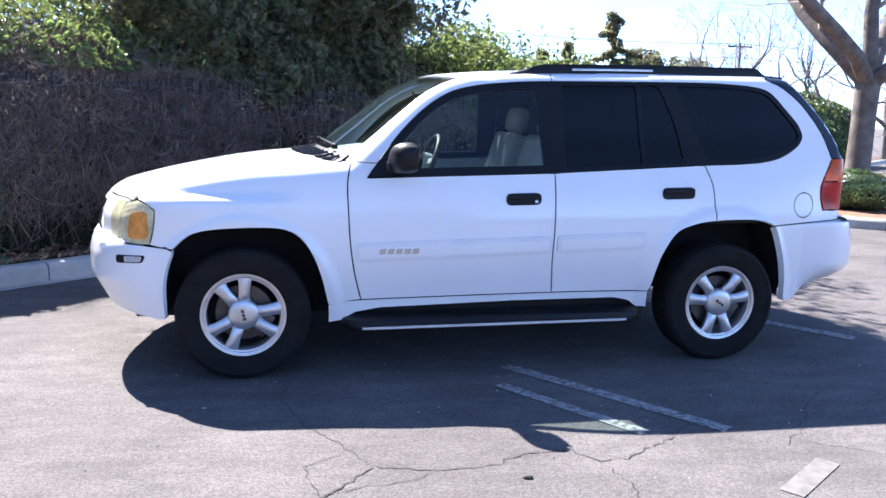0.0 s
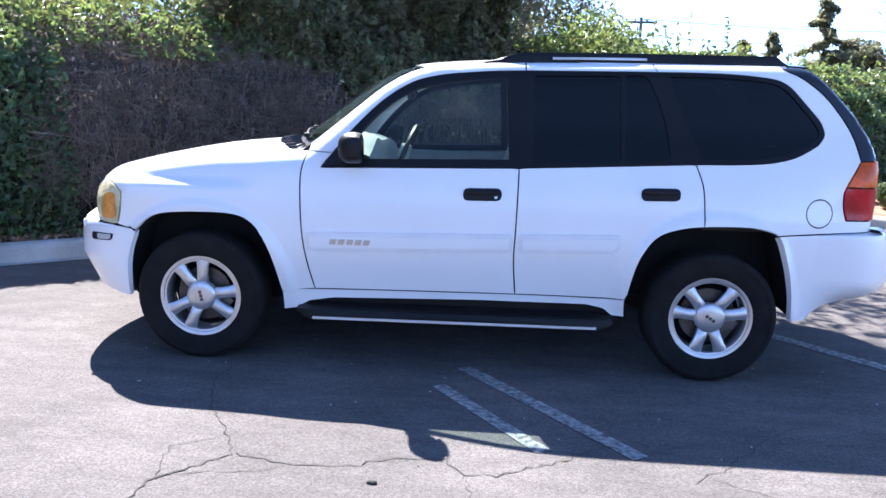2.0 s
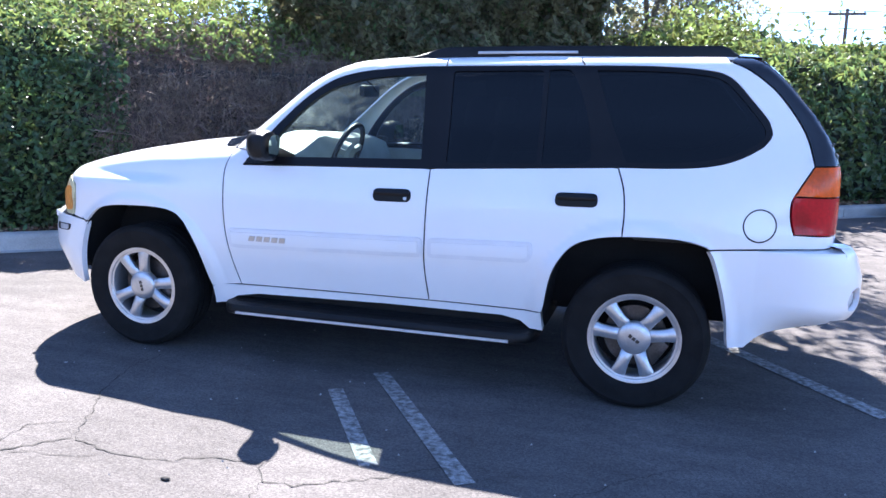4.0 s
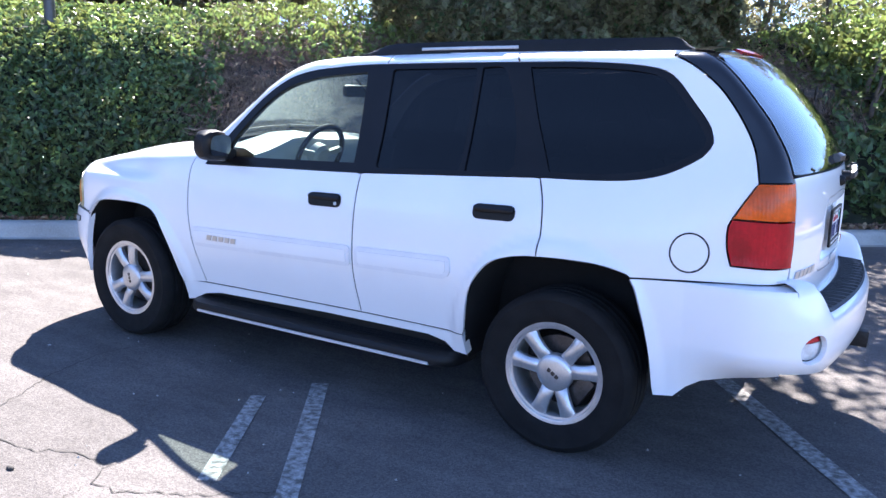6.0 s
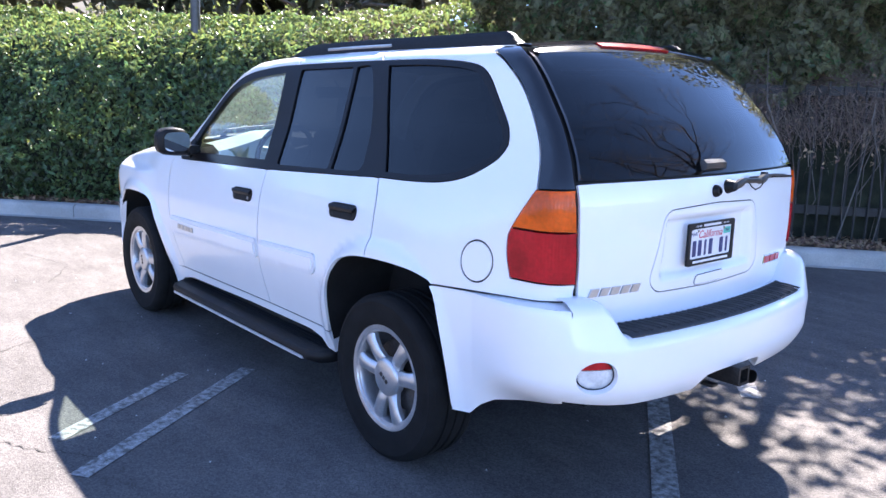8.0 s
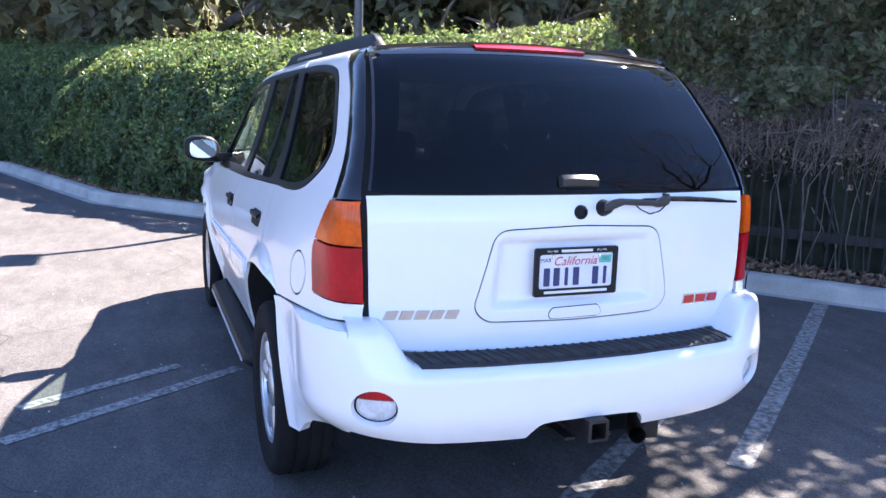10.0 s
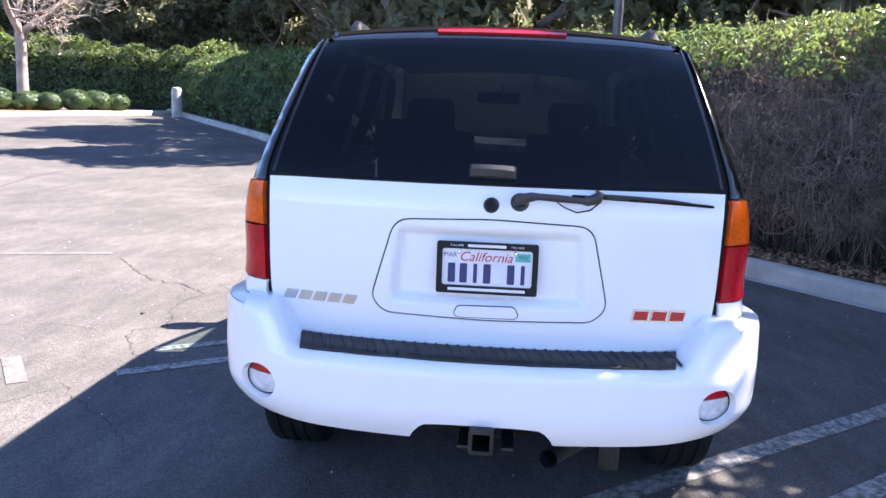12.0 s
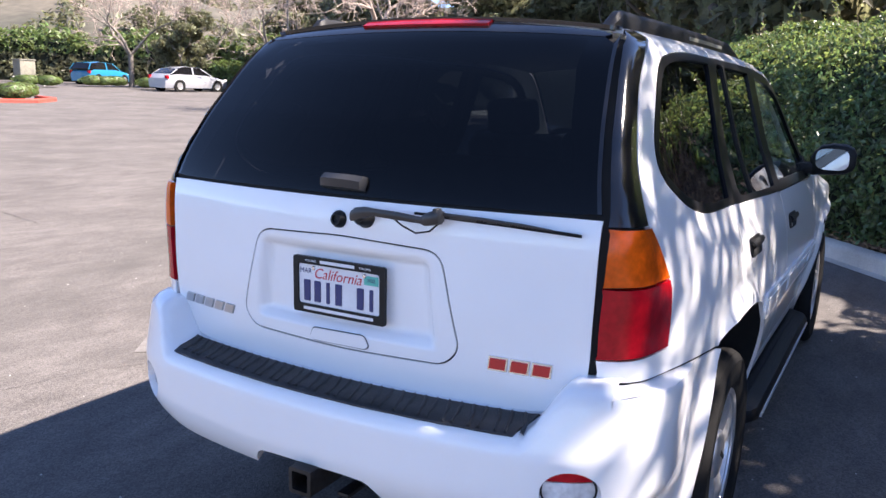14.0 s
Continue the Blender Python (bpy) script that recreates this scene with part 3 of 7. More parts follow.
def grow(r, start, direction, length, radius, depth, out, up=0.12, spread=0.55, split=(2, 3), wob=0.12, shrink_=0.72):
    """Collects tapered limbs, each forking at its end and along its way."""
    k = 5
    pts, rad = [np.array(start, float)], [radius]
    d = np.array(direction, float)
    d /= np.linalg.norm(d)
    for j in range(k):
        d = d + r.normal(0, wob, 3) + [0, 0, up * 0.3]
        d /= np.linalg.norm(d)
        pts.append(pts[-1] + d * length / k)
        rad.append(radius * (1 - 0.38 * (j + 1) / k))
    out.append((np.array(pts), np.array(rad), depth))
    if depth <= 0:
        return
    for c in range(r.integers(split[0], split[1] + 1)):
        a = r.normal(0, 1, 3)
        a -= a.dot(d) * d
        a /= np.linalg.norm(a) + 1e-9
        nd = d + a * spread * r.uniform(0.6, 1.3) + [0, 0, up]
        grow(r, pts[-1], nd, length * shrink_ * r.uniform(0.8, 1.15), rad[-1] * (0.85 if c == 0 else 0.66), depth - 1, out, up, spread, split, wob, shrink_)
    if depth >= 2:
        for c in range(2):
            a = r.normal(0, 1, 3)
            a -= a.dot(d) * d
            a /= np.linalg.norm(a) + 1e-9
            grow(r, pts[2 + c], d * 0.4 + a + [0, 0, up], length * 0.55, rad[3] * 0.45, depth - 2, out, up, spread, split, wob, shrink_)


def bare_tree(label, x, y, h, seed, lean=(0, 0), trunk=0.2, first=2.2, depth=5, spread=0.6, twig=M_TWIG, trunk_mat=M_BARK, fork=None, fine=0.0):
    """A leafless tree: trunk with its main limbs, and the twigs."""
    t = thing("bare_tree", label, "tree")
    z = float(ground_z(x, y))
    r = np.random.default_rng(seed)
    limbs = []
    tp = np.array([(x + lean[0] * k, y + lean[1] * k, z - 0.1 + first * k) for k in np.linspace(0, 1, 6)])
    limbs.append((tp, trunk * np.array([1.25, 1.05, 0.98, 0.95, 0.95, 1.0]), 9))
    forks = fork or [(math.cos(a) * 0.8, math.sin(a) * 0.8, 0.9) for a in r.uniform(0, 6.28) + np.arange(3) * 2.1]
    for f in forks:
        grow(r, tp[-1] - [0, 0, 0.08], f, (h - first) * 0.36, trunk * 0.66, depth, limbs, 0.10, spread)
    thick = [(p, q) for p, q, d in limbs if d >= depth - 1]
    thin = [(p, np.maximum(q, fine)) for p, q, d in limbs if d < depth - 1]
    part_t = link_mesh("trunk", tubes_mesh("trunk", thick, 10), trunk_mat, t, "smooth grey trunk and limbs")
    tagged(link_mesh("twig_crown", tubes_mesh("twig_crown", thin, 3), twig, t, "leafless twigs"), kind="stuff")
    return t


def clump_points(r, centres, n, rad):
    """Leaf places on loose uneven clumps."""
    c = centres[r.integers(0, len(centres), n)]
    d = r.normal(0, 1, (n, 3))
    d /= np.linalg.norm(d, axis=1)[:, None]
    rr = rad * (0.55 + 0.55 * r.random(n)) ** 1.0
    return c + d * rr[:, None] * [1, 1, 0.75], d + [0, 0, 0.3]


LEAFY = {}


def leafy_tree(kind, label, x, y, h, wide, low, seed, leaves=17000, size=0.11, material=M_LEAF_DARK, turn=0.0, scale=1.0):
    """A broad-leaved tree; trees of one kind share their meshes."""
    if kind not in LEAFY:
        t = thing("leafy_tree", label, "tree")
        r = np.random.default_rng(seed)
        limbs = []
        tp = np.array([(0.1 * k, 0.06 * k, -0.1 + low * 0.9 * k) for k in np.linspace(0, 1, 5)])
        limbs.append((tp, 0.20 * np.array([1.2, 1, 0.95, 0.9, 0.9]), 9))
        for a in r.uniform(0, 6) + np.arange(4) * 1.6:
            grow(r, tp[-1], (math.cos(a), math.sin(a), 1.1), (h - low) * 0.4, 0.11, 3, limbs, 0.1, 0.6)
        link_mesh("trunk", tubes_mesh("trunk", [(p, q) for p, q, d in limbs if d > 0], 5), M_BARK, t, "grey-brown trunk and limbs")
        k = 85
        u = r.normal(0, 1, (k, 3))
        u /= np.linalg.norm(u, axis=1)[:, None]
        rad = r.uniform(0.35, 1.0, k) ** 0.5
        cz = (h + low) / 2
        cen = np.stack([u[:, 0] * wide * rad, u[:, 1] * wide * rad, cz + u[:, 2] * (h - low) / 2 * rad], 1)
        cen[:, :2] += r.normal(0, 0.25, (k, 2))
        pts, out = clump_points(r, cen, leaves, 0.52)
        tagged(link_mesh("crown", leaves_mesh("crown", pts, out, size, seed), material, t, "dark evergreen foliage with gaps"), kind="stuff")
        LEAFY[kind] = t
    else:
        t = copy_thing(LEAFY[kind], Matrix())
        tagged(t, label)
    t.matrix_basis = pose(x, y, float(ground_z(x, y)), 0, 0, turn) @ Matrix.Scale(scale, 4)
    return t


def behind(s, d):
    p, nn = along(s)
    q = p + nn * d
    return q.x, q.y


# tall growth that hangs over the fence, and the trees behind the hedge
for i, (s, d, k, tn, sc) in enumerate(((6.7, 1.9, "a", 0, 1.32), (7.4, 4.8, "a", 260, 1.3), (11.4, 5.9, "a", 140, 1.1))):
    leafy_tree(k, "tall dark evergreen tree overhanging the fence", *behind(s, d), 5.6, 2.0, 1.5, 71, leaves=26000, size=0.055, turn=tn, scale=sc)
for i, (s, d, k, tn, sc) in enumerate(((0.2, 10.5, "c", 0, 1.0), (-1.6, 8.2, "d", 200, 1.05), (-3.2, 10.0, "d", 60, 1.15), (-5.0, 7.6, "c", 310, 1.1), (-7.0, 9.5, "c", 120, 1.25), (-9.6, 4.2, "d", 180, 1.5), (-14.5, 5.0, "c", 250, 1.6), (-18.0, 6.2, "d", 300, 1.45), (-22.0, 9.0, "c", 20, 1.3), (-26.5, 9.5, "d", 100, 1.3), (-31.5, 9.0, "c", 160, 1.8), (-38.0, 9.0, "d", 210, 1.9))):
    leafy_tree(k, "dark shady tree standing behind the hedge", *behind(s, d), 6.4, 2.3, 1.2, 73 if k == "c" else 74, leaves=12000, size=0.165, turn=tn, scale=sc)
leafy_tree("e", "loose light green bush grown above the hedge top", *behind(9.9, 1.3), 2.75, 0.75, 1.0, 75, leaves=6500, size=0.06, material=M_LEAF_LIT)

# lamp post in the hedge
post = thing("lamp_post", "slim dark steel lamp post rising out of the hedge", "lamp post")
link_mesh("pole", tubes_mesh("pole", [([(-5.57, 1.32, 0.1), (-5.57, 1.32, 2.5), (-5.57, 1.32, 4.7)], [0.062, 0.058, 0.05])], 14), M_POLE, post)
part("foot_plate", box(bmesh.new(), -5.70, -5.44, 1.19, 1.45, 0.05, 0.12, 0.01), M_POLE, post)
part("lamp_head", box(bmesh.new(), -5.72, -5.12, 1.17, 1.47, 4.68, 4.80, 0.03), M_POLE, post)

# ---------------------------------------------------------------- island with the bare tree, east of the car


def island(name, ring, label, fill=M_RED_SOIL):
    r2 = [Vector(p) for p in ring]
    kerb(name, [tuple(p) for p in r2 + r2[:1]], label, stone=2.0)
    c = sum(r2, Vector((0, 0))) / len(r2)
    v = [(c.x, c.y, float(ground_z(c.x, c.y)) + 0.16)]
    for p in r2:
        q = c + (p - c) * 0.97
        v.append((q.x, q.y, float(ground_z(q.x, q.y)) + 0.125))
    f = [(0, i + 1, (i + 1) % len(r2) + 1) for i in range(len(r2))]
    tagged(link_mesh("island_bed", quads_mesh("island_bed", v, f, True), fill), "bare planting soil inside the kerb", "soil", kind="structure")


def shrub(label, x, y, rx, rz, seed, n=5200, size=0.045, material=M_LEAF, group="", zbase=None):
    z = float(ground_z(x, y)) + 0.1 if zbase is None else zbase
    t = thing("shrub", label, "shrub", group, at=pose(x, y, z))
    r = np.random.default_rng(seed)
    bm = bmesh.new()
    bmesh.ops.create_icosphere(bm, subdivisions=3, radius=1, matrix=Matrix.Translation((0, 0, rz * 0.50)) @ Matrix.Diagonal((rx * 0.86, rx * 0.86, rz * 0.50, 1)))
    for v in bm.verts:
        v.co += v.co.normalized() * 0.06 * noise.noise(v.co * 4 + Vector((seed, 0, 0)))
    part("shade_core", bm, M_CORE, t)
    d = r.normal(0, 1, (n, 3))
    d /= np.linalg.norm(d, axis=1)[:, None]
    lump = 1 + 0.17 * fbm(d, 1.8, seed)
    pts = d * [rx, rx, rz * 0.52] * (lump * r.uniform(0.90, 1.05, n))[:, None] + [0, 0, rz * 0.52]
    pts[:, 2] = np.maximum(pts[:, 2], 0.02)
    tagged(link_mesh("leaves", leaves_mesh("leaves", pts, d, size, seed), material, t), kind="stuff")
    return t


island("kerb_2", [(4.4, 7.5), (5.2, 6.5), (6.4, 5.3), (7.2, 4.5), (8.6, 4.5), (9.9, 5.8), (10.1, 8.0), (8.2, 9.4), (5.4, 9.5)], "grey concrete kerb round the tree island")
bare_tree("bare grey tree with spreading limbs on the kerbed island", 8.7, 7.1, 11.0, 81, lean=(0.12, 0.05), trunk=0.215, first=2.35, depth=6, fork=[(-0.60, 0.50, 0.95), (-0.75, -0.45, 0.85), (-0.1, 0.1, 1.15), (0.6, 0.5, 0.9), (0.5, -0.8, 0.9)])
for k, (x, y, rx, rz) in enumerate(((7.95, 6.15, 0.62, 0.62), (9.1, 5.9, 0.6, 0.6), (5.2, 7.6, 0.5, 0.55), (6.1, 8.3, 0.5, 0.55), (6.6, 7.0, 0.45, 0.5))):
    shrub("round clipped green shrub on the kerbed island", x, y, rx, rz, 90 + k, group="island shrubs")

# ================================================================ the car
from mathutils import geometry


def paint_mat():
    m = mat("white_car_paint", (0.90, 0.90, 0.90), 0.30, vary=0.012, scale=2, fine=6, coat=0.7)
    return m


M_PAINT = paint_mat()
M_MOULD = mat("white_side_moulding", (0.82, 0.82, 0.83), 0.45, vary=0.03, scale=6, fine=60)
M_BLACKTRIM = mat("black_window_trim", (0.006, 0.006, 0.0075), 0.38, vary=0.15, spec=0.25)
M_GLOSSBLACK = mat("gloss_black_paint", (0.008, 0.008, 0.010), 0.12, vary=0.1, coat=0.6)
M_PLASTIC = mat("black_grained_plastic", (0.008, 0.008, 0.009), 0.45, vary=0.2, fine=400, bump=0.15, spec=0.28)
M_PAD = mat("worn_black_step_plastic", (0.024, 0.024, 0.025), 0.6, vary=0.3, scale=12, fine=300, bump=0.2)
M_SHADOWGAP = mat("panel_gap", (0.012, 0.012, 0.012), 0.9, vary=0.1)
M_LINER = mat("wheel_house_liner", (0.008, 0.008, 0.008), 0.9, vary=0.3)
M_RUBBER = mat("tyre_rubber", (0.013, 0.0127, 0.0127), 0.85, vary=0.2, scale=10, fine=160, bump=0.2, spec=0.2)
M_ALLOY = mat("machined_alloy", (0.62, 0.62, 0.63), 0.30, 0.72, vary=0.10, scale=10, fine=120)
M_DISC = mat("brake_steel", (0.10, 0.09, 0.085), 0.45, 0.8, vary=0.3)
M_CHROME = mat("chrome", (0.75, 0.75, 0.76), 0.12, 1.0, vary=0.05)
M_CLOTH = mat("grey_seat_leather", (0.30, 0.31, 0.31), 0.55, vary=0.12, scale=10, fine=150, bump=0.15)
M_DASH = mat("grey_green_dashboard", (0.23, 0.26, 0.25), 0.6, vary=0.1, fine=300, bump=0.1)
M_HEADLINER = mat("pale_headliner", (0.42, 0.42, 0.40), 0.9, vary=0.08)
M_CARPET = mat("dark_carpet", (0.05, 0.05, 0.05), 0.95, vary=0.2)
M_PLATE = mat("plate_white", (0.78, 0.78, 0.80), 0.4, vary=0.04)
M_NAVY = mat("plate_navy", (0.035, 0.04, 0.14), 0.5, vary=0.05)
M_PLATERED = mat("plate_red_script", (0.55, 0.03, 0.04), 0.5, vary=0.05)
M_STICKER = mat("teal_sticker", (0.10, 0.50, 0.40), 0.5, vary=0.05)
M_BADGERED = mat("red_badge_enamel", (0.55, 0.015, 0.02), 0.25, vary=0.05, coat=0.5)
M_WIPER = mat("grey_wiper_plastic", (0.03, 0.03, 0.031), 0.36, vary=0.15, fine=300)
M_BRIGHT = mat("bright_step_trim", (0.72, 0.72, 0.73), 0.35, 0.35, vary=0.06)
M_STEEL = mat("rusty_hitch_steel", (0.03, 0.028, 0.027), 0.55, 0.4, vary=0.4)


def pane_mat(name, tint, gloss=1.0, ior=1.5, dust=0.0):
    """Thin tinted glass: straight through with a tint, and a mirror by Fresnel; dust scatters a little light."""
    m = bpy.data.materials.new(name)
    m.use_nodes = True
    n, link = m.node_tree.nodes, m.node_tree.links.new
    n.remove(n["Principled BSDF"])
    tr, gl, mx, fr = n.new("ShaderNodeBsdfTransparent"), n.new("ShaderNodeBsdfGlossy"), n.new("ShaderNodeMixShader"), n.new("ShaderNodeLayerWeight")
    tr.inputs["Color"].default_value = (*tint, 1)
    gl.inputs["Roughness"].default_value = 0.01
    gl.inputs["Color"].default_value = (gloss, gloss, gloss, 1)
    low = 0.9 * ((ior - 1) / (ior + 1)) ** 2
    fr.inputs["Blend"].default_value = 0.5
    pw, ma = n.new("ShaderNodeMath"), n.new("ShaderNodeMath")
    pw.operation, ma.operation = "POWER", "MULTIPLY_ADD"
    pw.inputs[1].default_value = 4.5
    ma.inputs[1].default_value, ma.inputs[2].default_value = 1 - low, low
    link(fr.outputs["Facing"], pw.inputs[0])
    link(pw.outputs["Value"], ma.inputs[0])
    link(ma.outputs["Value"], mx.inputs["Fac"])
    link(tr.outputs["BSDF"], mx.inputs[1])
    link(gl.outputs["BSDF"], mx.inputs[2])
    last = mx.outputs["Shader"]
    if dust:
        td, md, nz_, mr = n.new("ShaderNodeBsdfTranslucent"), n.new("ShaderNodeMixShader"), n.new("ShaderNodeTexNoise"), n.new("ShaderNodeMapRange")
        td.inputs["Color"].default_value = (0.62, 0.72, 0.68, 1)
        nz_.inputs["Scale"].default_value = 3.0
        mr.inputs["To Min"].default_value, mr.inputs["To Max"].default_value = dust * 0.5, dust * 1.5
        link(nz_.outputs["Fac"], mr.inputs["Value"])
        link(mr.outputs["Result"], md.inputs["Fac"])
        link(last, md.inputs[1])
        link(td.outputs["BSDF"], md.inputs[2])
        last = md.outputs["Shader"]
    link(last, n["Material Output"].inputs["Surface"])
    return m


M_GLASS = pane_mat("clear_green_glass", (0.80, 0.89, 0.86), ior=1.5)
M_WINDSCREEN = pane_mat("dusty_windscreen_glass", (0.80, 0.89, 0.86), ior=1.5, dust=0.03)
M_TINT = pane_mat("dark_privacy_glass", (0.022, 0.024, 0.03), ior=1.44)
M_TINT_REAR = pane_mat("tinted_tailgate_glass", (0.030, 0.033, 0.042), ior=1.42)
M_MIRROR = mat("mirror_glass", (0.8, 0.82, 0.84), 0.02, 1.0, vary=0.01)


def lens_mat(name, color, rough=0.18):
    m = mat(name, color, rough, vary=0.22, scale=9, fine=60, coat=0.12, spec=0.25)
    n, link = m.node_tree.nodes, m.node_tree.links.new
    co = [x for x in n if x.bl_idname == "ShaderNodeTexCoord"][0]
    mp, wv, bp = n.new("ShaderNodeMapping"), n.new("ShaderNodeTexWave"), n.new("ShaderNodeBump")
    mp.inputs["Scale"].default_value = (1, 1, 0)
    wv.bands_direction = "DIAGONAL"
    wv.inputs["Scale"].default_value, wv.inputs["Distortion"].default_value = 38, 0
    bp.inputs["Strength"].default_value, bp.inputs["Distance"].default_value = 0.3, 0.002
    link(co.outputs["Object"], mp.inputs["Vector"])
    link(mp.outputs["Vector"], wv.inputs["Vector"])
    link(wv.outputs["Fac"], bp.inputs["Height"])
    link(bp.outputs["Normal"], n["Principled BSDF"].inputs["Normal"])
    return m


M_RED = lens_mat("red_lens", (0.42, 0.006, 0.014))
M_AMBER = lens_mat("amber_lens", (0.70, 0.10, 0.006))
M_INDICATOR = lens_mat("faded_orange_lens", (0.72, 0.30, 0.07), 0.3)
M_BADGE = mat("dull_badge_chrome", (0.50, 0.50, 0.50), 0.28, 0.75, vary=0.1)
M_CLEARLENS = lens_mat("clear_lens", (0.62, 0.62, 0.62))
M_YELLOWED = lens_mat("yellowed_headlamp_lens", (0.60, 0.55, 0.34), 0.35)
M_LAMPBAR = mat("brake_lamp_red", (0.35, 0.005, 0.01), 0.2, vary=0.1, coat=0.5)

SZ = [0.2, 0.34, 0.44, 0.60, 0.72, 0.87, 1.0, 1.08, 1.13, 1.20, 1.376, 1.64, 1.85]
SY = [0.823, 0.848, 0.860, 0.900, 0.921, 0.925, 0.910, 0.891, 0.873, 0.844, 0.775, 0.698, 0.646]


def soft_interp(v, xs, ys, w):
    """Linear table lookup, smoothed over a width w."""
    return sum(np.interp(v + o * w, xs, ys) * k for o, k in ((-1, 0.15), (-0.5, 0.22), (0, 0.26), (0.5, 0.22), (1, 0.15)))


def smax(a, b, r):
    return np.maximum(a, b) + np.maximum(0, r - np.abs(a - b)) ** 2 / (4 * r)


def flare(x, z, xc, zc, rad, amount, w):
    d = np.sqrt((x - xc) ** 2 + (z - zc) ** 2) - rad
    return amount * (1 - smooth01(0.25 * w, w, np.abs(d))) * smooth01(0.30, 0.5, z)


def body_side(x, z):
    s = soft_interp(z, SZ, SY, 0.05)
    s = s - 0.052 * np.clip((-1.0 - x) / 0.95, 0, 2) ** 2
    s = s - (0.054 - 0.042 * smooth01(0.95, 1.25, z)) * np.clip((x - 1.55) / 0.55, 0, 2) ** 2
    s = s + flare(x, z, -1.43, 0.40, 0.47, 0.026, 0.085) + flare(x, z, 1.43, 0.42, 0.47, 0.026, 0.085) * smooth01(1.98, 1.84, x)
    crown = smooth01(-2.02, -1.80, x) * smooth01(-1.05, -1.38, x) * smooth01(0.80, 0.97, z)
    return s + crown * (0.022 - 0.048 * smooth01(0.990, 1.055, z))


HOOD = ([-2.4, -2.25, -2.1, -1.95, -1.73, -1.54, -1.36, -1.144, -0.95, -0.5], [0.985, 1.030, 1.072, 1.112, 1.160, 1.196, 1.220, 1.240, 1.255, 1.29])
ROOF = ([-0.6, -0.3, -0.1, 0.1, 0.4, 0.8, 1.2, 1.6, 1.9, 2.2], [1.695, 1.726, 1.750, 1.764, 1.775, 1.782, 1.785, 1.786, 1.787, 1.755])


def body_top(x, y):
    y = np.abs(y)
    hood = soft_interp(x, *HOOD, 0.06) - 0.095 * y ** 2 + 0.008 * np.exp(-((y - 0.5) / 0.06) ** 2) * smooth01(-2.2, -1.7, x)
    roof = soft_interp(x, *ROOF, 0.12) - 0.10 * y ** 2
    wind = 1.262 + 0.765 * (x + 0.864 + 0.14 * (1 - (y / 0.62) ** 2))
    d = wind - roof
    cab = np.minimum(wind, roof) - np.maximum(0, 0.13 - np.abs(d)) ** 2 / 0.52
    return np.maximum(hood, cab)


def body_rear(y, z):
    return soft_interp(z, [0.5, 0.75, 1.0, 1.2, 1.27, 1.36, 1.477, 1.627, 1.729, 1.85], [2.375, 2.392, 2.404, 2.398, 2.385, 2.345, 2.265, 2.130, 2.02, 1.86], 0.03) - 0.13 * y ** 2


def body_front(y, z):
    return -(2.305 - 0.42 * y ** 2) + 0.28 * np.maximum(0, z - 0.90)


def body_f(x, y, z):
    a = smax(np.abs(y) - body_side(x, z), (z - body_top(x, y)) * 0.8, 0.07)
    a = smax(a, x - body_rear(y, z), 0.09 - 0.045 * smooth01(1.15, 1.35, z))
    return smax(a, body_front(y, z) - x, 0.13)


def rbump_f(x, y, z, under=1.0):
    """The rear bumper; its lower edge curls under."""
    tuck = under * np.maximum(0, 0.60 - z) ** 2
    side = np.abs(y) - (body_side(np.minimum(x, 1.98), z * 0.5 + 0.40) + 0.034 * smooth01(1.82, 2.28, x) - 0.20 * np.maximum(0, x - 1.98) ** 2 - 6.0 * tuck * smooth01(1.95, 2.25, x))
    top = z - (0.748 + 0.129 * smooth01(0.60, 0.70, np.abs(y)) + 0.012 * smooth01(2.44, 2.30, x) * smooth01(0.70, 0.60, np.abs(y)))
    rear = x - (2.556 - 0.085 * (y / 0.75) ** 2 - 3.0 * tuck - 0.25 * np.maximum(0, z - 0.70))
    return smax(smax(side, rear, 0.26), top, 0.05)


def rshelf_f(x, y, z):
    return rbump_f(x, y, z, 0.0)


def fbump_f(x, y, z):
    side = np.abs(y) - (body_side(x, 0.5 + z * 0.4) + 0.01)
    front = (-(2.36 - 0.30 * y ** 2) + 0.55 * np.maximum(0, 0.56 - z) + 0.25 * np.maximum(0, z - 0.68)) - x
    return smax(smax(side, front, 0.28), z - 0.785, 0.04)


def solve(f, axis, u, v, lo, hi):
    """Bisects f = 0 along one axis; u and v are the other two in order. f grows from lo to hi."""
    u, v = np.asarray(u, float), np.asarray(v, float)
    a, b = np.full(u.shape, float(lo)), np.full(u.shape, float(hi))
    for _ in range(34):
        m = (a + b) / 2
        w = f(m, u, v) if axis == 0 else f(u, m, v) if axis == 1 else f(u, v, m)
        a, b = np.where(w < 0, m, a), np.where(w < 0, b, m)
    return (a + b) / 2


CHARTS = {"side": (1, 0.05, 1.3), "top": (2, 0.3, 2.2), "rear": (0, 1.0, 2.9), "front": (0, -1.0, -2.9)}


def lift(f, chart, p):
    """Plan points of a chart (side: x z, top: x y, rear and front: y z) onto the surface f = 0."""
    p = np.asarray(p, float)
    ax, lo, hi = CHARTS[chart]
    s = solve(f, ax, p[:, 0], p[:, 1], lo, hi)
    return np.stack({1: (p[:, 0], s, p[:, 1]), 2: (p[:, 0], p[:, 1], s), 0: (s, p[:, 0], p[:, 1])}[ax], 1)


def grad(f, q, e=0.004):
    g = np.stack([f(*(q + d).T) - f(*(q - d).T) for d in np.eye(3) * e], 1)
    return g / (np.linalg.norm(g, axis=1)[:, None] + 1e-12)


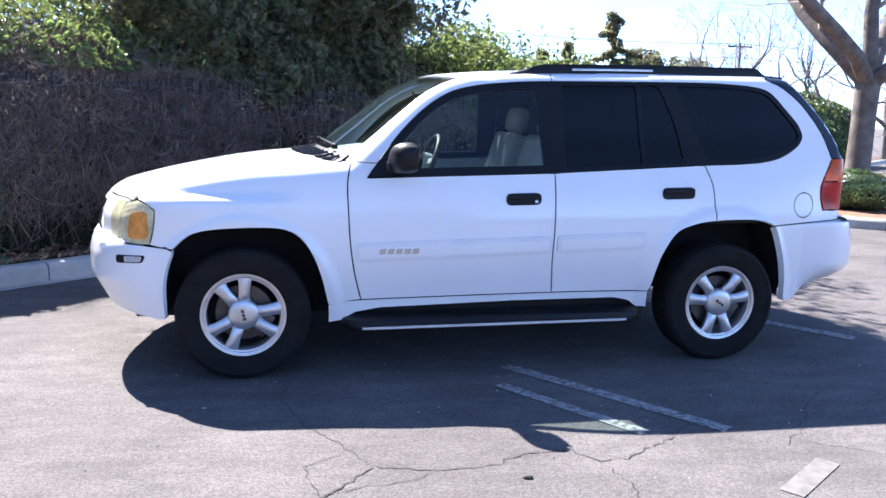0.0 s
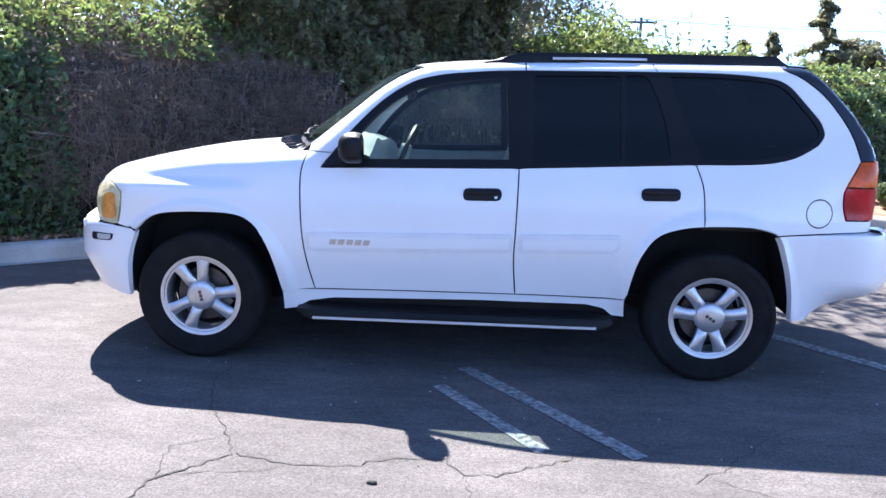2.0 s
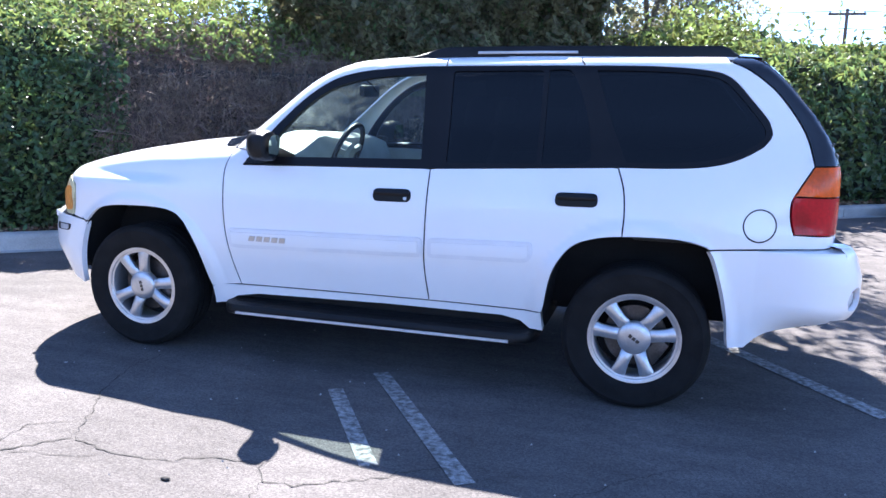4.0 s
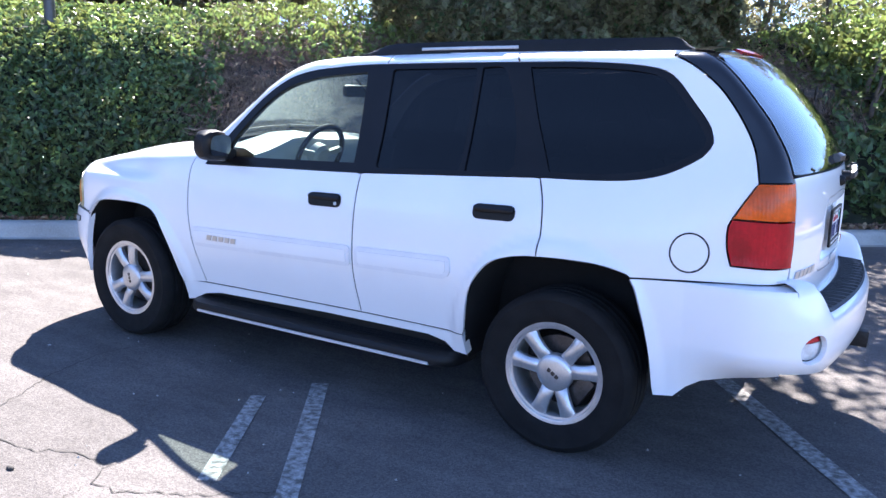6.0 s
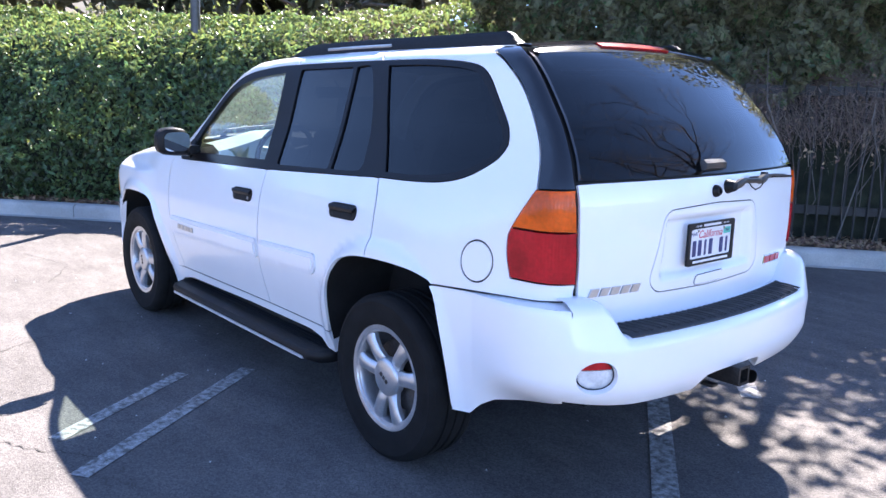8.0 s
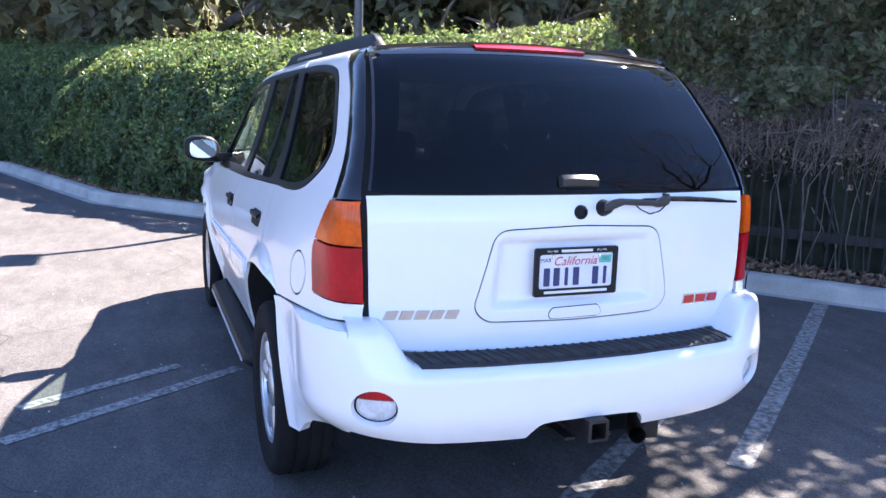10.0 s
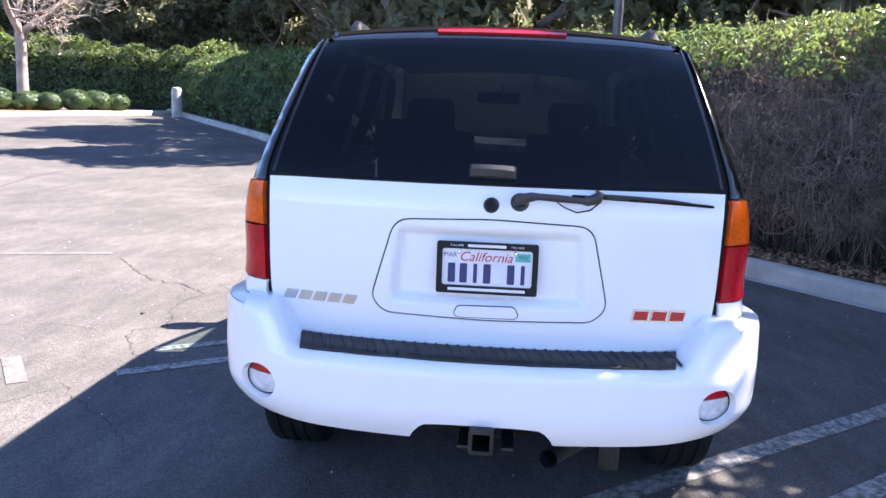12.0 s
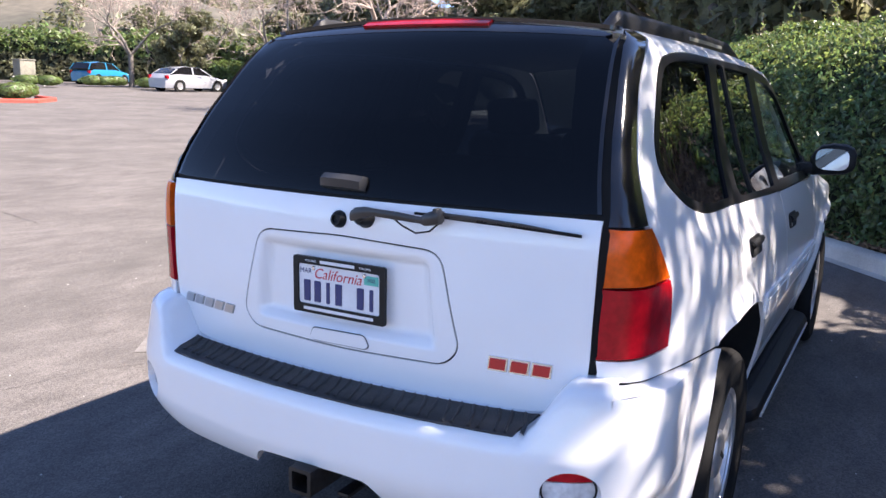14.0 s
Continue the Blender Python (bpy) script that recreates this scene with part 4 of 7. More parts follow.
def curve(pts, step=0.03, closed=False):
    """A smooth line through pts (Catmull-Rom), at about even steps; a point given as a 3-tuple with 0 is a sharp corner."""
    pts = [tuple(p) for p in pts]
    n = len(pts)
    out = []
    for i in range(n if closed else n - 1):
        idx = [(i + k) % n if closed else min(max(i + k, 0), n - 1) for k in (-1, 0, 1, 2)]
        p0, p1, p2, p3 = [np.array(pts[j][:2], float) for j in idx]
        if len(pts[idx[1]]) == 3:
            p0 = p1
        if len(pts[idx[2]]) == 3:
            p3 = p2
        k = max(1, int(np.linalg.norm(p2 - p1) / step + 0.5))
        for j in range(k):
            t = j / k
            out.append(0.5 * (2 * p1 + (p2 - p0) * t + (2 * p0 - 5 * p1 + 4 * p2 - p3) * t * t + (3 * p1 - p0 - 3 * p2 + p3) * t ** 3))
    if not closed:
        out.append(np.array(pts[-1][:2], float))
    return [tuple(p) for p in out]


def fillet(pts, r, seg=5):
    """A closed outline with its corners rounded to r."""
    out, n = [], len(pts)
    for i in range(n):
        p0, p, p1 = [np.array(pts[(i + k) % n][:2], float) for k in (-1, 0, 1)]
        a, b = p0 - p, p1 - p
        la, lb = np.linalg.norm(a), np.linalg.norm(b)
        rr = min(r, la * 0.48, lb * 0.48)
        a, b = p + a / la * rr, p + b / lb * rr
        for j in range(seg + 1):
            t = j / seg
            out.append(tuple((1 - t) ** 2 * a + 2 * t * (1 - t) * p + t * t * b))
    return out


def dense(pts, step=0.04):
    out, n = [], len(pts)
    for i in range(n):
        a, b = np.array(pts[i][:2], float), np.array(pts[(i + 1) % n][:2], float)
        k = max(1, int(np.linalg.norm(b - a) / step))
        out += [tuple(a + (b - a) * j / k) for j in range(k)]
    return out


def inside(p, poly):
    """Even-odd test of points p (N x 2) against a closed outline."""
    p, q = np.asarray(p, float), np.asarray(poly, float)
    r = np.roll(q, -1, axis=0)
    hit = np.zeros(len(p), bool)
    for (x0, y0), (x1, y1) in zip(q, r):
        c = (y0 > p[:, 1]) != (y1 > p[:, 1])
        xx = (x1 - x0) * (p[:, 1] - y0) / ((y1 - y0) if y1 != y0 else 1e-12) + x0
        hit ^= c & (p[:, 0] < xx)
    return hit


def edge_dist(p, poly):
    p, a = np.asarray(p, float), np.asarray(poly, float)
    b = np.roll(a, -1, axis=0)
    best = np.full(len(p), 9.0)
    for s, e in zip(a, b):
        d = e - s
        t = np.clip(((p - s) @ d) / (d @ d + 1e-12), 0, 1)
        best = np.minimum(best, np.linalg.norm(p - s - t[:, None] * d, axis=1))
    return best


def shrink(poly, g):
    """Moves a closed outline inwards by g."""
    q = np.asarray(poly, float)
    keep = np.linalg.norm(q - np.roll(q, 1, axis=0), axis=1) > 1e-5
    q = q[keep]
    area = 0.5 * np.sum(q[:, 0] * np.roll(q[:, 1], -1) - np.roll(q[:, 0], -1) * q[:, 1])
    t = np.roll(q, -1, axis=0) - np.roll(q, 1, axis=0)
    t /= np.linalg.norm(t, axis=1)[:, None] + 1e-12
    return q + np.stack([-t[:, 1], t[:, 0]], 1) * g * (1 if area > 0 else -1)


def panel(name, f, chart, outline, material, parent, side=1, holes=(), gap=0.004, off=0.0, rim=0.014, grid=0.03, label=""):
    """A sheet with the outline (and holes) of a chart, laid on the surface f, with its edge folded inwards by rim.
    off: proud by so much, or a function of the chart's points. side -1 is the side at negative y."""
    out = shrink(dense(outline, 0.025), gap)
    hs = [shrink(dense(h, 0.025), -gap) for h in holes]
    loops = [out, *hs]
    lo, hi = out.min(0), out.max(0)
    g = np.stack(np.meshgrid(np.arange(lo[0] + grid / 2, hi[0], grid), np.arange(lo[1] + grid / 2, hi[1], grid), indexing="ij"), -1).reshape(-1, 2)
    if len(g):
        ok = inside(g, out)
        for h in hs:
            ok &= ~inside(g, h)
        g = g[ok]
    for lp in loops:
        if len(g):
            g = g[edge_dist(g, lp) > grid * 0.4]
    pts, edges, base = [], [], 0
    for lp in loops:
        pts += [Vector(p) for p in lp]
        edges += [(base + i, base + (i + 1) % len(lp)) for i in range(len(lp))]
        base += len(lp)
    pts += [Vector(p) for p in g]
    v2, _, fs, _, _, _ = geometry.delaunay_2d_cdt(pts, edges, [], 0, 1e-6)
    v2 = np.array([tuple(v) for v in v2])
    fs = np.array([t for t in fs if len(t) == 3])
    c = v2[fs].mean(1)
    ok = inside(c, out)
    for h in hs:
        ok &= ~inside(c, h)
    fs = fs[ok]
    q = lift(f, chart, v2)
    nrm = grad(f, q)
    o = off(v2[:, 0], v2[:, 1]) if callable(off) else np.full(len(v2), off)
    q = q + nrm * o[:, None]
    if callable(off):
        e = 0.004
        d0 = {"side": (0, 2), "top": (0, 1), "rear": (1, 2), "front": (1, 2)}[chart]
        du = (off(v2[:, 0] + e, v2[:, 1]) - off(v2[:, 0] - e, v2[:, 1])) / (2 * e)
        dv = (off(v2[:, 0], v2[:, 1] + e) - off(v2[:, 0], v2[:, 1] - e)) / (2 * e)
        nrm = nrm.copy()
        nrm[:, d0[0]] -= du
        nrm[:, d0[1]] -= dv
        nrm /= np.linalg.norm(nrm, axis=1)[:, None]
    # face direction
    a, b, cc = q[fs[:, 0]], q[fs[:, 1]], q[fs[:, 2]]
    if np.sum(np.cross(b - a, cc - a) * nrm[fs[:, 0]]) < 0:
        fs = fs[:, ::-1]
    verts, norms = q, nrm
    faces = [tuple(t) for t in fs]
    if rim:
        cnt = {}
        for t in faces:
            for i in range(3):
                e = (t[i], t[(i + 1) % 3])
                cnt[tuple(sorted(e))] = cnt.get(tuple(sorted(e)), 0) + 1
        bnd = [(t[i], t[(i + 1) % 3]) for t in faces for i in range(3) if cnt[tuple(sorted((t[i], t[(i + 1) % 3])))] == 1]
        ids = sorted({i for e in bnd for i in e})
        m = {i: len(q) + k for k, i in enumerate(ids)}
        verts = np.concatenate([q, q[ids] - nrm[ids] * rim])
        norms = np.concatenate([nrm, nrm[ids]])
        faces += [(b_, a_, m[a_], m[b_]) for a_, b_ in bnd]
    if side < 0:
        verts, norms = verts * [1, -1, 1], norms * [1, -1, 1]
        faces = [t[::-1] for t in faces]
    me = bpy.data.meshes.new(name)
    me.from_pydata(verts.tolist(), [], faces)
    me.polygons.foreach_set("use_smooth", [True] * len(me.polygons))
    me.update()
    cn = []
    nf = len(fs)
    flat = [tuple(p.normal) for p in me.polygons]
    for k, t in enumerate(faces):
        cn += [tuple(norms[i]) if k < nf else flat[k] for i in t]
    me.normals_split_custom_set(cn)
    return link_mesh(name, me, material, parent, label)


def gap_strip(name, f, chart, line, w, material, parent, side=1, off=-0.0045):
    """A narrow band that follows a line of a chart, sunk below the surface."""
    p = np.asarray(line, float)
    t = np.gradient(p, axis=0)
    t /= np.linalg.norm(t, axis=1)[:, None] + 1e-12
    nn = np.stack([-t[:, 1], t[:, 0]], 1) * w / 2
    both = np.concatenate([p - nn, p + nn])
    q = lift(f, chart, both)
    q = q + grad(f, q) * off
    k = len(p)
    if side < 0:
        q = q * [1, -1, 1]
    return link_mesh(name, quads_mesh(name, q, [(i, i + 1, k + i + 1, k + i) for i in range(k - 1)], True), material, parent)

# ---------------------------------------------------------------- body panels
LEAN = 0.0131
CAR_AT = Matrix.Translation((0, 0.028 - 0.9, 0)) @ Matrix.Rotation(LEAN, 4, "X") @ Matrix.Translation((0, 0.9, 0))
car = thing("car", "white mid-size SUV with black trim, parked on the lot", "car", at=CAR_AT)
NOSE_Y, GATE_LOW = 0.72, 0.70

# edges shared by the charts
zz = np.linspace(0.862, 1.730, 30)
gate_y = np.interp(zz, [0.87, 1.24, 1.730], [0.720, 0.730, 0.624])
gate_edge = [(float(x), float(z)) for x, z in zip(solve(body_f, 0, gate_y, zz, 1.0, 2.9), zz)]        # side chart x z
gate_edge_r = [(float(y), float(z)) for y, z in zip(gate_y, zz)]                                       # rear chart y z
TOPX, TOPY = [-2.3, -2.0, -0.95, -0.86, -0.30, 0.0, 1.9, 2.1], [0.70, 0.74, 0.74, 0.715, 0.612, 0.60, 0.60, 0.60]
xe = gate_edge[-1][0]
tx = np.concatenate([np.linspace(-2.02, -0.9, 34), np.linspace(-0.88, xe, 70)])
ty = np.interp(tx, TOPX, TOPY)
tz = solve(body_f, 2, tx, ty, 0.3, 2.2)
top_edge = [(float(a), float(b)) for a, b in zip(tx, tz)]                                               # side chart x z
top_edge_t = [(float(a), float(b)) for a, b in zip(tx, ty)]                                             # top chart x y


def cut(line, a, b):
    """The stretch of a line between first coordinates a and b."""
    return [p for p in line if min(a, b) - 1e-6 <= p[0] <= max(a, b) + 1e-6]


def cutz(line, a, b):
    return [p for p in line if min(a, b) - 1e-6 <= p[1] <= max(a, b) + 1e-6]


arch_f = curve([(-1.845, 0.35), (-1.853, 0.544), (-1.806, 0.713), (-1.734, 0.806), (-1.631, 0.846), (-1.428, 0.862), (-1.228, 0.856), (-1.129, 0.81), (-1.063, 0.715), (-1.014, 0.586), (-0.972, 0.405)])
arch_r = curve([(0.968, 0.40), (1.0, 0.598), (1.038, 0.71), (1.107, 0.807), (1.209, 0.852), (1.351, 0.874), (1.593, 0.879), (1.712, 0.86), (1.775, 0.823), (1.821, 0.703), (1.86, 0.549), (1.882, 0.37)])
seam_a = curve([(-0.835, 1.215), (-0.861, 1.108), (-0.860, 0.95), (-0.849, 0.757), (-0.824, 0.589), (-0.786, 0.435)])
seam_b = curve([(0.345, 1.153), (0.338, 0.845), (0.334, 0.65), (0.352, 0.445)])
seam_c = curve([(1.309, 1.202), (1.343, 1.102), (1.355, 0.99), (1.353, 0.874)])
sill_top = curve([(-0.972, 0.412), (-0.786, 0.433), (0.343, 0.445), (0.965, 0.440)])
belt = curve([(-0.752, 1.128), (-0.40, 1.138), (0.0, 1.148), (0.345, 1.158), (0.80, 1.180), (1.20, 1.200), (1.309, 1.206), (1.55, 1.213), (1.725, 1.228), (1.859, 1.264), (1.978, 1.334), (2.008, 1.386)])
dlo_top = curve([(-0.752, 1.128, 0), (-0.691, 1.208), (-0.574, 1.354), (-0.424, 1.502), (-0.269, 1.603), (-0.125, 1.646), (0.051, 1.668), (0.27, 1.683), (0.7, 1.692), (1.133, 1.698), (1.444, 1.698), (1.688, 1.682), (1.805, 1.648), (1.907, 1.544), (1.990, 1.445), (2.008, 1.386)])
d_seam = curve([(1.80, 1.728), (1.901, 1.680), (2.032, 1.572), (2.155, 1.399), (2.205, 1.245)])
rb_seam = curve([(1.765, 0.836), (1.95, 0.848), (2.13, 0.856), (gate_edge[0][0], 0.862)])
head_rear = curve([(-1.975, 1.003), (-1.93, 0.985), (-1.882, 0.955, 0), (-1.886, 0.90), (-1.900, 0.82), (-1.918, 0.768)])
tail_out = curve([(2.203, 1.245, 0), (2.125, 1.105), (2.113, 1.06), (2.118, 0.99), (2.137, 0.926, 0)], 0.02)
nz = np.linspace(0.765, 1.005, 10)
nose_edge = [(float(x), float(z)) for x, z in zip(solve(lambda x, y, z: body_f(x, y, z), 0, np.full(10, NOSE_Y), nz, -1.0, -2.9), nz)]

tail_edge = [p for p in gate_edge if 0.92 <= p[1] <= 1.252]
for sd in (-1, 1):
    fen = cut(top_edge, -2.0, -0.88)
    outline = fen + [(-0.835, 1.215)] + seam_a[1:] + [(-0.972, 0.412)] + [p for p in arch_f[::-1] if p[1] > 0.43 and not (p[0] < -1.6 and p[1] < 0.745)] + [(-1.80, 0.745), (-1.87, 0.755)] + head_rear[::-1]
    panel("front_fender", body_f, "side", outline, M_PAINT, car, sd, grid=0.016)
    outline = (seam_a + [p for p in sill_top if -0.78 < p[0] < 0.35] + seam_b[::-1] + [p for p in belt[::-1] if p[0] < 0.34] + [(-0.691, 1.208)])
    fdoor = panel("front_door", body_f, "side", outline, M_PAINT, car, sd)
    outline = seam_b + [p for p in sill_top if p[0] > 0.36] + [p for p in arch_r if p[0] < 1.34 and p[1] > 0.45] + seam_c[::-1] + [p for p in belt[::-1] if 0.35 < p[0] < 1.30]
    rdoor = panel("rear_door", body_f, "side", outline, M_PAINT, car, sd)
    outline = [p for p in belt if p[0] >= 1.309] + [p for p in dlo_top[::-1] if p[0] > 1.10] + [(1.085, 1.722), (1.078, float(np.interp(1.078, tx, tz)))] + [p for p in top_edge if 1.09 < p[0] < 1.79] + d_seam + tail_out[1:] + tail_edge[:1] + gate_edge[:1] + rb_seam[::-1][1:] + [p for p in arch_r[::-1] if 1.36 < p[0] < 1.755 and p[1] > 0.8] + seam_c[::-1]
    cap_hole = [(1.982 + 0.073 * math.cos(a), 0.962 + 0.076 * math.sin(a)) for a in np.linspace(0, 2 * math.pi, 40, endpoint=False)] if sd < 0 else None
    quarter = panel("quarter_panel", body_f, "side", outline, M_PAINT, car, sd, holes=[cap_hole] if cap_hole else ())
    if cap_hole:
        panel("fuel_flap", body_f, "side", cap_hole, M_PAINT, car, sd, gap=0.003, label="round white fuel filler flap")
        gap_strip("flap_gap", body_f, "side", cap_hole + cap_hole[:1], 0.016, M_SHADOWGAP, car, sd)
    outline = sill_top + [(0.974, 0.332), (0.901, 0.338), (0.851, 0.378), (0.755, 0.398), (0.112, 0.398), (-0.68, 0.38), (-0.817, 0.357), (-0.90, 0.31), (-0.97, 0.30)]
    panel("rocker_panel", body_f, "side", dense(outline), M_PAINT, car, sd, rim=0.05)
    # white roof side above the windows, in three lengths
    a = [p for p in dlo_top if -0.70 <= p[0] <= 0.366] + [(0.368, 1.685)] + ([(0.368, float(np.interp(0.368, tx, tz)))] + cut(top_edge, -0.86, 0.360)[::-1]) + [(-0.835, 1.215)]
    panel("windscreen_pillar", body_f, "side", a, M_PAINT, car, sd)
    a = [(0.368, 1.685)] + [p for p in dlo_top if 0.37 < p[0] < 1.11] + [(1.105, 1.698), (1.085, 1.722)] + ([(1.078, float(np.interp(1.078, tx, tz)))] + cut(top_edge, 0.38, 1.07)[::-1] + [(0.368, float(np.interp(0.368, tx, tz)))])
    panel("roof_side", body_f, "side", a, M_PAINT, car, sd)
    for ln in (seam_a, seam_b, seam_c, sill_top, rb_seam, [(0.368, 1.66), (0.368, 1.70), (0.368, 1.735)], [(1.11, 1.66), (1.10, 1.70), (1.078, 1.745)], [(-1.80, 0.745), (-1.88, 0.757), (-1.95, 0.766)]):
        gap_strip("panel_gap", body_f, "side", ln, 0.018, M_SHADOWGAP, car, sd)
    gap_strip("panel_gap", body_f, "side", gate_edge, 0.022, M_SHADOWGAP, car, sd, off=-0.012)
    # black window band with its panes
    front_pane = curve([(-0.585, 1.178, 0), (-0.60, 1.225), (-0.53, 1.335), (-0.40, 1.468), (-0.26, 1.560), (-0.10, 1.606), (0.05, 1.628), (0.262, 1.645, 0), (0.288, 1.20, 0)], closed=True)
    rear_pane = fillet([(0.415, 1.662), (0.895, 1.672), (0.900, 1.205), (0.425, 1.186)], 0.02)
    vent_pane = curve([(0.922, 1.672, 0), (1.030, 1.674), (1.085, 1.585), (1.140, 1.43), (1.163, 1.29), (1.150, 1.222), (0.926, 1.206, 0)], closed=True)
    qp = curve([(1.165, 1.676, 0), (1.444, 1.676), (1.68, 1.660), (1.785, 1.627), (1.885, 1.527), (1.965, 1.430), (1.980, 1.386), (1.955, 1.348), (1.845, 1.287), (1.72, 1.254), (1.55, 1.236), (1.345, 1.230, 0), (1.245, 1.45)], closed=True)
    band = dense(dlo_top + belt[::-1][1:-1], 0.05)
    panel("window_surround", body_f, "side", band, M_BLACKTRIM, car, sd, holes=[front_pane, rear_pane, vent_pane, qp], gap=0.0, off=0.002, rim=0.03)
    for nm, o, m, lb in (("front_window", front_pane, M_GLASS, "clear front door glass"), ("rear_window", rear_pane, M_TINT, "dark tinted rear door glass"), ("vent_window", vent_pane, M_TINT, "dark tinted fixed pane"), ("quarter_window", qp, M_TINT, "dark tinted quarter glass")):
        w = panel(nm, body_f, "side", o, m, car, sd, gap=-0.004, off=-0.006, rim=0, grid=0.05, label=lb)
    # black pillar between quarter panel and rear glass
    o = d_seam + [p for p in gate_edge if p[1] > 1.245][0:] + [p for p in top_edge if 1.81 < p[0] < xe - 0.01][::-1]
    panel("rear_pillar_trim", body_f, "side", o, M_GLOSSBLACK, car, sd, label="gloss black rear pillar trim")
    # tail lamp
    o = tail_out + tail_edge
    lamp = thing("tail_lamp", "", "")
    lamp.parent = car
    split = 1.105
    se = float(solve(body_f, 0, np.array([float(np.interp(split, zz, gate_y))]), np.array([split]), 1.0, 2.9)[0])
    up = [p for p in tail_out if p[1] > split + 0.01] + [(2.125, split), (se, split)] + [p for p in tail_edge if p[1] > split + 0.005]
    dn = [(2.125, split)] + [p for p in tail_out if p[1] < split - 0.01] + [p for p in tail_edge if p[1] < split - 0.005] + [(se, split)]
    panel("amber_lens", body_f, "side", dense(up, 0.014), M_AMBER, lamp, sd, grid=0.015, off=0.006, rim=0.03, label="amber indicator lens")
    panel("red_lens", body_f, "side", dense(dn, 0.014), M_RED, lamp, sd, grid=0.015, off=0.006, rim=0.03, label="red tail lens")
    # side moulding on each door
    for nm, o in (("side_moulding", fillet([(-0.835, 0.775), (-0.825, 0.664), (-0.775, 0.657), (0.328, 0.688), (0.328, 0.800)], 0.03)), ("side_moulding", fillet([(0.352, 0.801), (0.352, 0.689), (0.885, 0.703), (0.918, 0.735), (0.915, 0.818)], 0.03))):
        mo = panel(nm, body_f, "side", dense(o), M_MOULD, fdoor if o[0][0] < 0 else rdoor, sd, off=0.011, rim=0.012, label="pale satin protective moulding")
        panel("moulding_inset", body_f, "side", dense(shrink(o, 0.022)), M_PAINT, mo, sd, off=0.0155, rim=0.006)
    # door handles
    for door, x0, z0 in ((fdoor, 0.148, 1.007), (rdoor, 1.118, 1.037)):
        o = fillet([(x0 - 0.106, z0 + 0.034), (x0 - 0.106, z0 - 0.034), (x0 + 0.106, z0 - 0.030), (x0 + 0.106, z0 + 0.038)], 0.034)
        h = panel("door_handle", body_f, "side", o, M_PLASTIC, door, sd, off=0.005, rim=0.012, gap=0, label="black plastic pull handle")
        # flat dark patch painted for the shade of the finger hollow
        o2 = fillet([(x0 - 0.072, z0 - 0.004), (x0 - 0.066, z0 - 0.030), (x0 + 0.076, z0 - 0.027), (x0 + 0.082, z0 - 0.001)], 0.014)
        panel("scoop_shade", body_f, "side", o2, M_SHADOWGAP, h, sd, off=0.0062, rim=0.002, gap=0)
        o3 = fillet([(x0 - 0.100, z0 + 0.026), (x0 - 0.094, z0 - 0.002), (x0 + 0.098, z0 + 0.002), (x0 + 0.100, z0 + 0.030)], 0.013)
        panel("grip", body_f, "side", o3, M_PLASTIC, h, sd, off=lambda u, v, c=z0: 0.012 + 0.008 * np.clip(1 - ((v - c - 0.013) / 0.014) ** 2, 0, 1), rim=0.010, gap=0, grid=0.007)
        if door is fdoor:
            c = fillet([(x0 + 0.066, z0 - 0.020), (x0 + 0.084, z0 - 0.020), (x0 + 0.084, z0 - 0.004), (x0 + 0.066, z0 - 0.004)], 0.007)
            panel("lock", body_f, "side", c, M_BADGE, h, sd, off=0.0085, rim=0.002, gap=0)
    # front bumper corner and rear bumper side
    o = [(-1.80, 0.742), (-1.86, 0.752), (-1.945, 0.763), (-2.06, 0.768)] + [(float(solve(fbump_f, 0, np.array([0.62]), np.array([z]), -1.0, -2.9)[0]), float(z)) for z in np.linspace(0.768, 0.40, 14)] + [(-2.0, 0.37), (-1.905, 0.356), (-1.848, 0.36)] + [p for p in arch_f if p[0] < -1.79 and 0.37 < p[1] < 0.735]
    panel("front_bumper_side", fbump_f, "side", o, M_PAINT, car, sd, gap=0.001, rim=0.03, label="white painted bumper corner")
    o = fillet([(-2.10, 0.708), (-2.10, 0.664), (-1.955, 0.672), (-1.94, 0.712)], 0.016)
    ml = panel("marker_lamp", fbump_f, "side", o, M_PLASTIC, car, sd, off=0.003, rim=0.01, gap=0, label="clear side marker lamp in a dark recess")
    panel("lens", fbump_f, "side", fillet([(-2.055, 0.703), (-2.05, 0.672), (-1.965, 0.677), (-1.955, 0.707)], 0.012), M_CLEARLENS, ml, sd, off=0.006, rim=0.003, gap=0)
    # head lamp, side part
    o = head_rear + [(nose_edge[0][0], 0.768)] + [p for p in nose_edge if p[1] > 0.78 and p[1] < 0.99]
    hl = panel("head_lamp", body_f, "side", o, M_YELLOWED, car, sd, off=0.004, rim=0.03, label="clouded yellowed head lamp lens")
    am = fillet([(-1.920, 0.950), (-1.916, 0.80), (-2.030, 0.793), (-2.018, 0.93)], 0.035)
    panel("indicator", body_f, "side", am, M_INDICATOR, hl, sd, off=0.008, rim=0.004, gap=0, label="orange turn signal")

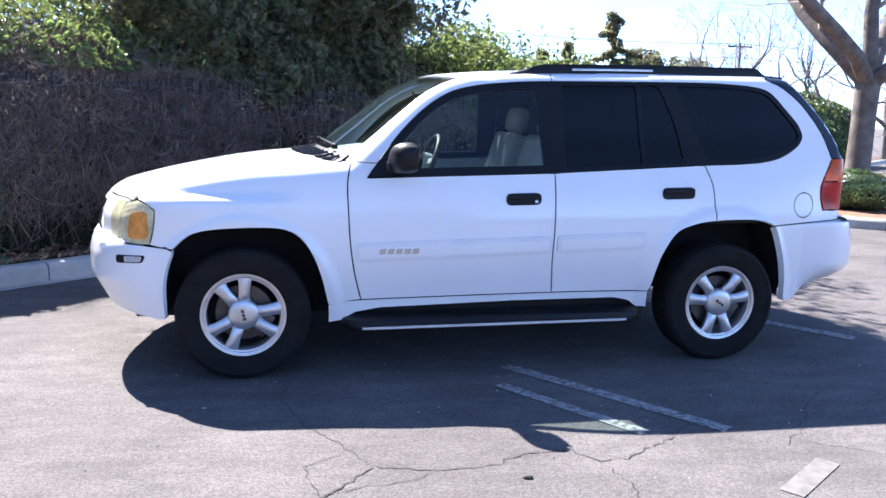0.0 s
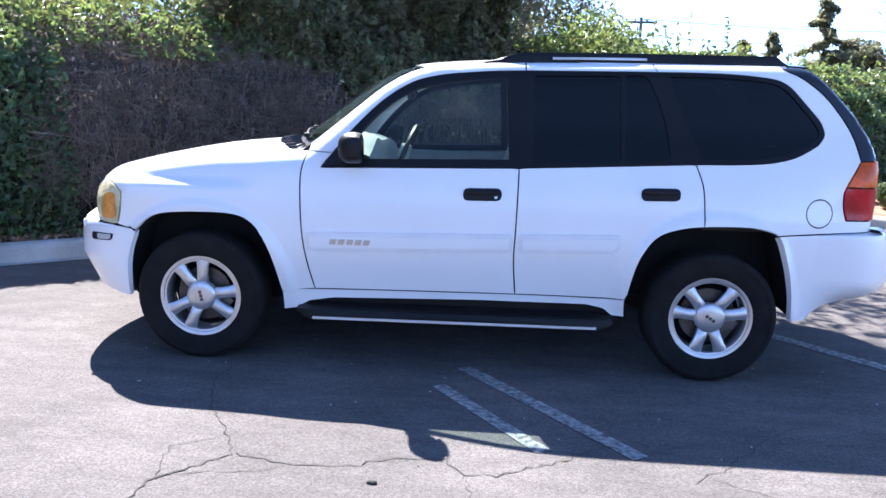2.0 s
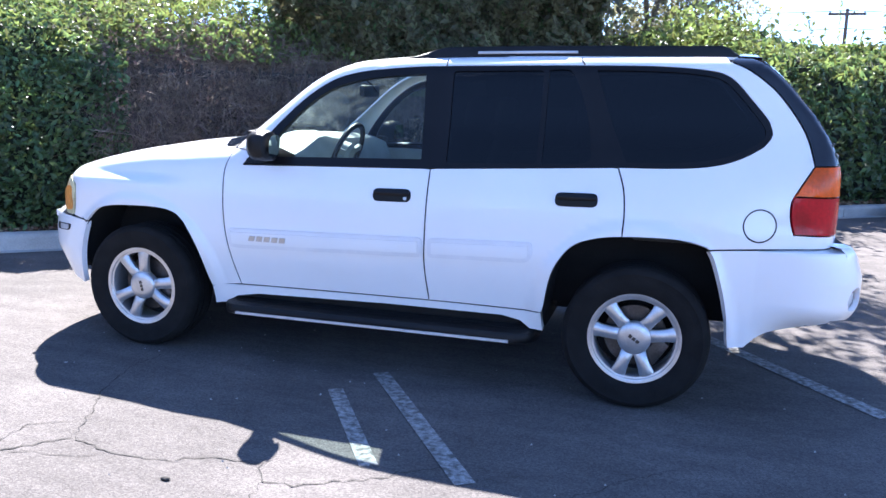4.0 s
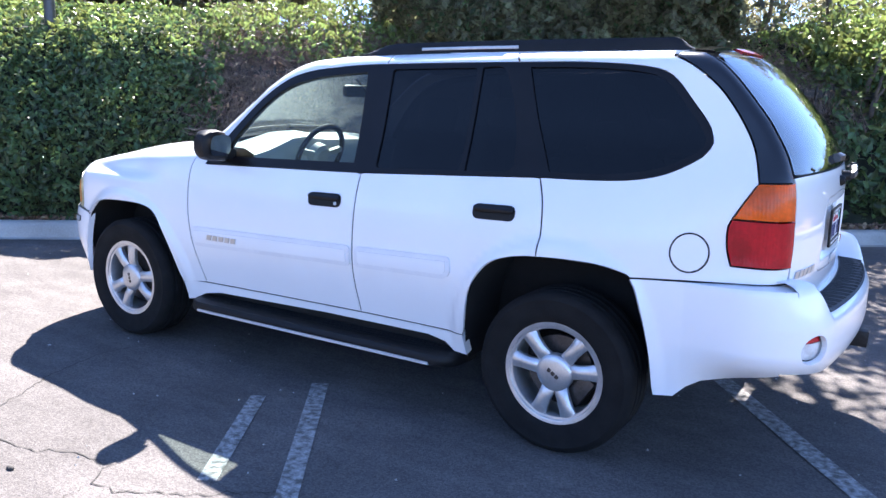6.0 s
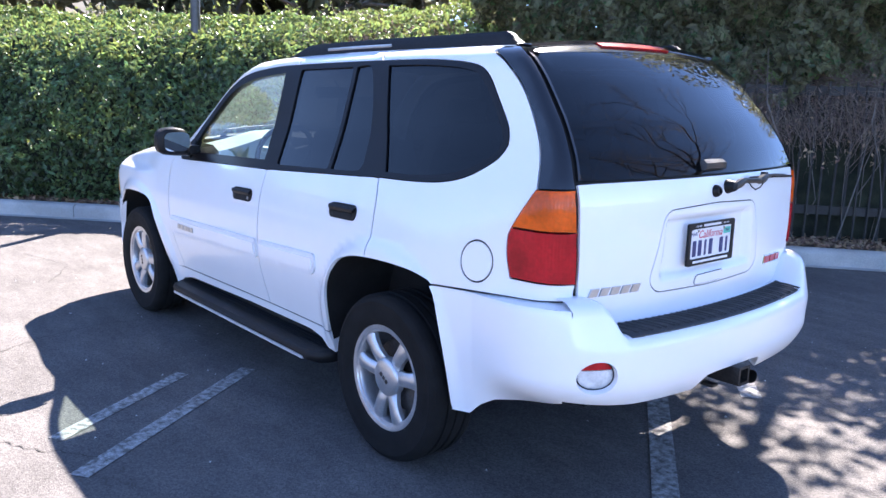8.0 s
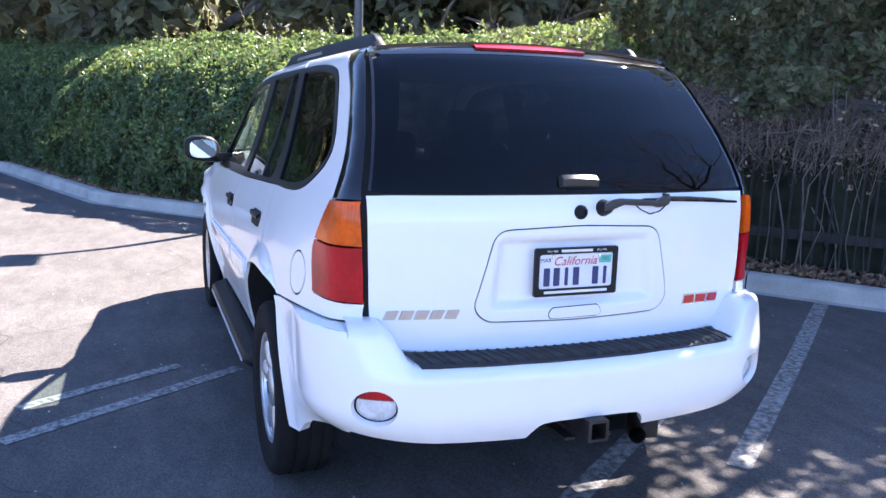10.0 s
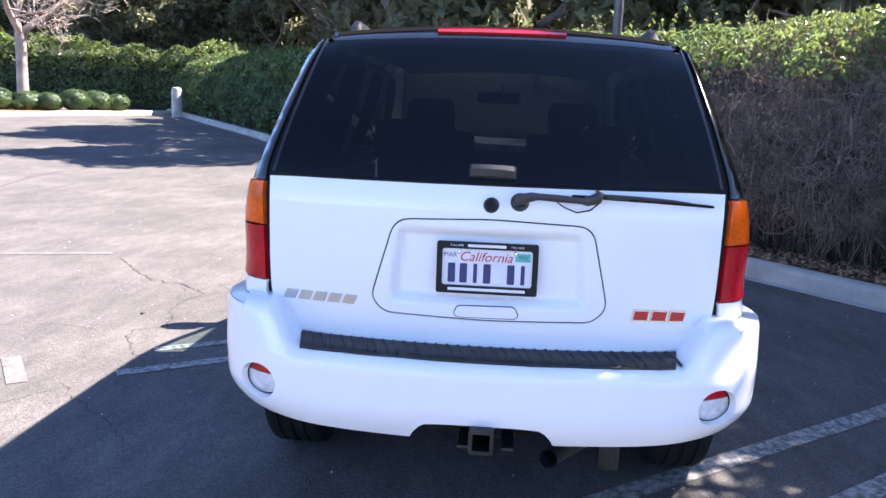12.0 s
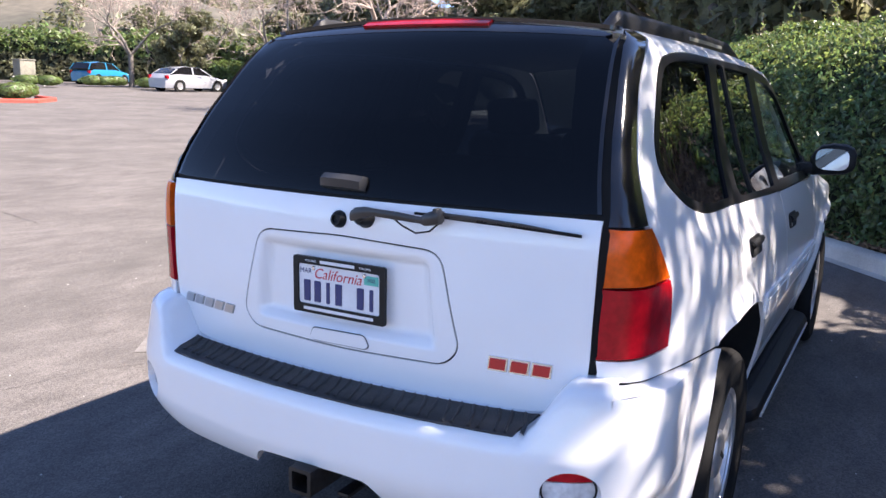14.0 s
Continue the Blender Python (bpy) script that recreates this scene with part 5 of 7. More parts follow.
# hood, windscreen, roof
for_hood = [p for p in top_edge_t if p[0] <= -0.90]
lead = [(float(solve(body_f, 0, np.array([abs(y)]), np.array([1.004]), -1.0, -2.9)[0]), float(y)) for y in np.linspace(0.735, -0.735, 29)]
hood_out = for_hood[::-1] + lead[1:-1] + [(x, -y) for x, y in for_hood] + [(-0.925 - 0.22 * (1 - (y / 0.74) ** 2), y) for y in np.linspace(-0.70, 0.70, 15)]
panel("hood", body_f, "top", hood_out, M_PAINT, car, gap=0.002, label="white engine hood with a raised centre")
cowl = [(-0.93 - 0.22 * (1 - (y / 0.74) ** 2), y) for y in np.linspace(-0.715, 0.715, 15)] + [(-0.84 - 0.14 * (1 - (y / 0.70) ** 2), y) for y in np.linspace(0.70, -0.70, 15)]
grille_c = panel("cowl_grille", body_f, "top", cowl, M_PLASTIC, car, off=-0.004, label="black cowl louvre")
for k in range(17):
    y = -0.64 + k * 0.08
    a, b = -0.935 - 0.22 * (1 - (y / 0.74) ** 2), -0.86 - 0.14 * (1 - (y / 0.70) ** 2)
    q = lift(body_f, "top", [(a + (b - a) * u, y) for u in (0.05, 0.5, 0.95)])
    part("louvre", loft([[tuple(c + np.array(o)) for o in ((0, -0.012, -0.002), (0, -0.004, 0.012), (0, 0.004, 0.012), (0, 0.012, -0.002))] for c in q]), M_WIPER, grille_c)
ws = [p for p in top_edge_t if -0.84 <= p[0] <= -0.24]
ws_out = ws + [(-0.205 - 0.10 * (1 - (y / 0.61) ** 2), y) for y in np.linspace(0.59, -0.59, 13)] + [(x, -y) for x, y in ws[::-1]] + [(-0.845 - 0.14 * (1 - (y / 0.70) ** 2), y) for y in np.linspace(-0.69, 0.69, 15)]
panel("windscreen", body_f, "top", ws_out, M_WINDSCREEN, car, off=-0.004, rim=0, gap=0.0, label="clear windscreen glass")
rf = [p for p in top_edge_t if -0.2 <= p[0] <= 1.83]
rf_out = rf + [(1.835 + 0.02 * (1 - (y / 0.6) ** 2), y) for y in np.linspace(0.58, -0.58, 13)] + [(x, -y) for x, y in rf[::-1]] + [(-0.20 - 0.10 * (1 - (y / 0.61) ** 2), y) for y in np.linspace(-0.59, 0.59, 13)]
panel("roof", body_f, "top", rf_out, M_PAINT, car, gap=0.002)
sp = [p for p in top_edge_t if 1.845 <= p[0]]
sp_out = sp + [(1.932 + 0.012 * (1 - (y / 0.6) ** 2), y) for y in np.linspace(0.585, -0.585, 15)] + [(x, -y) for x, y in sp[::-1]] + [(1.84 + 0.02 * (1 - (y / 0.6) ** 2), y) for y in np.linspace(-0.58, 0.58, 13)]


def spoiler_f(x, y, z):
    return smax(z - (soft_interp(x, *ROOF, 0.05) - 0.10 * y ** 2 + 0.003), np.abs(y) - 0.62, 0.03)


spoiler = panel("spoiler", spoiler_f, "top", sp_out, M_GLOSSBLACK, car, gap=0.001, off=0.002, rim=0.012, label="gloss black roof spoiler")
brake = [(y, 1.750 + 0.007 * (1 - (y / 0.6) ** 2)) for y in np.linspace(-0.225, 0.225, 15)] + [(y, 1.767 + 0.007 * (1 - (y / 0.6) ** 2)) for y in np.linspace(0.225, -0.225, 15)]
panel("brake_lamp", body_f, "rear", brake, M_LAMPBAR, spoiler, gap=0, off=0.008, rim=0.01, label="long red high brake lamp")

# tailgate
gl = [p for p in gate_edge_r if p[1] > 1.27]
glass_l = [(y - 0.010, z) for y, z in gl if z < 1.716]
top_arc = [(y, 1.720 + 0.020 * (1 - (y / 0.58) ** 2)) for y in np.linspace(0.587, -0.587, 17)]
gout = glass_l + top_arc + [(-y, z) for y, z in glass_l[::-1]] + [(y, 1.277) for y in np.linspace(-0.665, 0.665, 15)]
panel("rear_glass", body_f, "rear", gout, M_TINT_REAR, car, gap=0.0, off=0.0, rim=0.006, grid=0.05, label="dark tinted tailgate glass")
for sd in (-1, 1):
    o = gl + glass_l[::-1]
    panel("glass_border", body_f, "rear", o, M_GLOSSBLACK, car, sd, gap=0.0, label="gloss black pillar beside the rear glass")
o = [(0.604, 1.726)] + top_arc + [(-0.604, 1.726)] + [(y, 1.772 - 0.11 * y * y) for y in np.linspace(-0.57, 0.57, 21)]
panel("glass_border", body_f, "rear", o, M_GLOSSBLACK, car, gap=0.0, off=0.001)
gate_half = curve([(0.728, 1.268, 0), (0.721, 0.91), (0.707, 0.85), (0.662, 0.79), (0.600, 0.760), (0.38, 0.748), (0.15, 0.745)])
gate_out = gate_half + [(-y, z) for y, z in gate_half[::-1]] + [(y, 1.270) for y in np.linspace(-0.65, 0.65, 15)]
lp = fillet([(-0.305, 1.154), (-0.378, 0.893), (-0.333, 0.846), (0.0, 0.838), (0.333, 0.846), (0.378, 0.893), (0.318, 1.154), (0.005, 1.166)], 0.05)
gate = panel("tailgate", body_f, "rear", dense(gate_out), M_PAINT, car, holes=[dense(lp)], gap=0.002, label="white lift-up tailgate")


def recess(y, z):
    u = smooth01(0.322, 0.284, np.abs(y + 0.004) + 0.10 * (z - 0.90)) * smooth01(0.882, 0.920, z) * smooth01(1.132, 1.102, z)
    return -0.030 * u


panel("plate_recess", body_f, "rear", dense(lp), M_PAINT, car, off=recess, grid=0.014, gap=0.0028, label="white recessed licence plate panel")
gap_strip("panel_gap", body_f, "rear", dense(lp) + dense(lp)[:1], 0.011, M_SHADOWGAP, car, off=-0.007)
gap_strip("panel_gap", body_f, "rear", gate_half, 0.02, M_SHADOWGAP, car, off=-0.012)
gap_strip("panel_gap", body_f, "rear", gate_half, 0.02, M_SHADOWGAP, car, -1, off=-0.012)
gap_strip("panel_gap", body_f, "rear", [(y, 1.2735) for y in np.linspace(-0.69, 0.69, 20)], 0.016, M_SHADOWGAP, car, off=-0.008)
pull = fillet([(-0.096, 0.884), (-0.106, 0.858), (-0.095, 0.848), (0.088, 0.850), (0.098, 0.860), (0.084, 0.888)], 0.012)
panel("gate_pull", body_f, "rear", dense(pull, 0.02), M_PAINT, gate, off=0.004, rim=0.006, gap=0, label="white tailgate pull")
gap_strip("pull_gap", body_f, "rear", pull + pull[:1], 0.006, M_SHADOWGAP, gate, off=0.001)


def on_gate(y, z, d=0.0):
    """A point of the tailgate, given upright in the place, and the way it faces, in the car's own axes."""
    y = y - 0.028 + LEAN * z
    z = z - LEAN * (y + 0.9)
    q = lift(body_f, "rear", [(y, z)])
    n = grad(body_f, q)[0]
    return Vector(q[0]) + Vector(n) * d, Vector(n)


for sd in (-1, 1):
    panel("gate_sill", body_f, "rear", [(0.58, 0.74), (0.735, 0.74), (0.735, 0.89), (0.66, 0.89), (0.58, 0.80)], M_PAINT, car, sd, off=-0.018, rim=0)
# rear bumper: side wings, rear face, top shelf and step pad
rb_y = 0.80
bz = np.linspace(0.514, 0.846, 14)
rb_edge = [(float(x), float(z)) for x, z in zip(solve(rbump_f, 0, np.full(14, rb_y), bz, 1.0, 2.9), bz)]
for sd in (-1, 1):
    o = [(1.768, 0.833), (1.95, 0.844), (2.13, 0.850), (2.28, 0.851)] + rb_edge[::-1] + [(2.34, 0.498), (2.193, 0.467), (2.06, 0.440), (2.005, 0.408), (1.960, 0.362), (1.886, 0.358)] + [p for p in arch_r[::-1] if p[0] > 1.772 and 0.38 < p[1] < 0.82]
    panel("rear_bumper_side", rbump_f, "side", o, M_PAINT, car, sd, gap=0.0, rim=0.04, grid=0.018, label="white painted bumper wing")
lamp_hole = [[(s * 0.730 + 0.066 * math.cos(a), 0.614 + 0.060 * math.sin(a)) for a in np.linspace(0, 2 * math.pi, 28, endpoint=False)] for s in (-1, 1)]
low = curve([(0.80, 0.514), (0.60, 0.490), (0.45, 0.480), (0.225, 0.476, 0), (0.195, 0.525), (0.13, 0.540), (-0.13, 0.540), (-0.195, 0.525), (-0.225, 0.476, 0), (-0.45, 0.480), (-0.60, 0.490), (-0.80, 0.514)])
ridge = [(y, 0.716 + 0.126 * smooth01(0.60, 0.71, abs(y))) for y in np.linspace(-0.797, 0.797, 53)]
rb_face = panel("rear_bumper", rbump_f, "rear", low + [(-0.80, z) for _, z in rb_edge[1:-1]] + ridge + [(0.80, z) for _, z in rb_edge[::-1][1:-1]], M_PAINT, car, holes=lamp_hole, gap=0.0, rim=0.03, grid=0.018, label="white painted rear bumper")
for sd, hole in zip((-1, 1), lamp_hole):
    c_y, c_z = sd * 0.730, 0.614
    for nm, o, m in (("reflector", [p for p in hole if p[1] > c_z + 0.022] + [(c_y - 0.0616, c_z + 0.0215), (c_y + 0.0616, c_z + 0.0215)], M_RED), ("reverse_lamp", [p for p in hole if p[1] < c_z + 0.021] + [(c_y - 0.0616, c_z + 0.0210), (c_y + 0.0616, c_z + 0.0210)], M_CLEARLENS)):
        o = sorted(o, key=lambda p: math.atan2(p[1] - (c_z + 0.046 if m is M_RED else c_z - 0.014), p[0] - c_y))
        panel(nm, rbump_f, "rear", o, m, rb_face, gap=0.001, off=-0.026, rim=0.01, label="red reflector lens" if m is M_RED else "clear ribbed reversing lens")
    gap_strip("lamp_gap", rbump_f, "rear", hole + hole[:1], 0.010, M_SHADOWGAP, rb_face, off=-0.022)
xs_face = solve(rbump_f, 0, np.array([p[0] for p in ridge]), np.array([p[1] for p in ridge]), 1.0, 2.9)
shelf = [(float(x), p[0]) for x, p in zip(xs_face, ridge)]
inner = [(float(body_rear(y, 0.76)) - 0.02 - 0.10 * smooth01(0.66, 0.80, abs(y)), y) for y in np.linspace(0.797, -0.797, 33)]
panel("bumper_shelf", rshelf_f, "top", shelf + inner, M_PAINT, rb_face, gap=0.0, rim=0, grid=0.02)
for sd in (-1, 1):
    wx = np.linspace(1.77, 2.28, 14)
    wz = np.interp(wx, [1.765, 1.95, 2.13, 2.33], [0.831, 0.842, 0.848, 0.850])
    edge = [tuple(p) for p in lift(rbump_f, "side", np.stack([wx, wz], 1))] + [(rb_edge[-1][0], 0.80, 0.845)]
    ey = np.array([0.785, 0.77, 0.755, 0.74, 0.725, 0.71, 0.70])
    ez = 0.716 + 0.126 * smooth01(0.60, 0.71, ey)
    edge += [(float(x), float(y), float(z)) for x, y, z in zip(solve(rbump_f, 0, ey, ez, 1.0, 2.9), ey, ez)]
    part("wing_ledge", loft([[(p[0], sd * (p[1] - 0.001), p[2]), (p[0] * 0.7 + min(p[0], 2.28) * 0.3, sd * (p[1] * 0.7 + min(p[1], 0.70) * 0.3), p[2] + 0.008), (min(p[0], 2.28), sd * min(p[1], 0.70), p[2] + 0.016)] for p in edge], closed=False, caps=False), M_PAINT, car)
pad_o = [(2.530 - 0.151 * y * y, y) for y in np.linspace(-0.585, 0.585, 25)] + [(float(body_rear(y, 0.76)) + 0.018, y) for y in np.linspace(0.610, -0.610, 25)]
pad = panel("step_pad", rshelf_f, "top", pad_o, M_PAD, rb_face, off=0.007, rim=0.01, gap=0, grid=0.02, label="worn black ribbed step pad")
for k in range(34):
    y = -0.575 + k * 0.0348
    lean = 0.022 if k % 2 else 0.016
    x0, x1 = float(body_rear(y, 0.76)) + 0.024, 2.522 - 0.151 * y * y
    pts = [(x0, y), ((x0 + x1) / 2, y + lean), (x1, y + lean * 1.6)]
    q = lift(rshelf_f, "top", pts)
    n = grad(rshelf_f, q)
    rib = []
    for a, b in zip(q, n):
        a = a + b * 0.007
        rib.append([tuple(a + [0, -0.006, 0]), tuple(a + [0, -0.002, 0.006]), tuple(a + [0, 0.002, 0.006]), tuple(a + [0, 0.006, 0])])
    part("rib", loft(rib, closed=False, caps=False), M_PAD, pad)

# ---------------------------------------------------------------- wheels
def spin(bm, a):
    bmesh.ops.rotate(bm, verts=bm.verts, cent=(0, 0, 0), matrix=Matrix.Rotation(a, 3, "Y"))
    return bm


def build_wheel(front):
    """One wheel with its outer face towards -y, centred on the hub."""
    w = new("wheel")
    w.parent = car
    R = 0.366
    prof = [(0.226, -0.098), (0.238, -0.108), (0.262, -0.118), (0.300, -0.121), (0.325, -0.119), (0.332, -0.122), (0.345, -0.116), (0.358, -0.103), (R, -0.086)]
    for c in (-0.052, 0.0, 0.052):
        prof += [(R, c - 0.009), (R - 0.008, c - 0.007), (R - 0.008, c + 0.007), (R, c + 0.009)]
    prof += [(R, 0.086), (0.358, 0.103), (0.33, 0.118), (0.28, 0.121), (0.24, 0.110), (0.226, 0.098)]
    tyre = part("tyre", lathe(prof, 64), M_RUBBER, w, "worn black all-season tyre")
    # tread blocks on the shoulders
    bm = bmesh.new()
    for k in range(64):
        a = 2 * math.pi * k / 64
        for s in (-1, 1):
            b = bmesh.new()
            box(b, -0.012, 0.012, s * 0.090 - 0.016, s * 0.090 + 0.016, R - 0.012, R + 0.0005)
            for v in b.verts:
                if abs(v.co.y) > 0.1:
                    v.co.z -= 0.010
            spin(b, a)
            m_ = bpy.data.meshes.new("tmp")
            b.to_mesh(m_)
            b.free()
            bm.from_mesh(m_)
            bpy.data.meshes.remove(m_)
    tagged(part("tread_block", bm, M_RUBBER, tyre, smooth=False), kind="stuff")
    rim = part("rim", lathe([(0.226, 0.10), (0.212, 0.08), (0.205, 0.0), (0.196, -0.05), (0.198, -0.084), (0.202, -0.092), (0.211, -0.094), (0.2145, -0.100), (0.2245, -0.103), (0.2315, -0.104), (0.2345, -0.100), (0.234, -0.092)], 64), M_ALLOY, w, "polished alloy rim")
    for k in range(6):
        a = radians(90 - ((108 if front else 31) + 120 * (k // 2) + (21 if k % 2 else -21)))
        rings = []
        for r, hw, y in ((0.055, 0.034, -0.070), (0.085, 0.032, -0.088), (0.120, 0.030, -0.095), (0.165, 0.032, -0.096), (0.192, 0.037, -0.094), (0.206, 0.046, -0.090)):
            rings.append([(-hw, y + 0.030, r), (-hw, y + 0.010, r), (-hw * 0.66, y, r), (0, y - 0.003, r), (hw * 0.66, y, r), (hw, y + 0.010, r), (hw, y + 0.030, r)])
        part("spoke", spin(loft(rings), a), M_ALLOY, w, "silver alloy spoke")
    cap = part("hub_cap", lathe([(0.0005, -0.104), (0.040, -0.1025), (0.070, -0.099), (0.081, -0.093), (0.084, -0.088), (0.085, -0.055)], 40), M_ALLOY, w, "brushed centre cap")
    for j in (-1, 0, 1):
        b = box(bmesh.new(), j * 0.022 - 0.009, j * 0.022 + 0.009, -0.1065, -0.100, -0.009, 0.009, 0.002, 1)
        part("emblem_mark", spin(b, 1.35 if front else 0.6), M_DISC, cap)
    part("brake_disc", lathe([(0.05, -0.02), (0.155, -0.02), (0.158, -0.012), (0.155, 0.0), (0.05, 0.0)], 48), M_DISC, w, "dull steel brake disc")
    b = box(bmesh.new(), 0.09, 0.165, -0.045, 0.03, -0.07, 0.07, 0.012)
    part("caliper", spin(b, 0.6), M_DISC, w)
    part("wheel_back", lathe([(0.02, 0.05), (0.20, 0.06)], 40), M_LINER, w)
    return w


for wx, hub, front in ((-1.435, 0.375, True), (1.442, 0.357, False)):
    w = build_wheel(front)
    w.matrix_basis = pose(wx, -0.802, hub)
    copy_thing(w, pose(wx, 0.802, hub, 0, 0, 180))

# wheel houses, underbody and dark insides
for wx, arch in ((-1.43, arch_f), (1.43, arch_r)):
    for sd in (-1, 1):
        lo = lift(body_f, "side", arch)
        y0 = lo[:, 1] - 0.012
        rings = []
        for p, y in zip(arch, y0):
            rings.append([(p[0], sd * y, p[1]), (p[0], sd * (y - 0.05), p[1] + 0.012), (p[0], sd * 0.55, p[1] + 0.02)])
        part("wheel_liner", loft(rings, closed=False, caps=False), M_LINER, car)
        bm = bmesh.new()
        vs = [bm.verts.new((p[0], sd * 0.555, p[1] + 0.03)) for p in arch]
        bm.faces.new(vs)
        part("wheel_wall", bm, M_LINER, car)
bm = bmesh.new()
# besides the floor, unseen blocks added to stop sun passing through the nose
box(bm, -2.05, -0.92, -0.55, 0.55, 0.30, 0.98)
box(bm, -0.94, 0.96, -0.80, 0.80, 0.31, 0.46)
box(bm, -2.06, -1.87, -0.64, 0.64, 0.40, 0.93)
box(bm, -1.86, -1.0, -0.70, 0.70, 0.90, 0.98)
box(bm, 1.0, 2.25, -0.545, 0.545, 0.40, 0.62)
part("floor_and_bay_fill", bm, M_LINER, car, smooth=False)
for y0 in (-0.42, 0.36):
    part("frame_rail", box(bmesh.new(), -1.9, 2.12, y0, y0 + 0.07, 0.36, 0.45, 0.01), M_STEEL, car)
bm = bmesh.new()
bmesh.ops.create_cone(bm, segments=20, radius1=0.05, radius2=0.05, depth=1.35, cap_ends=True, matrix=Matrix.Translation((1.435, 0, 0.366)) @ Matrix.Rotation(math.pi / 2, 4, "X"))
part("rear_axle", bm, M_STEEL, car)
bm = lathe([(0.10, -0.10), (0.25, -0.115), (0.325, -0.10), (0.345, -0.06), (0.345, 0.06), (0.325, 0.10), (0.1, 0.1)], 40)
bmesh.ops.rotate(bm, verts=bm.verts, cent=(0, 0, 0), matrix=Matrix.Rotation(math.pi / 2, 3, "X"))
bmesh.ops.translate(bm, verts=bm.verts, vec=(2.02, 0.0, 0.52))
part("spare_tyre", bm, M_RUBBER, car, "spare tyre slung under the floor")
# running boards
for sd in (-1, 1):
    prof = [(0.700, 0.345), (0.760, 0.350), (0.860, 0.342), (0.925, 0.326), (0.938, 0.305), (0.935, 0.280), (0.915, 0.266), (0.70, 0.268)]
    rings = []
    for x, k in ((-0.905, 0.35), (-0.885, 0.72), (-0.85, 0.92), (-0.80, 1.0), (0.0, 1.0), (0.84, 1.0), (0.89, 0.92), (0.925, 0.72), (0.945, 0.35)):
        rings.append([(x, sd * (0.70 + (y - 0.70) * k), 0.308 + (z - 0.308) * (0.6 + 0.4 * k)) for y, z in prof])
    board = part("running_board", loft(rings), M_PLASTIC, car, "black plastic side step")
    strip_r = [[(x, sd * 0.930, 0.292), (x, sd * 0.9425, 0.290), (x, sd * 0.9425, 0.277), (x, sd * 0.930, 0.274)] for x in (-0.785, 0.0, 0.808)]
    part("bright_strip", loft(strip_r), M_BRIGHT, board, "bright metal edge strip")
    for k in range(5):
        part("tread_rib", box(bmesh.new(), -0.82, 0.86, sd * (0.765 + 0.026 * k) - 0.004, sd * (0.765 + 0.026 * k) + 0.004, 0.340, 0.3535 - 0.0025 * k, 0.002, 1), M_PLASTIC, board)
# roof rails
for sd in (-1, 1):
    rings = []
    for x in np.concatenate([np.linspace(0.13, 0.36, 8), np.linspace(0.45, 1.62, 12), np.linspace(1.66, 1.845, 8)]):
        y = np.interp(x, [0.13, 0.4, 1.5, 1.845], [0.585, 0.580, 0.562, 0.545])
        zr = float(solve(body_f, 2, np.array([x]), np.array([y]), 0.3, 2.2)[0])
        h = 0.047 * smooth01(0.12, 0.36, x) * smooth01(1.855, 1.77, x) + 0.004
        wd = 0.020
        rings.append([(x, sd * (y + wd * 1.15), zr - 0.012), (x, sd * (y + wd), zr + h * 0.7), (x, sd * (y + wd * 0.5), zr + h), (x, sd * (y - wd * 0.5), zr + h), (x, sd * (y - wd), zr + h * 0.7), (x, sd * (y - wd * 1.15), zr - 0.006)])
    rail = part("roof_rail", loft(rings), M_PLASTIC, car, "black roof rail with moulded feet")
    q = []
    for x in np.linspace(0.52, 1.05, 8):
        y = np.interp(x, [0.13, 0.4, 1.5, 1.845], [0.585, 0.580, 0.562, 0.545])
        zr = float(solve(body_f, 2, np.array([x]), np.array([y]), 0.3, 2.2)[0])
        q.append([(x, sd * (y + 0.0225), zr + 0.012), (x, sd * (y + 0.0235), zr + 0.020), (x, sd * (y + 0.0215), zr + 0.026), (x, sd * (y + 0.015), zr + 0.018)])
    part("rail_insert", loft(q), M_BADGE, rail, "pale rail insert")
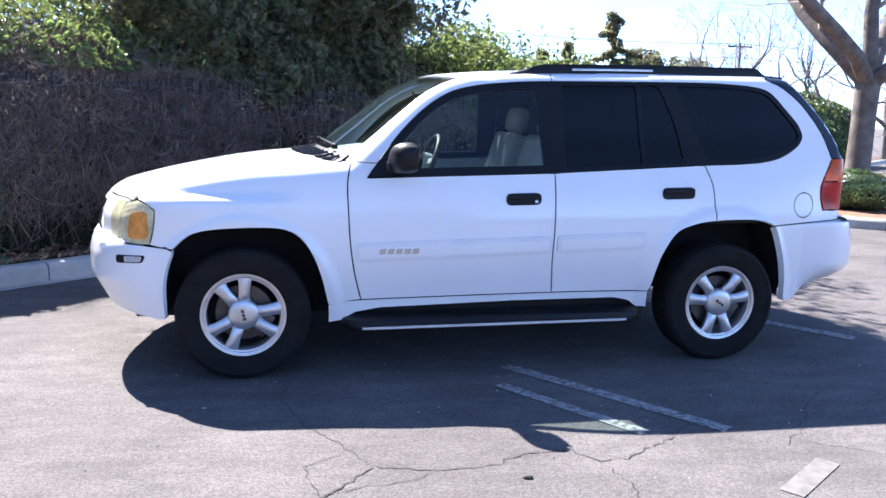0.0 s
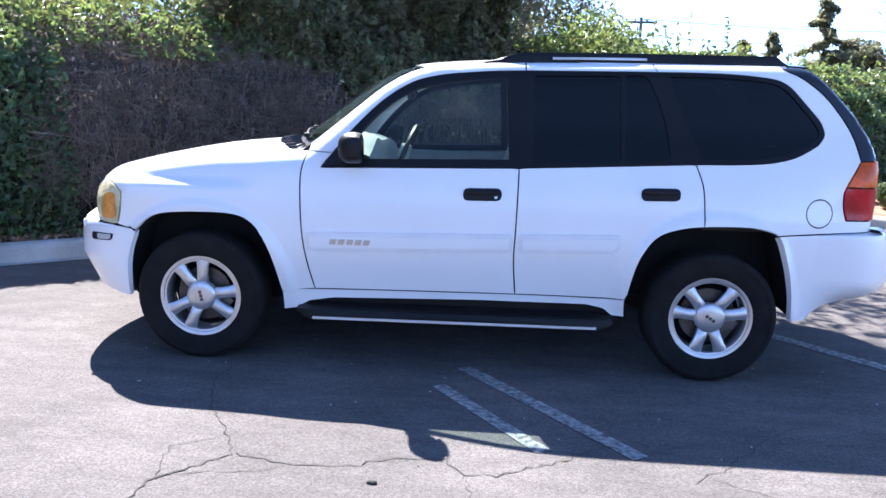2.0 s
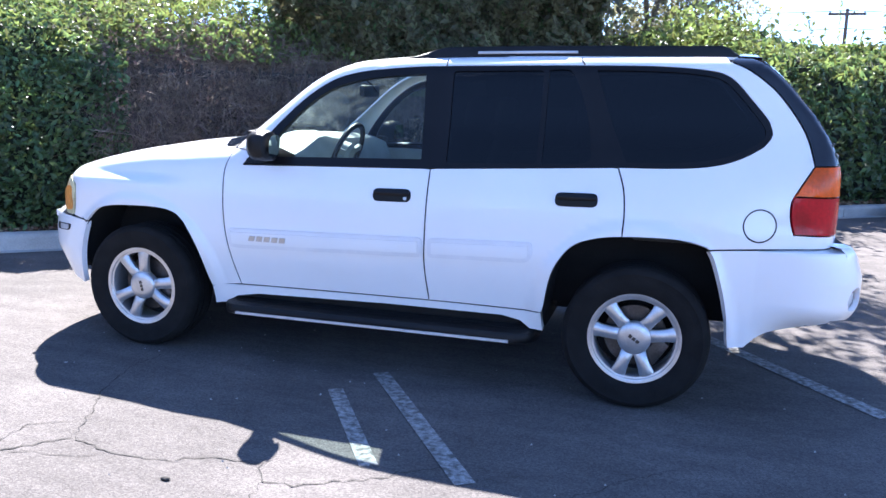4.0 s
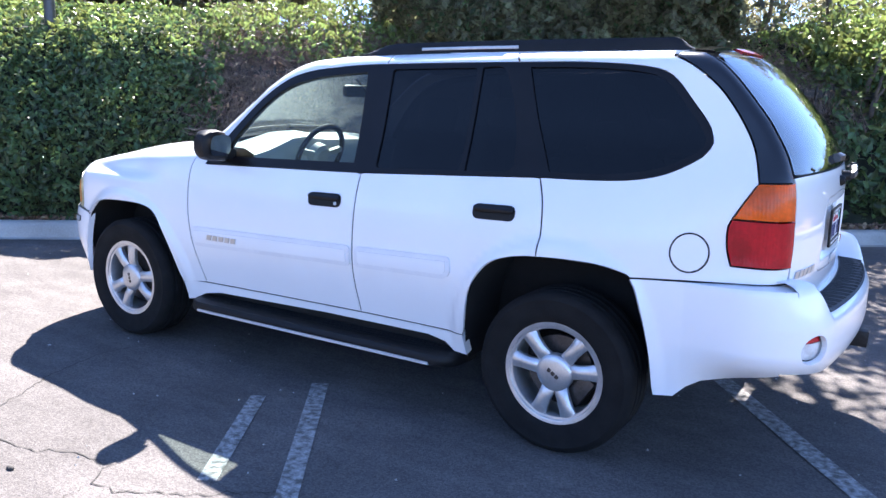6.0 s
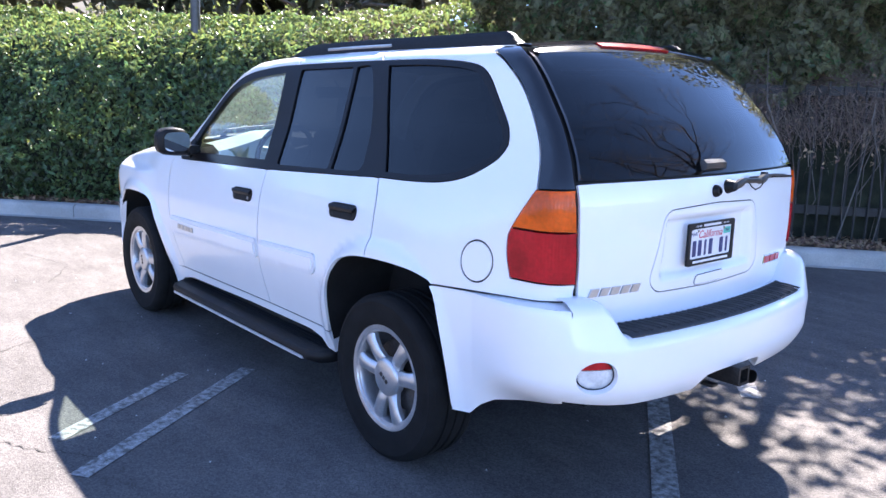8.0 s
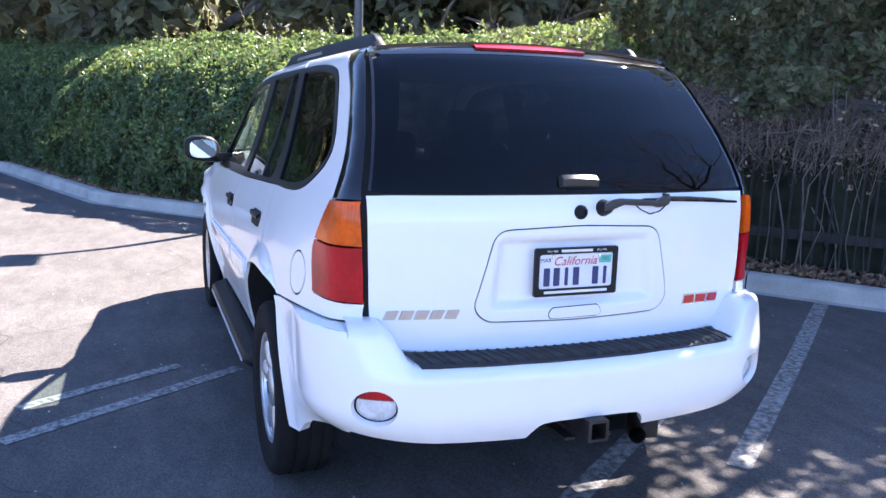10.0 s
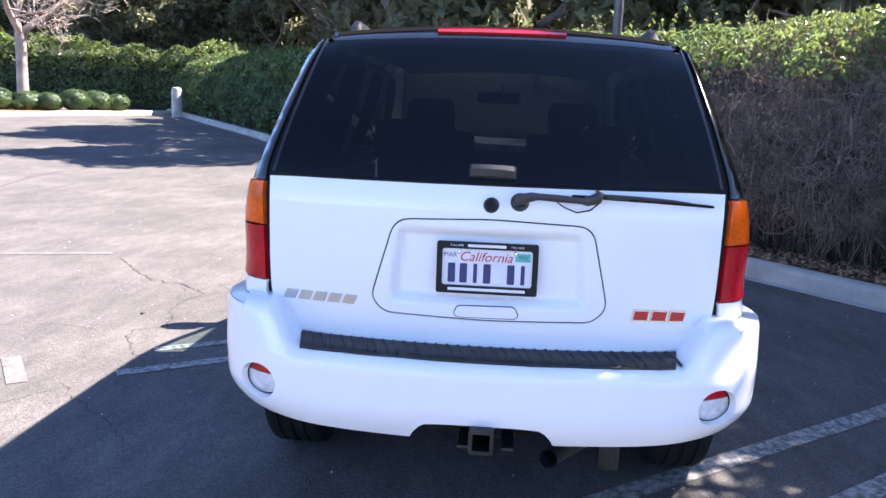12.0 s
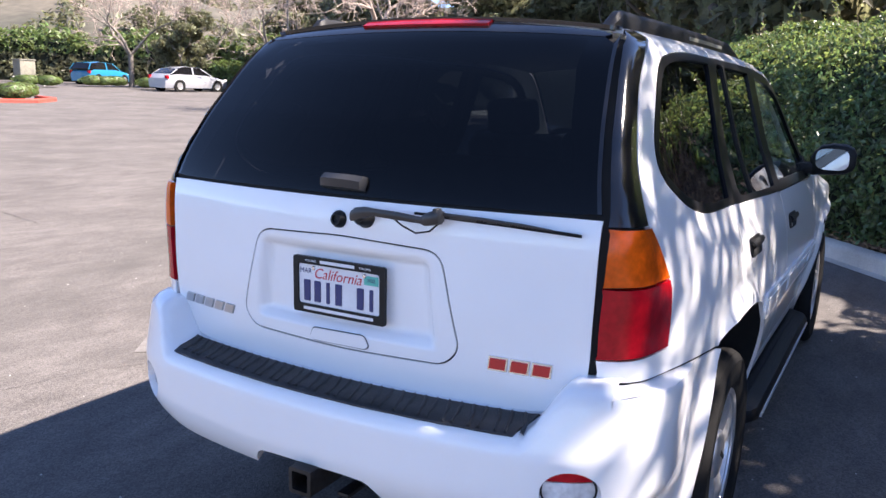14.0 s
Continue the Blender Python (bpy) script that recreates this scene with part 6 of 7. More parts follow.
# door mirrors
for sd in (-1, 1):
    rings = []
    for k, (y, sx, szz, zc, xc) in enumerate(((0.885, 0.040, 0.045, 1.205, -0.590), (0.905, 0.062, 0.066, 1.222, -0.580), (0.94, 0.080, 0.080, 1.240, -0.560), (1.00, 0.086, 0.084, 1.248, -0.550), (1.06, 0.078, 0.078, 1.250, -0.545), (1.095, 0.055, 0.060, 1.250, -0.535), (1.108, 0.025, 0.030, 1.250, -0.525))):
        ring = []
        for a in np.linspace(0, 2 * math.pi, 24, endpoint=False):
            c, s = math.cos(a), math.sin(a)
            ex = 2.5
            dx = math.copysign(abs(c) ** (2 / ex), c) * sx
            dz = math.copysign(abs(s) ** (2 / ex), s) * szz
            if dx > 0.5 * sx:
                dx = 0.5 * sx + (dx - 0.5 * sx) * 0.3
            ring.append((xc + dx, sd * y, zc + dz))
        rings.append(ring)
    mir = part("door_mirror", loft(rings), M_PLASTIC, car, "black plastic door mirror")
    o = [(sd * (0.998 + 0.080 * math.copysign(abs(math.cos(a)) ** 0.6, math.cos(a))), 1.249 + 0.056 * math.copysign(abs(math.sin(a)) ** 0.6, math.sin(a))) for a in np.linspace(0, 2 * math.pi, 32, endpoint=False)]
    bm = bmesh.new()
    bm.faces.new([bm.verts.new((-0.4885 + 0.12 * (abs(y) - 0.99) + 0.08 * (z - 1.249), y, z)) for y, z in o])
    part("mirror_glass", bm, M_MIRROR, mir, "mirror glass", smooth=False)
    sail = fillet([(-0.745, 1.135), (-0.600, 1.140), (-0.585, 1.235), (-0.64, 1.255)], 0.03)
    panel("mirror_base", body_f, "side", dense(sail), M_PLASTIC, mir, sd, off=0.012, rim=0.012, gap=0, label="black mirror base")
    bm = box(bmesh.new(), -0.645, -0.545, min(sd * 0.83, sd * 0.92), max(sd * 0.83, sd * 0.92), 1.165, 1.222, 0.015)
    part("mirror_arm", bm, M_PLASTIC, mir)
# rear wiper, lock, gate button, handle scoop
def ring_on_gate(name, y, z, prof, material, parent, label=""):
    p, n = on_gate(y, z)
    bm = lathe(prof, 28)
    rot = Vector((0, 1, 0)).rotation_difference(n).to_matrix()
    for v in bm.verts:
        v.co = rot @ v.co + p
    return part(name, bm, material, parent, label)


ring_on_gate("gate_lock", 0.010, 1.222, [(0.0005, 0.012), (0.010, 0.013), (0.011, 0.020), (0.016, 0.020), (0.020, 0.014), (0.024, 0.006), (0.025, -0.004)], M_PLASTIC, gate, "round black tailgate lock")
piv = ring_on_gate("wiper_pivot", 0.098, 1.236, [(0.0005, 0.042), (0.016, 0.040), (0.022, 0.030), (0.025, 0.012), (0.029, 0.004), (0.029, -0.004)], M_PLASTIC, gate, "black wiper pivot boss")
wiper = new("rear_wiper")
wiper.parent = car


def bar_on_gate(name, pts, material, parent, w, h):
    rings = []
    for (y, z, d, k) in pts:
        p, n = on_gate(y, z, d)
        up = Vector((0, 0, 1))
        rings.append([tuple(p + up * w * k + n * -h * k), tuple(p + up * w * k + n * h * k * 0.6), tuple(p + up * w * k * 0.4 + n * h * k), tuple(p - up * w * k * 0.4 + n * h * k), tuple(p - up * w * k + n * h * k * 0.6), tuple(p - up * w * k + n * -h * k)])
    return part(name, loft(rings), material, parent)


bar_on_gate("wiper_arm", [(0.080, 1.236, 0.044, 1.0), (0.100, 1.243, 0.052, 1.3), (0.128, 1.250, 0.052, 1.1), (0.150, 1.252, 0.050, 0.8), (0.22, 1.250, 0.046, 0.85), (0.28, 1.247, 0.042, 0.7), (0.30, 1.247, 0.040, 0.7)], M_WIPER, wiper, 0.013, 0.009)
bar_on_gate("wiper_joint", [(0.285, 1.246, 0.036, 0.6), (0.300, 1.248, 0.040, 1.1), (0.320, 1.254, 0.042, 1.25), (0.338, 1.257, 0.040, 1.2), (0.345, 1.262, 0.036, 0.9)], M_WIPER, wiper, 0.014, 0.011)
part("blade_clip", box(bmesh.new(), *[c + o for c, o in zip((*[on_gate(0.335, 1.272, 0.044)[0].x] * 2, 0.322, 0.322, 1.258, 1.258), (-0.016, 0.012, -0.007, 0.007, -0.012, 0.014))], 0.002, 1), M_WIPER, wiper)
bow = bar_on_gate("wiper_bow", [(0.33, 1.266, 0.034, 0.9), (0.45, 1.2635, 0.030, 1.0), (0.56, 1.259, 0.026, 0.9), (0.625, 1.2545, 0.020, 0.5)], M_WIPER, wiper, 0.0045, 0.004)
for y0, y1 in ((0.36, 0.43), (0.46, 0.52)):
    bar_on_gate("bridge", [(y0, 1.259, 0.024, 1.0), ((y0 + y1) / 2, 1.2605, 0.030, 1.0), (y1, 1.257, 0.024, 1.0)], M_WIPER, bow, 0.0035, 0.004)
bar_on_gate("wiper_blade", [(0.255, 1.262, 0.016, 0.7), (0.35, 1.260, 0.016, 1.0), (0.52, 1.256, 0.016, 1.0), (0.66, 1.2495, 0.015, 0.9), (0.695, 1.2475, 0.014, 0.8)], M_RUBBER, wiper, 0.005, 0.006)
hose = [on_gate(y, z, d)[0] for y, z, d in ((0.20, 1.246, 0.036), (0.23, 1.228, 0.03), (0.27, 1.214, 0.028), (0.31, 1.222, 0.03), (0.335, 1.243, 0.036))]
link_mesh("washer_hose", tubes_mesh("washer_hose", [(hose, [0.0025] * 5)], 6), M_RUBBER, wiper)
rings = []
for y, k in ((-0.066, 0.25), (-0.060, 0.75), (-0.045, 1.0), (0.0, 1.08), (0.048, 1.0), (0.074, 0.75), (0.082, 0.25)):
    p, n = on_gate(y, 1.302, -0.004)
    q, m_ = on_gate(y, 1.338, 0.0)
    c, up = p.lerp(q, 0.5), (q - p)
    rings.append([tuple(p), tuple(p + n * 0.030 * k), tuple(c + n * 0.040 * k), tuple(q + n * 0.022 * k), tuple(q + n * 0.002)])
part("glass_handle", loft(rings), M_WIPER, car, "black rear glass pull")

# badges: plain chrome and enamel shapes in place of the makers' marks
def block_on_gate(name, y, z, w, h, skew, material, parent, d=0.006, edge=0.0):
    bm = bmesh.new()
    q = [(-w / 2 - skew, -h / 2), (w / 2 - skew, -h / 2), (w / 2 + skew, h / 2), (-w / 2 + skew, h / 2)]
    a = [bm.verts.new(on_gate(y + i, z + j, 0.0)[0]) for i, j in q]
    b = [bm.verts.new(on_gate(y + i * 0.94, z + j * 0.94, d)[0]) for i, j in q]
    bm.faces.new(b)
    for i in range(4):
        bm.faces.new((a[i], a[(i + 1) % 4], b[(i + 1) % 4], b[i]))
    return part(name, bm, material, parent, smooth=False)


badge = new("model_badge")
badge.parent = car
badge["label"] = "chrome model lettering as plain blocks"
for k in range(5):
    y = -0.632 + k * 0.050
    block_on_gate("badge_block", y, 0.886, 0.040, 0.030, 0.006, M_BADGE, badge)
badge = new("maker_badge")
badge.parent = car
badge["label"] = "red maker's badge with chrome edge, as plain blocks"
for k in range(3):
    y = 0.502 + k * 0.058
    block_on_gate("badge_edge", y, 0.895, 0.054, 0.040, 0.002, M_CHROME, badge, 0.005)
    block_on_gate("badge_block", y, 0.895, 0.045, 0.030, 0.002, M_BADGERED, badge, 0.008)
for sd in (-1, 1):
    badge = new("door_badge")
    badge.parent = car
    badge["label"] = "chrome door lettering as plain blocks"
    for k in range(5):
        x = -0.672 + k * 0.047
        o = [(x - 0.021, 0.710), (x + 0.013, 0.710), (x + 0.021, 0.738), (x - 0.013, 0.738)]
        o = o if sd < 0 else [(-0.578 * 2 - a, b) for a, b in o][::-1]
        panel("badge_block", body_f, "side", o, M_BADGE, badge, sd, gap=0, off=0.020, rim=0.006)

# licence plate and frame
plate = thing("licence_plate", "white state licence plate in a black dealer frame", "licence plate")
pc, pn = on_gate(0.008, 1.020, -0.012)
pn = Vector((pn.x, 0, pn.z)).normalized()
base = Matrix.Translation(pc) @ Matrix(((0, pn.z * 0 + 0, pn.x, 0), (1, 0, 0, 0), (0, 1, 0, 0), (0, 0, 0, 1)))
plate.matrix_basis = CAR_AT @ base
# local axes: x across, y up, z out
part("plate", box(bmesh.new(), -0.152, 0.152, -0.076, 0.076, 0.0, 0.003, 0.001, 1), M_PLATE, plate, "white embossed plate")
bm = bmesh.new()
ring0 = fillet([(-0.160, -0.083), (0.160, -0.083), (0.160, 0.083), (-0.160, 0.083)], 0.008, 3)
ring1 = fillet([(-0.142, -0.057), (0.142, -0.057), (0.142, 0.061), (-0.142, 0.061)], 0.010, 3)
lv = [[bm.verts.new((x, y, z)) for x, y in r] for r, z in ((ring0, -0.002), (ring0, 0.008), (ring1, 0.008), (ring1, 0.003))]
n_ = len(ring0)
for a, b in zip(lv, lv[1:]):
    for i in range(n_):
        bm.faces.new((a[i], a[(i + 1) % n_], b[(i + 1) % n_], b[i]))
part("plate_frame", bm, M_PLASTIC, plate, "black plastic dealer frame")
for k, wd in enumerate((0.023, 0.023, 0.012, 0.023, 0.0, 0.023, 0.012)):
    if wd:
        x = -0.112 + k * 0.0375
        part("plate_bar", box(bmesh.new(), x - wd / 2, x + wd / 2, -0.048, 0.014, 0.0028, 0.0052, 0.002, 1), M_NAVY, plate)
for x0, x1, y0, y1 in ((-0.062, 0.058, 0.0675, 0.0765), (-0.122, 0.122, -0.0735, -0.0645)):
    part("frame_bar", box(bmesh.new(), x0, x1, y0, y1, 0.0078, 0.0088), M_PLATE, plate)
part("year_sticker", box(bmesh.new(), 0.088, 0.136, 0.026, 0.052, 0.0028, 0.0042), M_STICKER, plate, "teal year sticker")
for x in (-0.089, 0.089):
    b = lathe([(0.0005, 0.006), (0.005, 0.0055), (0.007, 0.003)], 12)
    bmesh.ops.rotate(b, verts=b.verts, cent=(0, 0, 0), matrix=Matrix.Rotation(math.pi / 2, 3, "X"))
    bmesh.ops.translate(b, verts=b.verts, vec=(x, 0.050, 0.0))
    part("screw", b, M_CHROME, plate)


def lettering(name, body, size, x, y, z, material, parent, shear=0.0):
    cu = bpy.data.curves.new(name, "FONT")
    cu.body, cu.size, cu.align_x, cu.align_y, cu.extrude, cu.shear = body, size, "CENTER", "CENTER", 0.0004, shear
    cu.materials.append(material)
    ob = new(name, cu)
    ob.parent = parent
    ob.matrix_basis = pose(x, y, z)
    return ob


lettering("state_lettering", "California", 0.043, -0.005, 0.035, 0.0035, M_PLATERED, plate, 0.3)
for x in (-0.096, 0.094):
    lettering("frame_lettering", "TOLL FREE", 0.0085, x, 0.0715, 0.0085, M_PLATE, plate)
lettering("month_lettering", "MAR", 0.021, -0.117, 0.040, 0.0035, M_NAVY, plate)
lettering("year_lettering", "2022", 0.014, 0.112, 0.040, 0.0045, M_NAVY, plate)

# hitch, tailpipe, hanging flap
hitch = new("tow_hitch")
hitch.parent = car
hitch["label"] = "dark steel tow hitch receiver"
bm = bmesh.new()
for o, i, x0, x1 in ((0.038, 0.027, 2.30, 2.585),):
    a = fillet([(-o, -o), (o, -o), (o, o), (-o, o)], 0.008, 2)
    b = fillet([(-i, -i), (i, -i), (i, i), (-i, i)], 0.004, 2)
    lv = [[bm.verts.new((x, 0.002 + y, 0.505 + z)) for y, z in r] for r, x in ((a, x0), (a, x1), (b, x1), (b, x0))]
    for p_, q_ in zip(lv, lv[1:]):
        for j in range(len(a)):
            bm.faces.new((p_[j], p_[(j + 1) % len(a)], q_[(j + 1) % len(a)], q_[j]))
part("receiver_tube", bm, M_STEEL, hitch)
part("cross_tube", box(bmesh.new(), 2.30, 2.37, -0.42, 0.42, 0.47, 0.54, 0.01), M_STEEL, hitch)
for y in (-0.055, 0.085):
    part("chain_loop", box(bmesh.new(), 2.36, 2.50, y - 0.02, y + 0.02, 0.445, 0.457, 0.004), M_STEEL, hitch)
part("wiring_plug", box(bmesh.new(), 2.40, 2.47, -0.16, -0.06, 0.53, 0.565, 0.01), M_DISC, hitch, "grey trailer socket")
pts = [(1.6, 0.45, 0.44), (2.1, 0.42, 0.42), (2.30, 0.34, 0.42), (2.44, 0.24, 0.425), (2.50, 0.215, 0.43)]
link_mesh("tailpipe", tubes_mesh("tailpipe", [(pts, [0.03] * 5)], 14), M_DISC, car, "dull steel tailpipe")
part("hanger_bracket", box(bmesh.new(), 2.26, 2.275, 0.40, 0.47, 0.30, 0.50, 0.004), M_STEEL, car)
part("muffler", box(bmesh.new(), 1.80, 2.28, 0.30, 0.62, 0.40, 0.52, 0.05, 3), M_DISC, car)
# front end
fz = np.linspace(0.765, 1.0, 9)
o = [(NOSE_Y - 0.003, z) for z in fz] + [(y, 1.0) for y in np.linspace(0.66, -0.66, 15)] + [(-NOSE_Y + 0.003, z) for z in fz[::-1]] + [(y, 0.765) for y in np.linspace(-0.66, 0.66, 15)]
gr = fillet([(-0.40, 0.785), (0.40, 0.785), (0.44, 0.965), (-0.44, 0.965)], 0.05)
hls = [fillet([(s * 0.615, 0.78), (s * 0.714, 0.775), (s * 0.714, 0.992), (s * 0.60, 0.985)], 0.012) for s in (-1, 1)]
nose = panel("nose_panel", body_f, "front", dense(o), M_PAINT, car, holes=[dense(gr), *[dense(h) for h in hls]], gap=0.001)
for h in hls:
    panel("head_lamp", body_f, "front", dense(h), M_YELLOWED, car, off=0.003, rim=0.03, gap=0.001, label="clouded yellowed head lamp lens")
panel("grille", body_f, "front", dense(gr), M_PLASTIC, car, off=-0.02, rim=0.01, gap=0, label="dark grille in a bright surround")
panel("grille_edge", body_f, "front", dense(gr), M_CHROME, car, holes=[dense(shrink(gr, 0.03))], off=0.006, rim=0.02, gap=0)
fb = [(0.62, z) for z in np.linspace(0.40, 0.768, 8)] + [(y, 0.775) for y in np.linspace(0.55, -0.55, 12)] + [(-0.62, z) for z in np.linspace(0.768, 0.40, 8)] + [(y, 0.39) for y in np.linspace(-0.55, 0.55, 12)]
panel("front_bumper", fbump_f, "front", dense(fb), M_PAINT, car, gap=0, rim=0.03)
ys = np.linspace(-0.80, 0.80, 33)
led = [(float(a), float(b)) for a, b in zip(solve(fbump_f, 0, ys, np.full(33, 0.766), -1.0, -2.9), ys)]
panel("bumper_top", fbump_f, "top", led + [(-1.93, 0.80), (-2.0, 0.6), (-2.1, 0.3), (-2.12, 0.0), (-2.1, -0.3), (-2.0, -0.6), (-1.93, -0.80)], M_PAINT, car, gap=0, rim=0)
part("bumper_ledge", box(bmesh.new(), -2.20, -1.95, -0.70, 0.70, 0.72, 0.764, 0.01), M_PAINT, car)
# windscreen wipers and aerial
for y0 in (-0.50, 0.05):
    pts = []
    for k in range(6):
        yy = y0 + 0.5 * k / 5
        x = -0.93 - 0.13 * (1 - (yy / 0.74) ** 2) + 0.10
        z = float(solve(body_f, 2, np.array([x]), np.array([yy]), 0.3, 2.2)[0])
        pts.append((x, yy, z + 0.018))
    wp = new("windscreen_wiper")
    wp.parent = car
    link_mesh("arm", tubes_mesh("arm", [(pts, [0.008, 0.007, 0.006, 0.006, 0.005, 0.004])], 6), M_PLASTIC, wp)
    part("pivot", box(bmesh.new(), pts[0][0] - 0.022, pts[0][0] + 0.014, y0 - 0.016, y0 + 0.02, pts[0][2] - 0.02, pts[0][2] + 0.008, 0.007), M_PLASTIC, wp)
zr = float(solve(body_f, 2, np.array([-0.03]), np.array([0.30]), 0.3, 2.2)[0])
aer = new("aerial")
aer.parent = car
rings = [[(-0.03 + x + 0.035 * c * k, 0.30 + 0.018 * s * k, zr - 0.004 + h) for c, s in [(math.cos(a), math.sin(a)) for a in np.linspace(0, 2 * math.pi, 14, endpoint=False)]] for x, k, h in ((0, 1.0, 0), (0.004, 0.9, 0.014), (0.012, 0.6, 0.024), (0.016, 0.2, 0.028))]
part("foot", loft(rings), M_PLASTIC, aer)
link_mesh("mast", tubes_mesh("mast", [([(-0.02, 0.30, zr + 0.02), (0.02, 0.30, zr + 0.09)], [0.003, 0.002])], 6), M_PLASTIC, aer)

# ---------------------------------------------------------------- cabin
def cushion(name, cx, cy, cz, sx, sy, sz, tilt, parent, material=M_CLOTH, bevel=0.05):
    bm = box(bmesh.new(), -sx / 2, sx / 2, -sy / 2, sy / 2, -sz / 2, sz / 2, bevel, 3)
    m = pose(cx, cy, cz, 0, tilt, 0)
    bmesh.ops.transform(bm, matrix=m, verts=bm.verts)
    return part(name, bm, material, parent)


for y in (-0.38, 0.38):
    seat = new("front_seat")
    seat.parent = car
    cushion("seat_cushion", 0.02, y, 0.72, 0.52, 0.50, 0.18, -6, seat)
    cushion("seat_back", 0.36, y, 1.03, 0.16, 0.48, 0.66, 18, seat)
    cushion("headrest", 0.48, y, 1.44, 0.11, 0.26, 0.18, 12, seat)
    for o in (-0.05, 0.05):
        link_mesh("post", tubes_mesh("post", [([(0.455, y + o, 1.30), (0.475, y + o, 1.40)], [0.006, 0.006])], 6), M_CHROME, seat)
bench = new("rear_seat")
bench.parent = car
cushion("seat_cushion", 0.92, 0, 0.72, 0.44, 1.06, 0.18, -4, bench)
cushion("seat_back", 1.26, 0, 1.02, 0.15, 1.06, 0.58, 16, bench)
for y in (-0.40, 0.40):
    cushion("headrest", 1.43, y, 1.36, 0.10, 0.26, 0.16, 12, bench)
rings = []
for x, z0, z1, k in ((-0.93, 0.8, 1.235, 0.9), (-0.84, 0.7, 1.262, 0.98), (-0.70, 0.7, 1.280, 1.0), (-0.58, 0.62, 1.278, 1.0), (-0.50, 0.60, 1.245, 1.0), (-0.46, 0.60, 1.16, 1.0), (-0.42, 0.6, 0.95, 1.0)):
    ring = []
    for y in np.linspace(-0.74, 0.74, 15):
        hump = -0.06 * (abs(y) / 0.74) ** 2 + 0.045 * math.exp(-((y + 0.38) / 0.17) ** 2) * smooth01(-0.9, -0.6, x)
        ring.append((x, y * k, z1 + hump))
    rings.append(ring)
bm = loft(rings, closed=False, caps=False)
part("dashboard", bm, M_DASH, car, "pale grey-green dashboard")
sw = new("steering_wheel")
sw.parent = car
bm = bmesh.new()
tor = lathe([(0.185 + 0.016 * math.cos(a), 0.016 * math.sin(a)) for a in np.linspace(0, 2 * math.pi, 11)], 40)
sm = pose(-0.33, -0.385, 1.175, 0, 0, 90) @ pose(0, 0, 0, 22, 0, 0)
bmesh.ops.transform(tor, matrix=sm, verts=tor.verts)
part("wheel_rim", tor, M_PLASTIC, sw)
for a in (0.2, math.pi - 0.2, -math.pi / 2):
    b = box(bmesh.new(), 0.03, 0.18, -0.012, 0.012, -0.018, 0.018, 0.005)
    spin(b, -a)
    bmesh.ops.transform(b, matrix=sm, verts=b.verts)
    part("wheel_spoke", b, M_DASH, sw)
b = lathe([(0.0005, -0.03), (0.05, -0.028), (0.07, -0.01), (0.065, 0.04)], 24)
bmesh.ops.transform(b, matrix=sm, verts=b.verts)
part("wheel_boss", b, M_DASH, sw)
rv = box(bmesh.new(), -0.345, -0.305, -0.165, 0.105, 1.51, 1.585, 0.02)
part("inner_mirror", rv, M_PLASTIC, car, "black inside mirror")
link_mesh("mirror_stem", tubes_mesh("mirror_stem", [([(-0.29, 0, 1.55), (-0.36, 0, 1.62)], [0.008, 0.008])], 6), M_PLASTIC, car)
for sd in (-1, 1):
    bm = box(bmesh.new(), -0.70, 0.92, min(sd * 0.76, sd * 0.79), max(sd * 0.76, sd * 0.79), 0.48, 1.14, 0.02)
    part("door_lining", bm, M_DASH, car)
part("cargo_floor", box(bmesh.new(), 1.40, 2.30, -0.74, 0.74, 0.83, 0.86, 0.01), M_CARPET, car)
part("load_lining", box(bmesh.new(), 2.26, 2.30, -0.66, 0.66, 0.62, 1.22, 0.01), M_CARPET, car)
hl_x = np.linspace(-0.15, 1.85, 12)
rings = [[(x, y, float(body_top(np.array(x), np.array(y))) - 0.045) for y in np.linspace(-0.58, 0.58, 9)] for x in hl_x]
part("headliner", loft(rings, closed=False, caps=False), M_HEADLINER, car)

# ---------------------------------------------------------------- far end of the lot, west
island("kerb_3", [(-19.6, -17.5), (-20.0, -16.6), (-22.0, -15.4), (-24.0, -13.9), (-25.6, -13.8), (-24.8, -15.6), (-22.6, -18.0), (-20.8, -18.9)], "pale concrete kerb round the shrub strip")
kerb("kerb_6", [(-24.0, -13.9), (-25.4, -13.55), (-26.8, -13.2)], "grey concrete kerb joining the shrub strip to the hedge bed")
kerb("kerb_4", [(-20.7, -18.95), (-19.5, -17.55), (-19.9, -16.5)], "red painted kerb end", M_REDKERB, w=0.2, h=0.16)
for k, (x, y) in enumerate(((-21.0, -17.75), (-21.8, -17.3), (-22.35, -16.65), (-22.65, -15.95), (-23.15, -15.3), (-23.9, -14.9), (-24.65, -14.5))):
    shrub("small round clipped shrub in the kerbed strip", x, y, 0.46 + 0.12 * (k % 3) * 0.5, 0.60 + 0.06 * ((k * 5) % 3), 110 + k, n=3600, size=0.06, material=M_LEAF, group="row of clipped shrubs")
bare_tree("pale bare tree behind a row of clipped shrubs", -23.8, -17.6, 8.0, 121, trunk=0.20, first=2.9, depth=6, spread=0.8, fine=0.011, trunk_mat=M_TWIG)


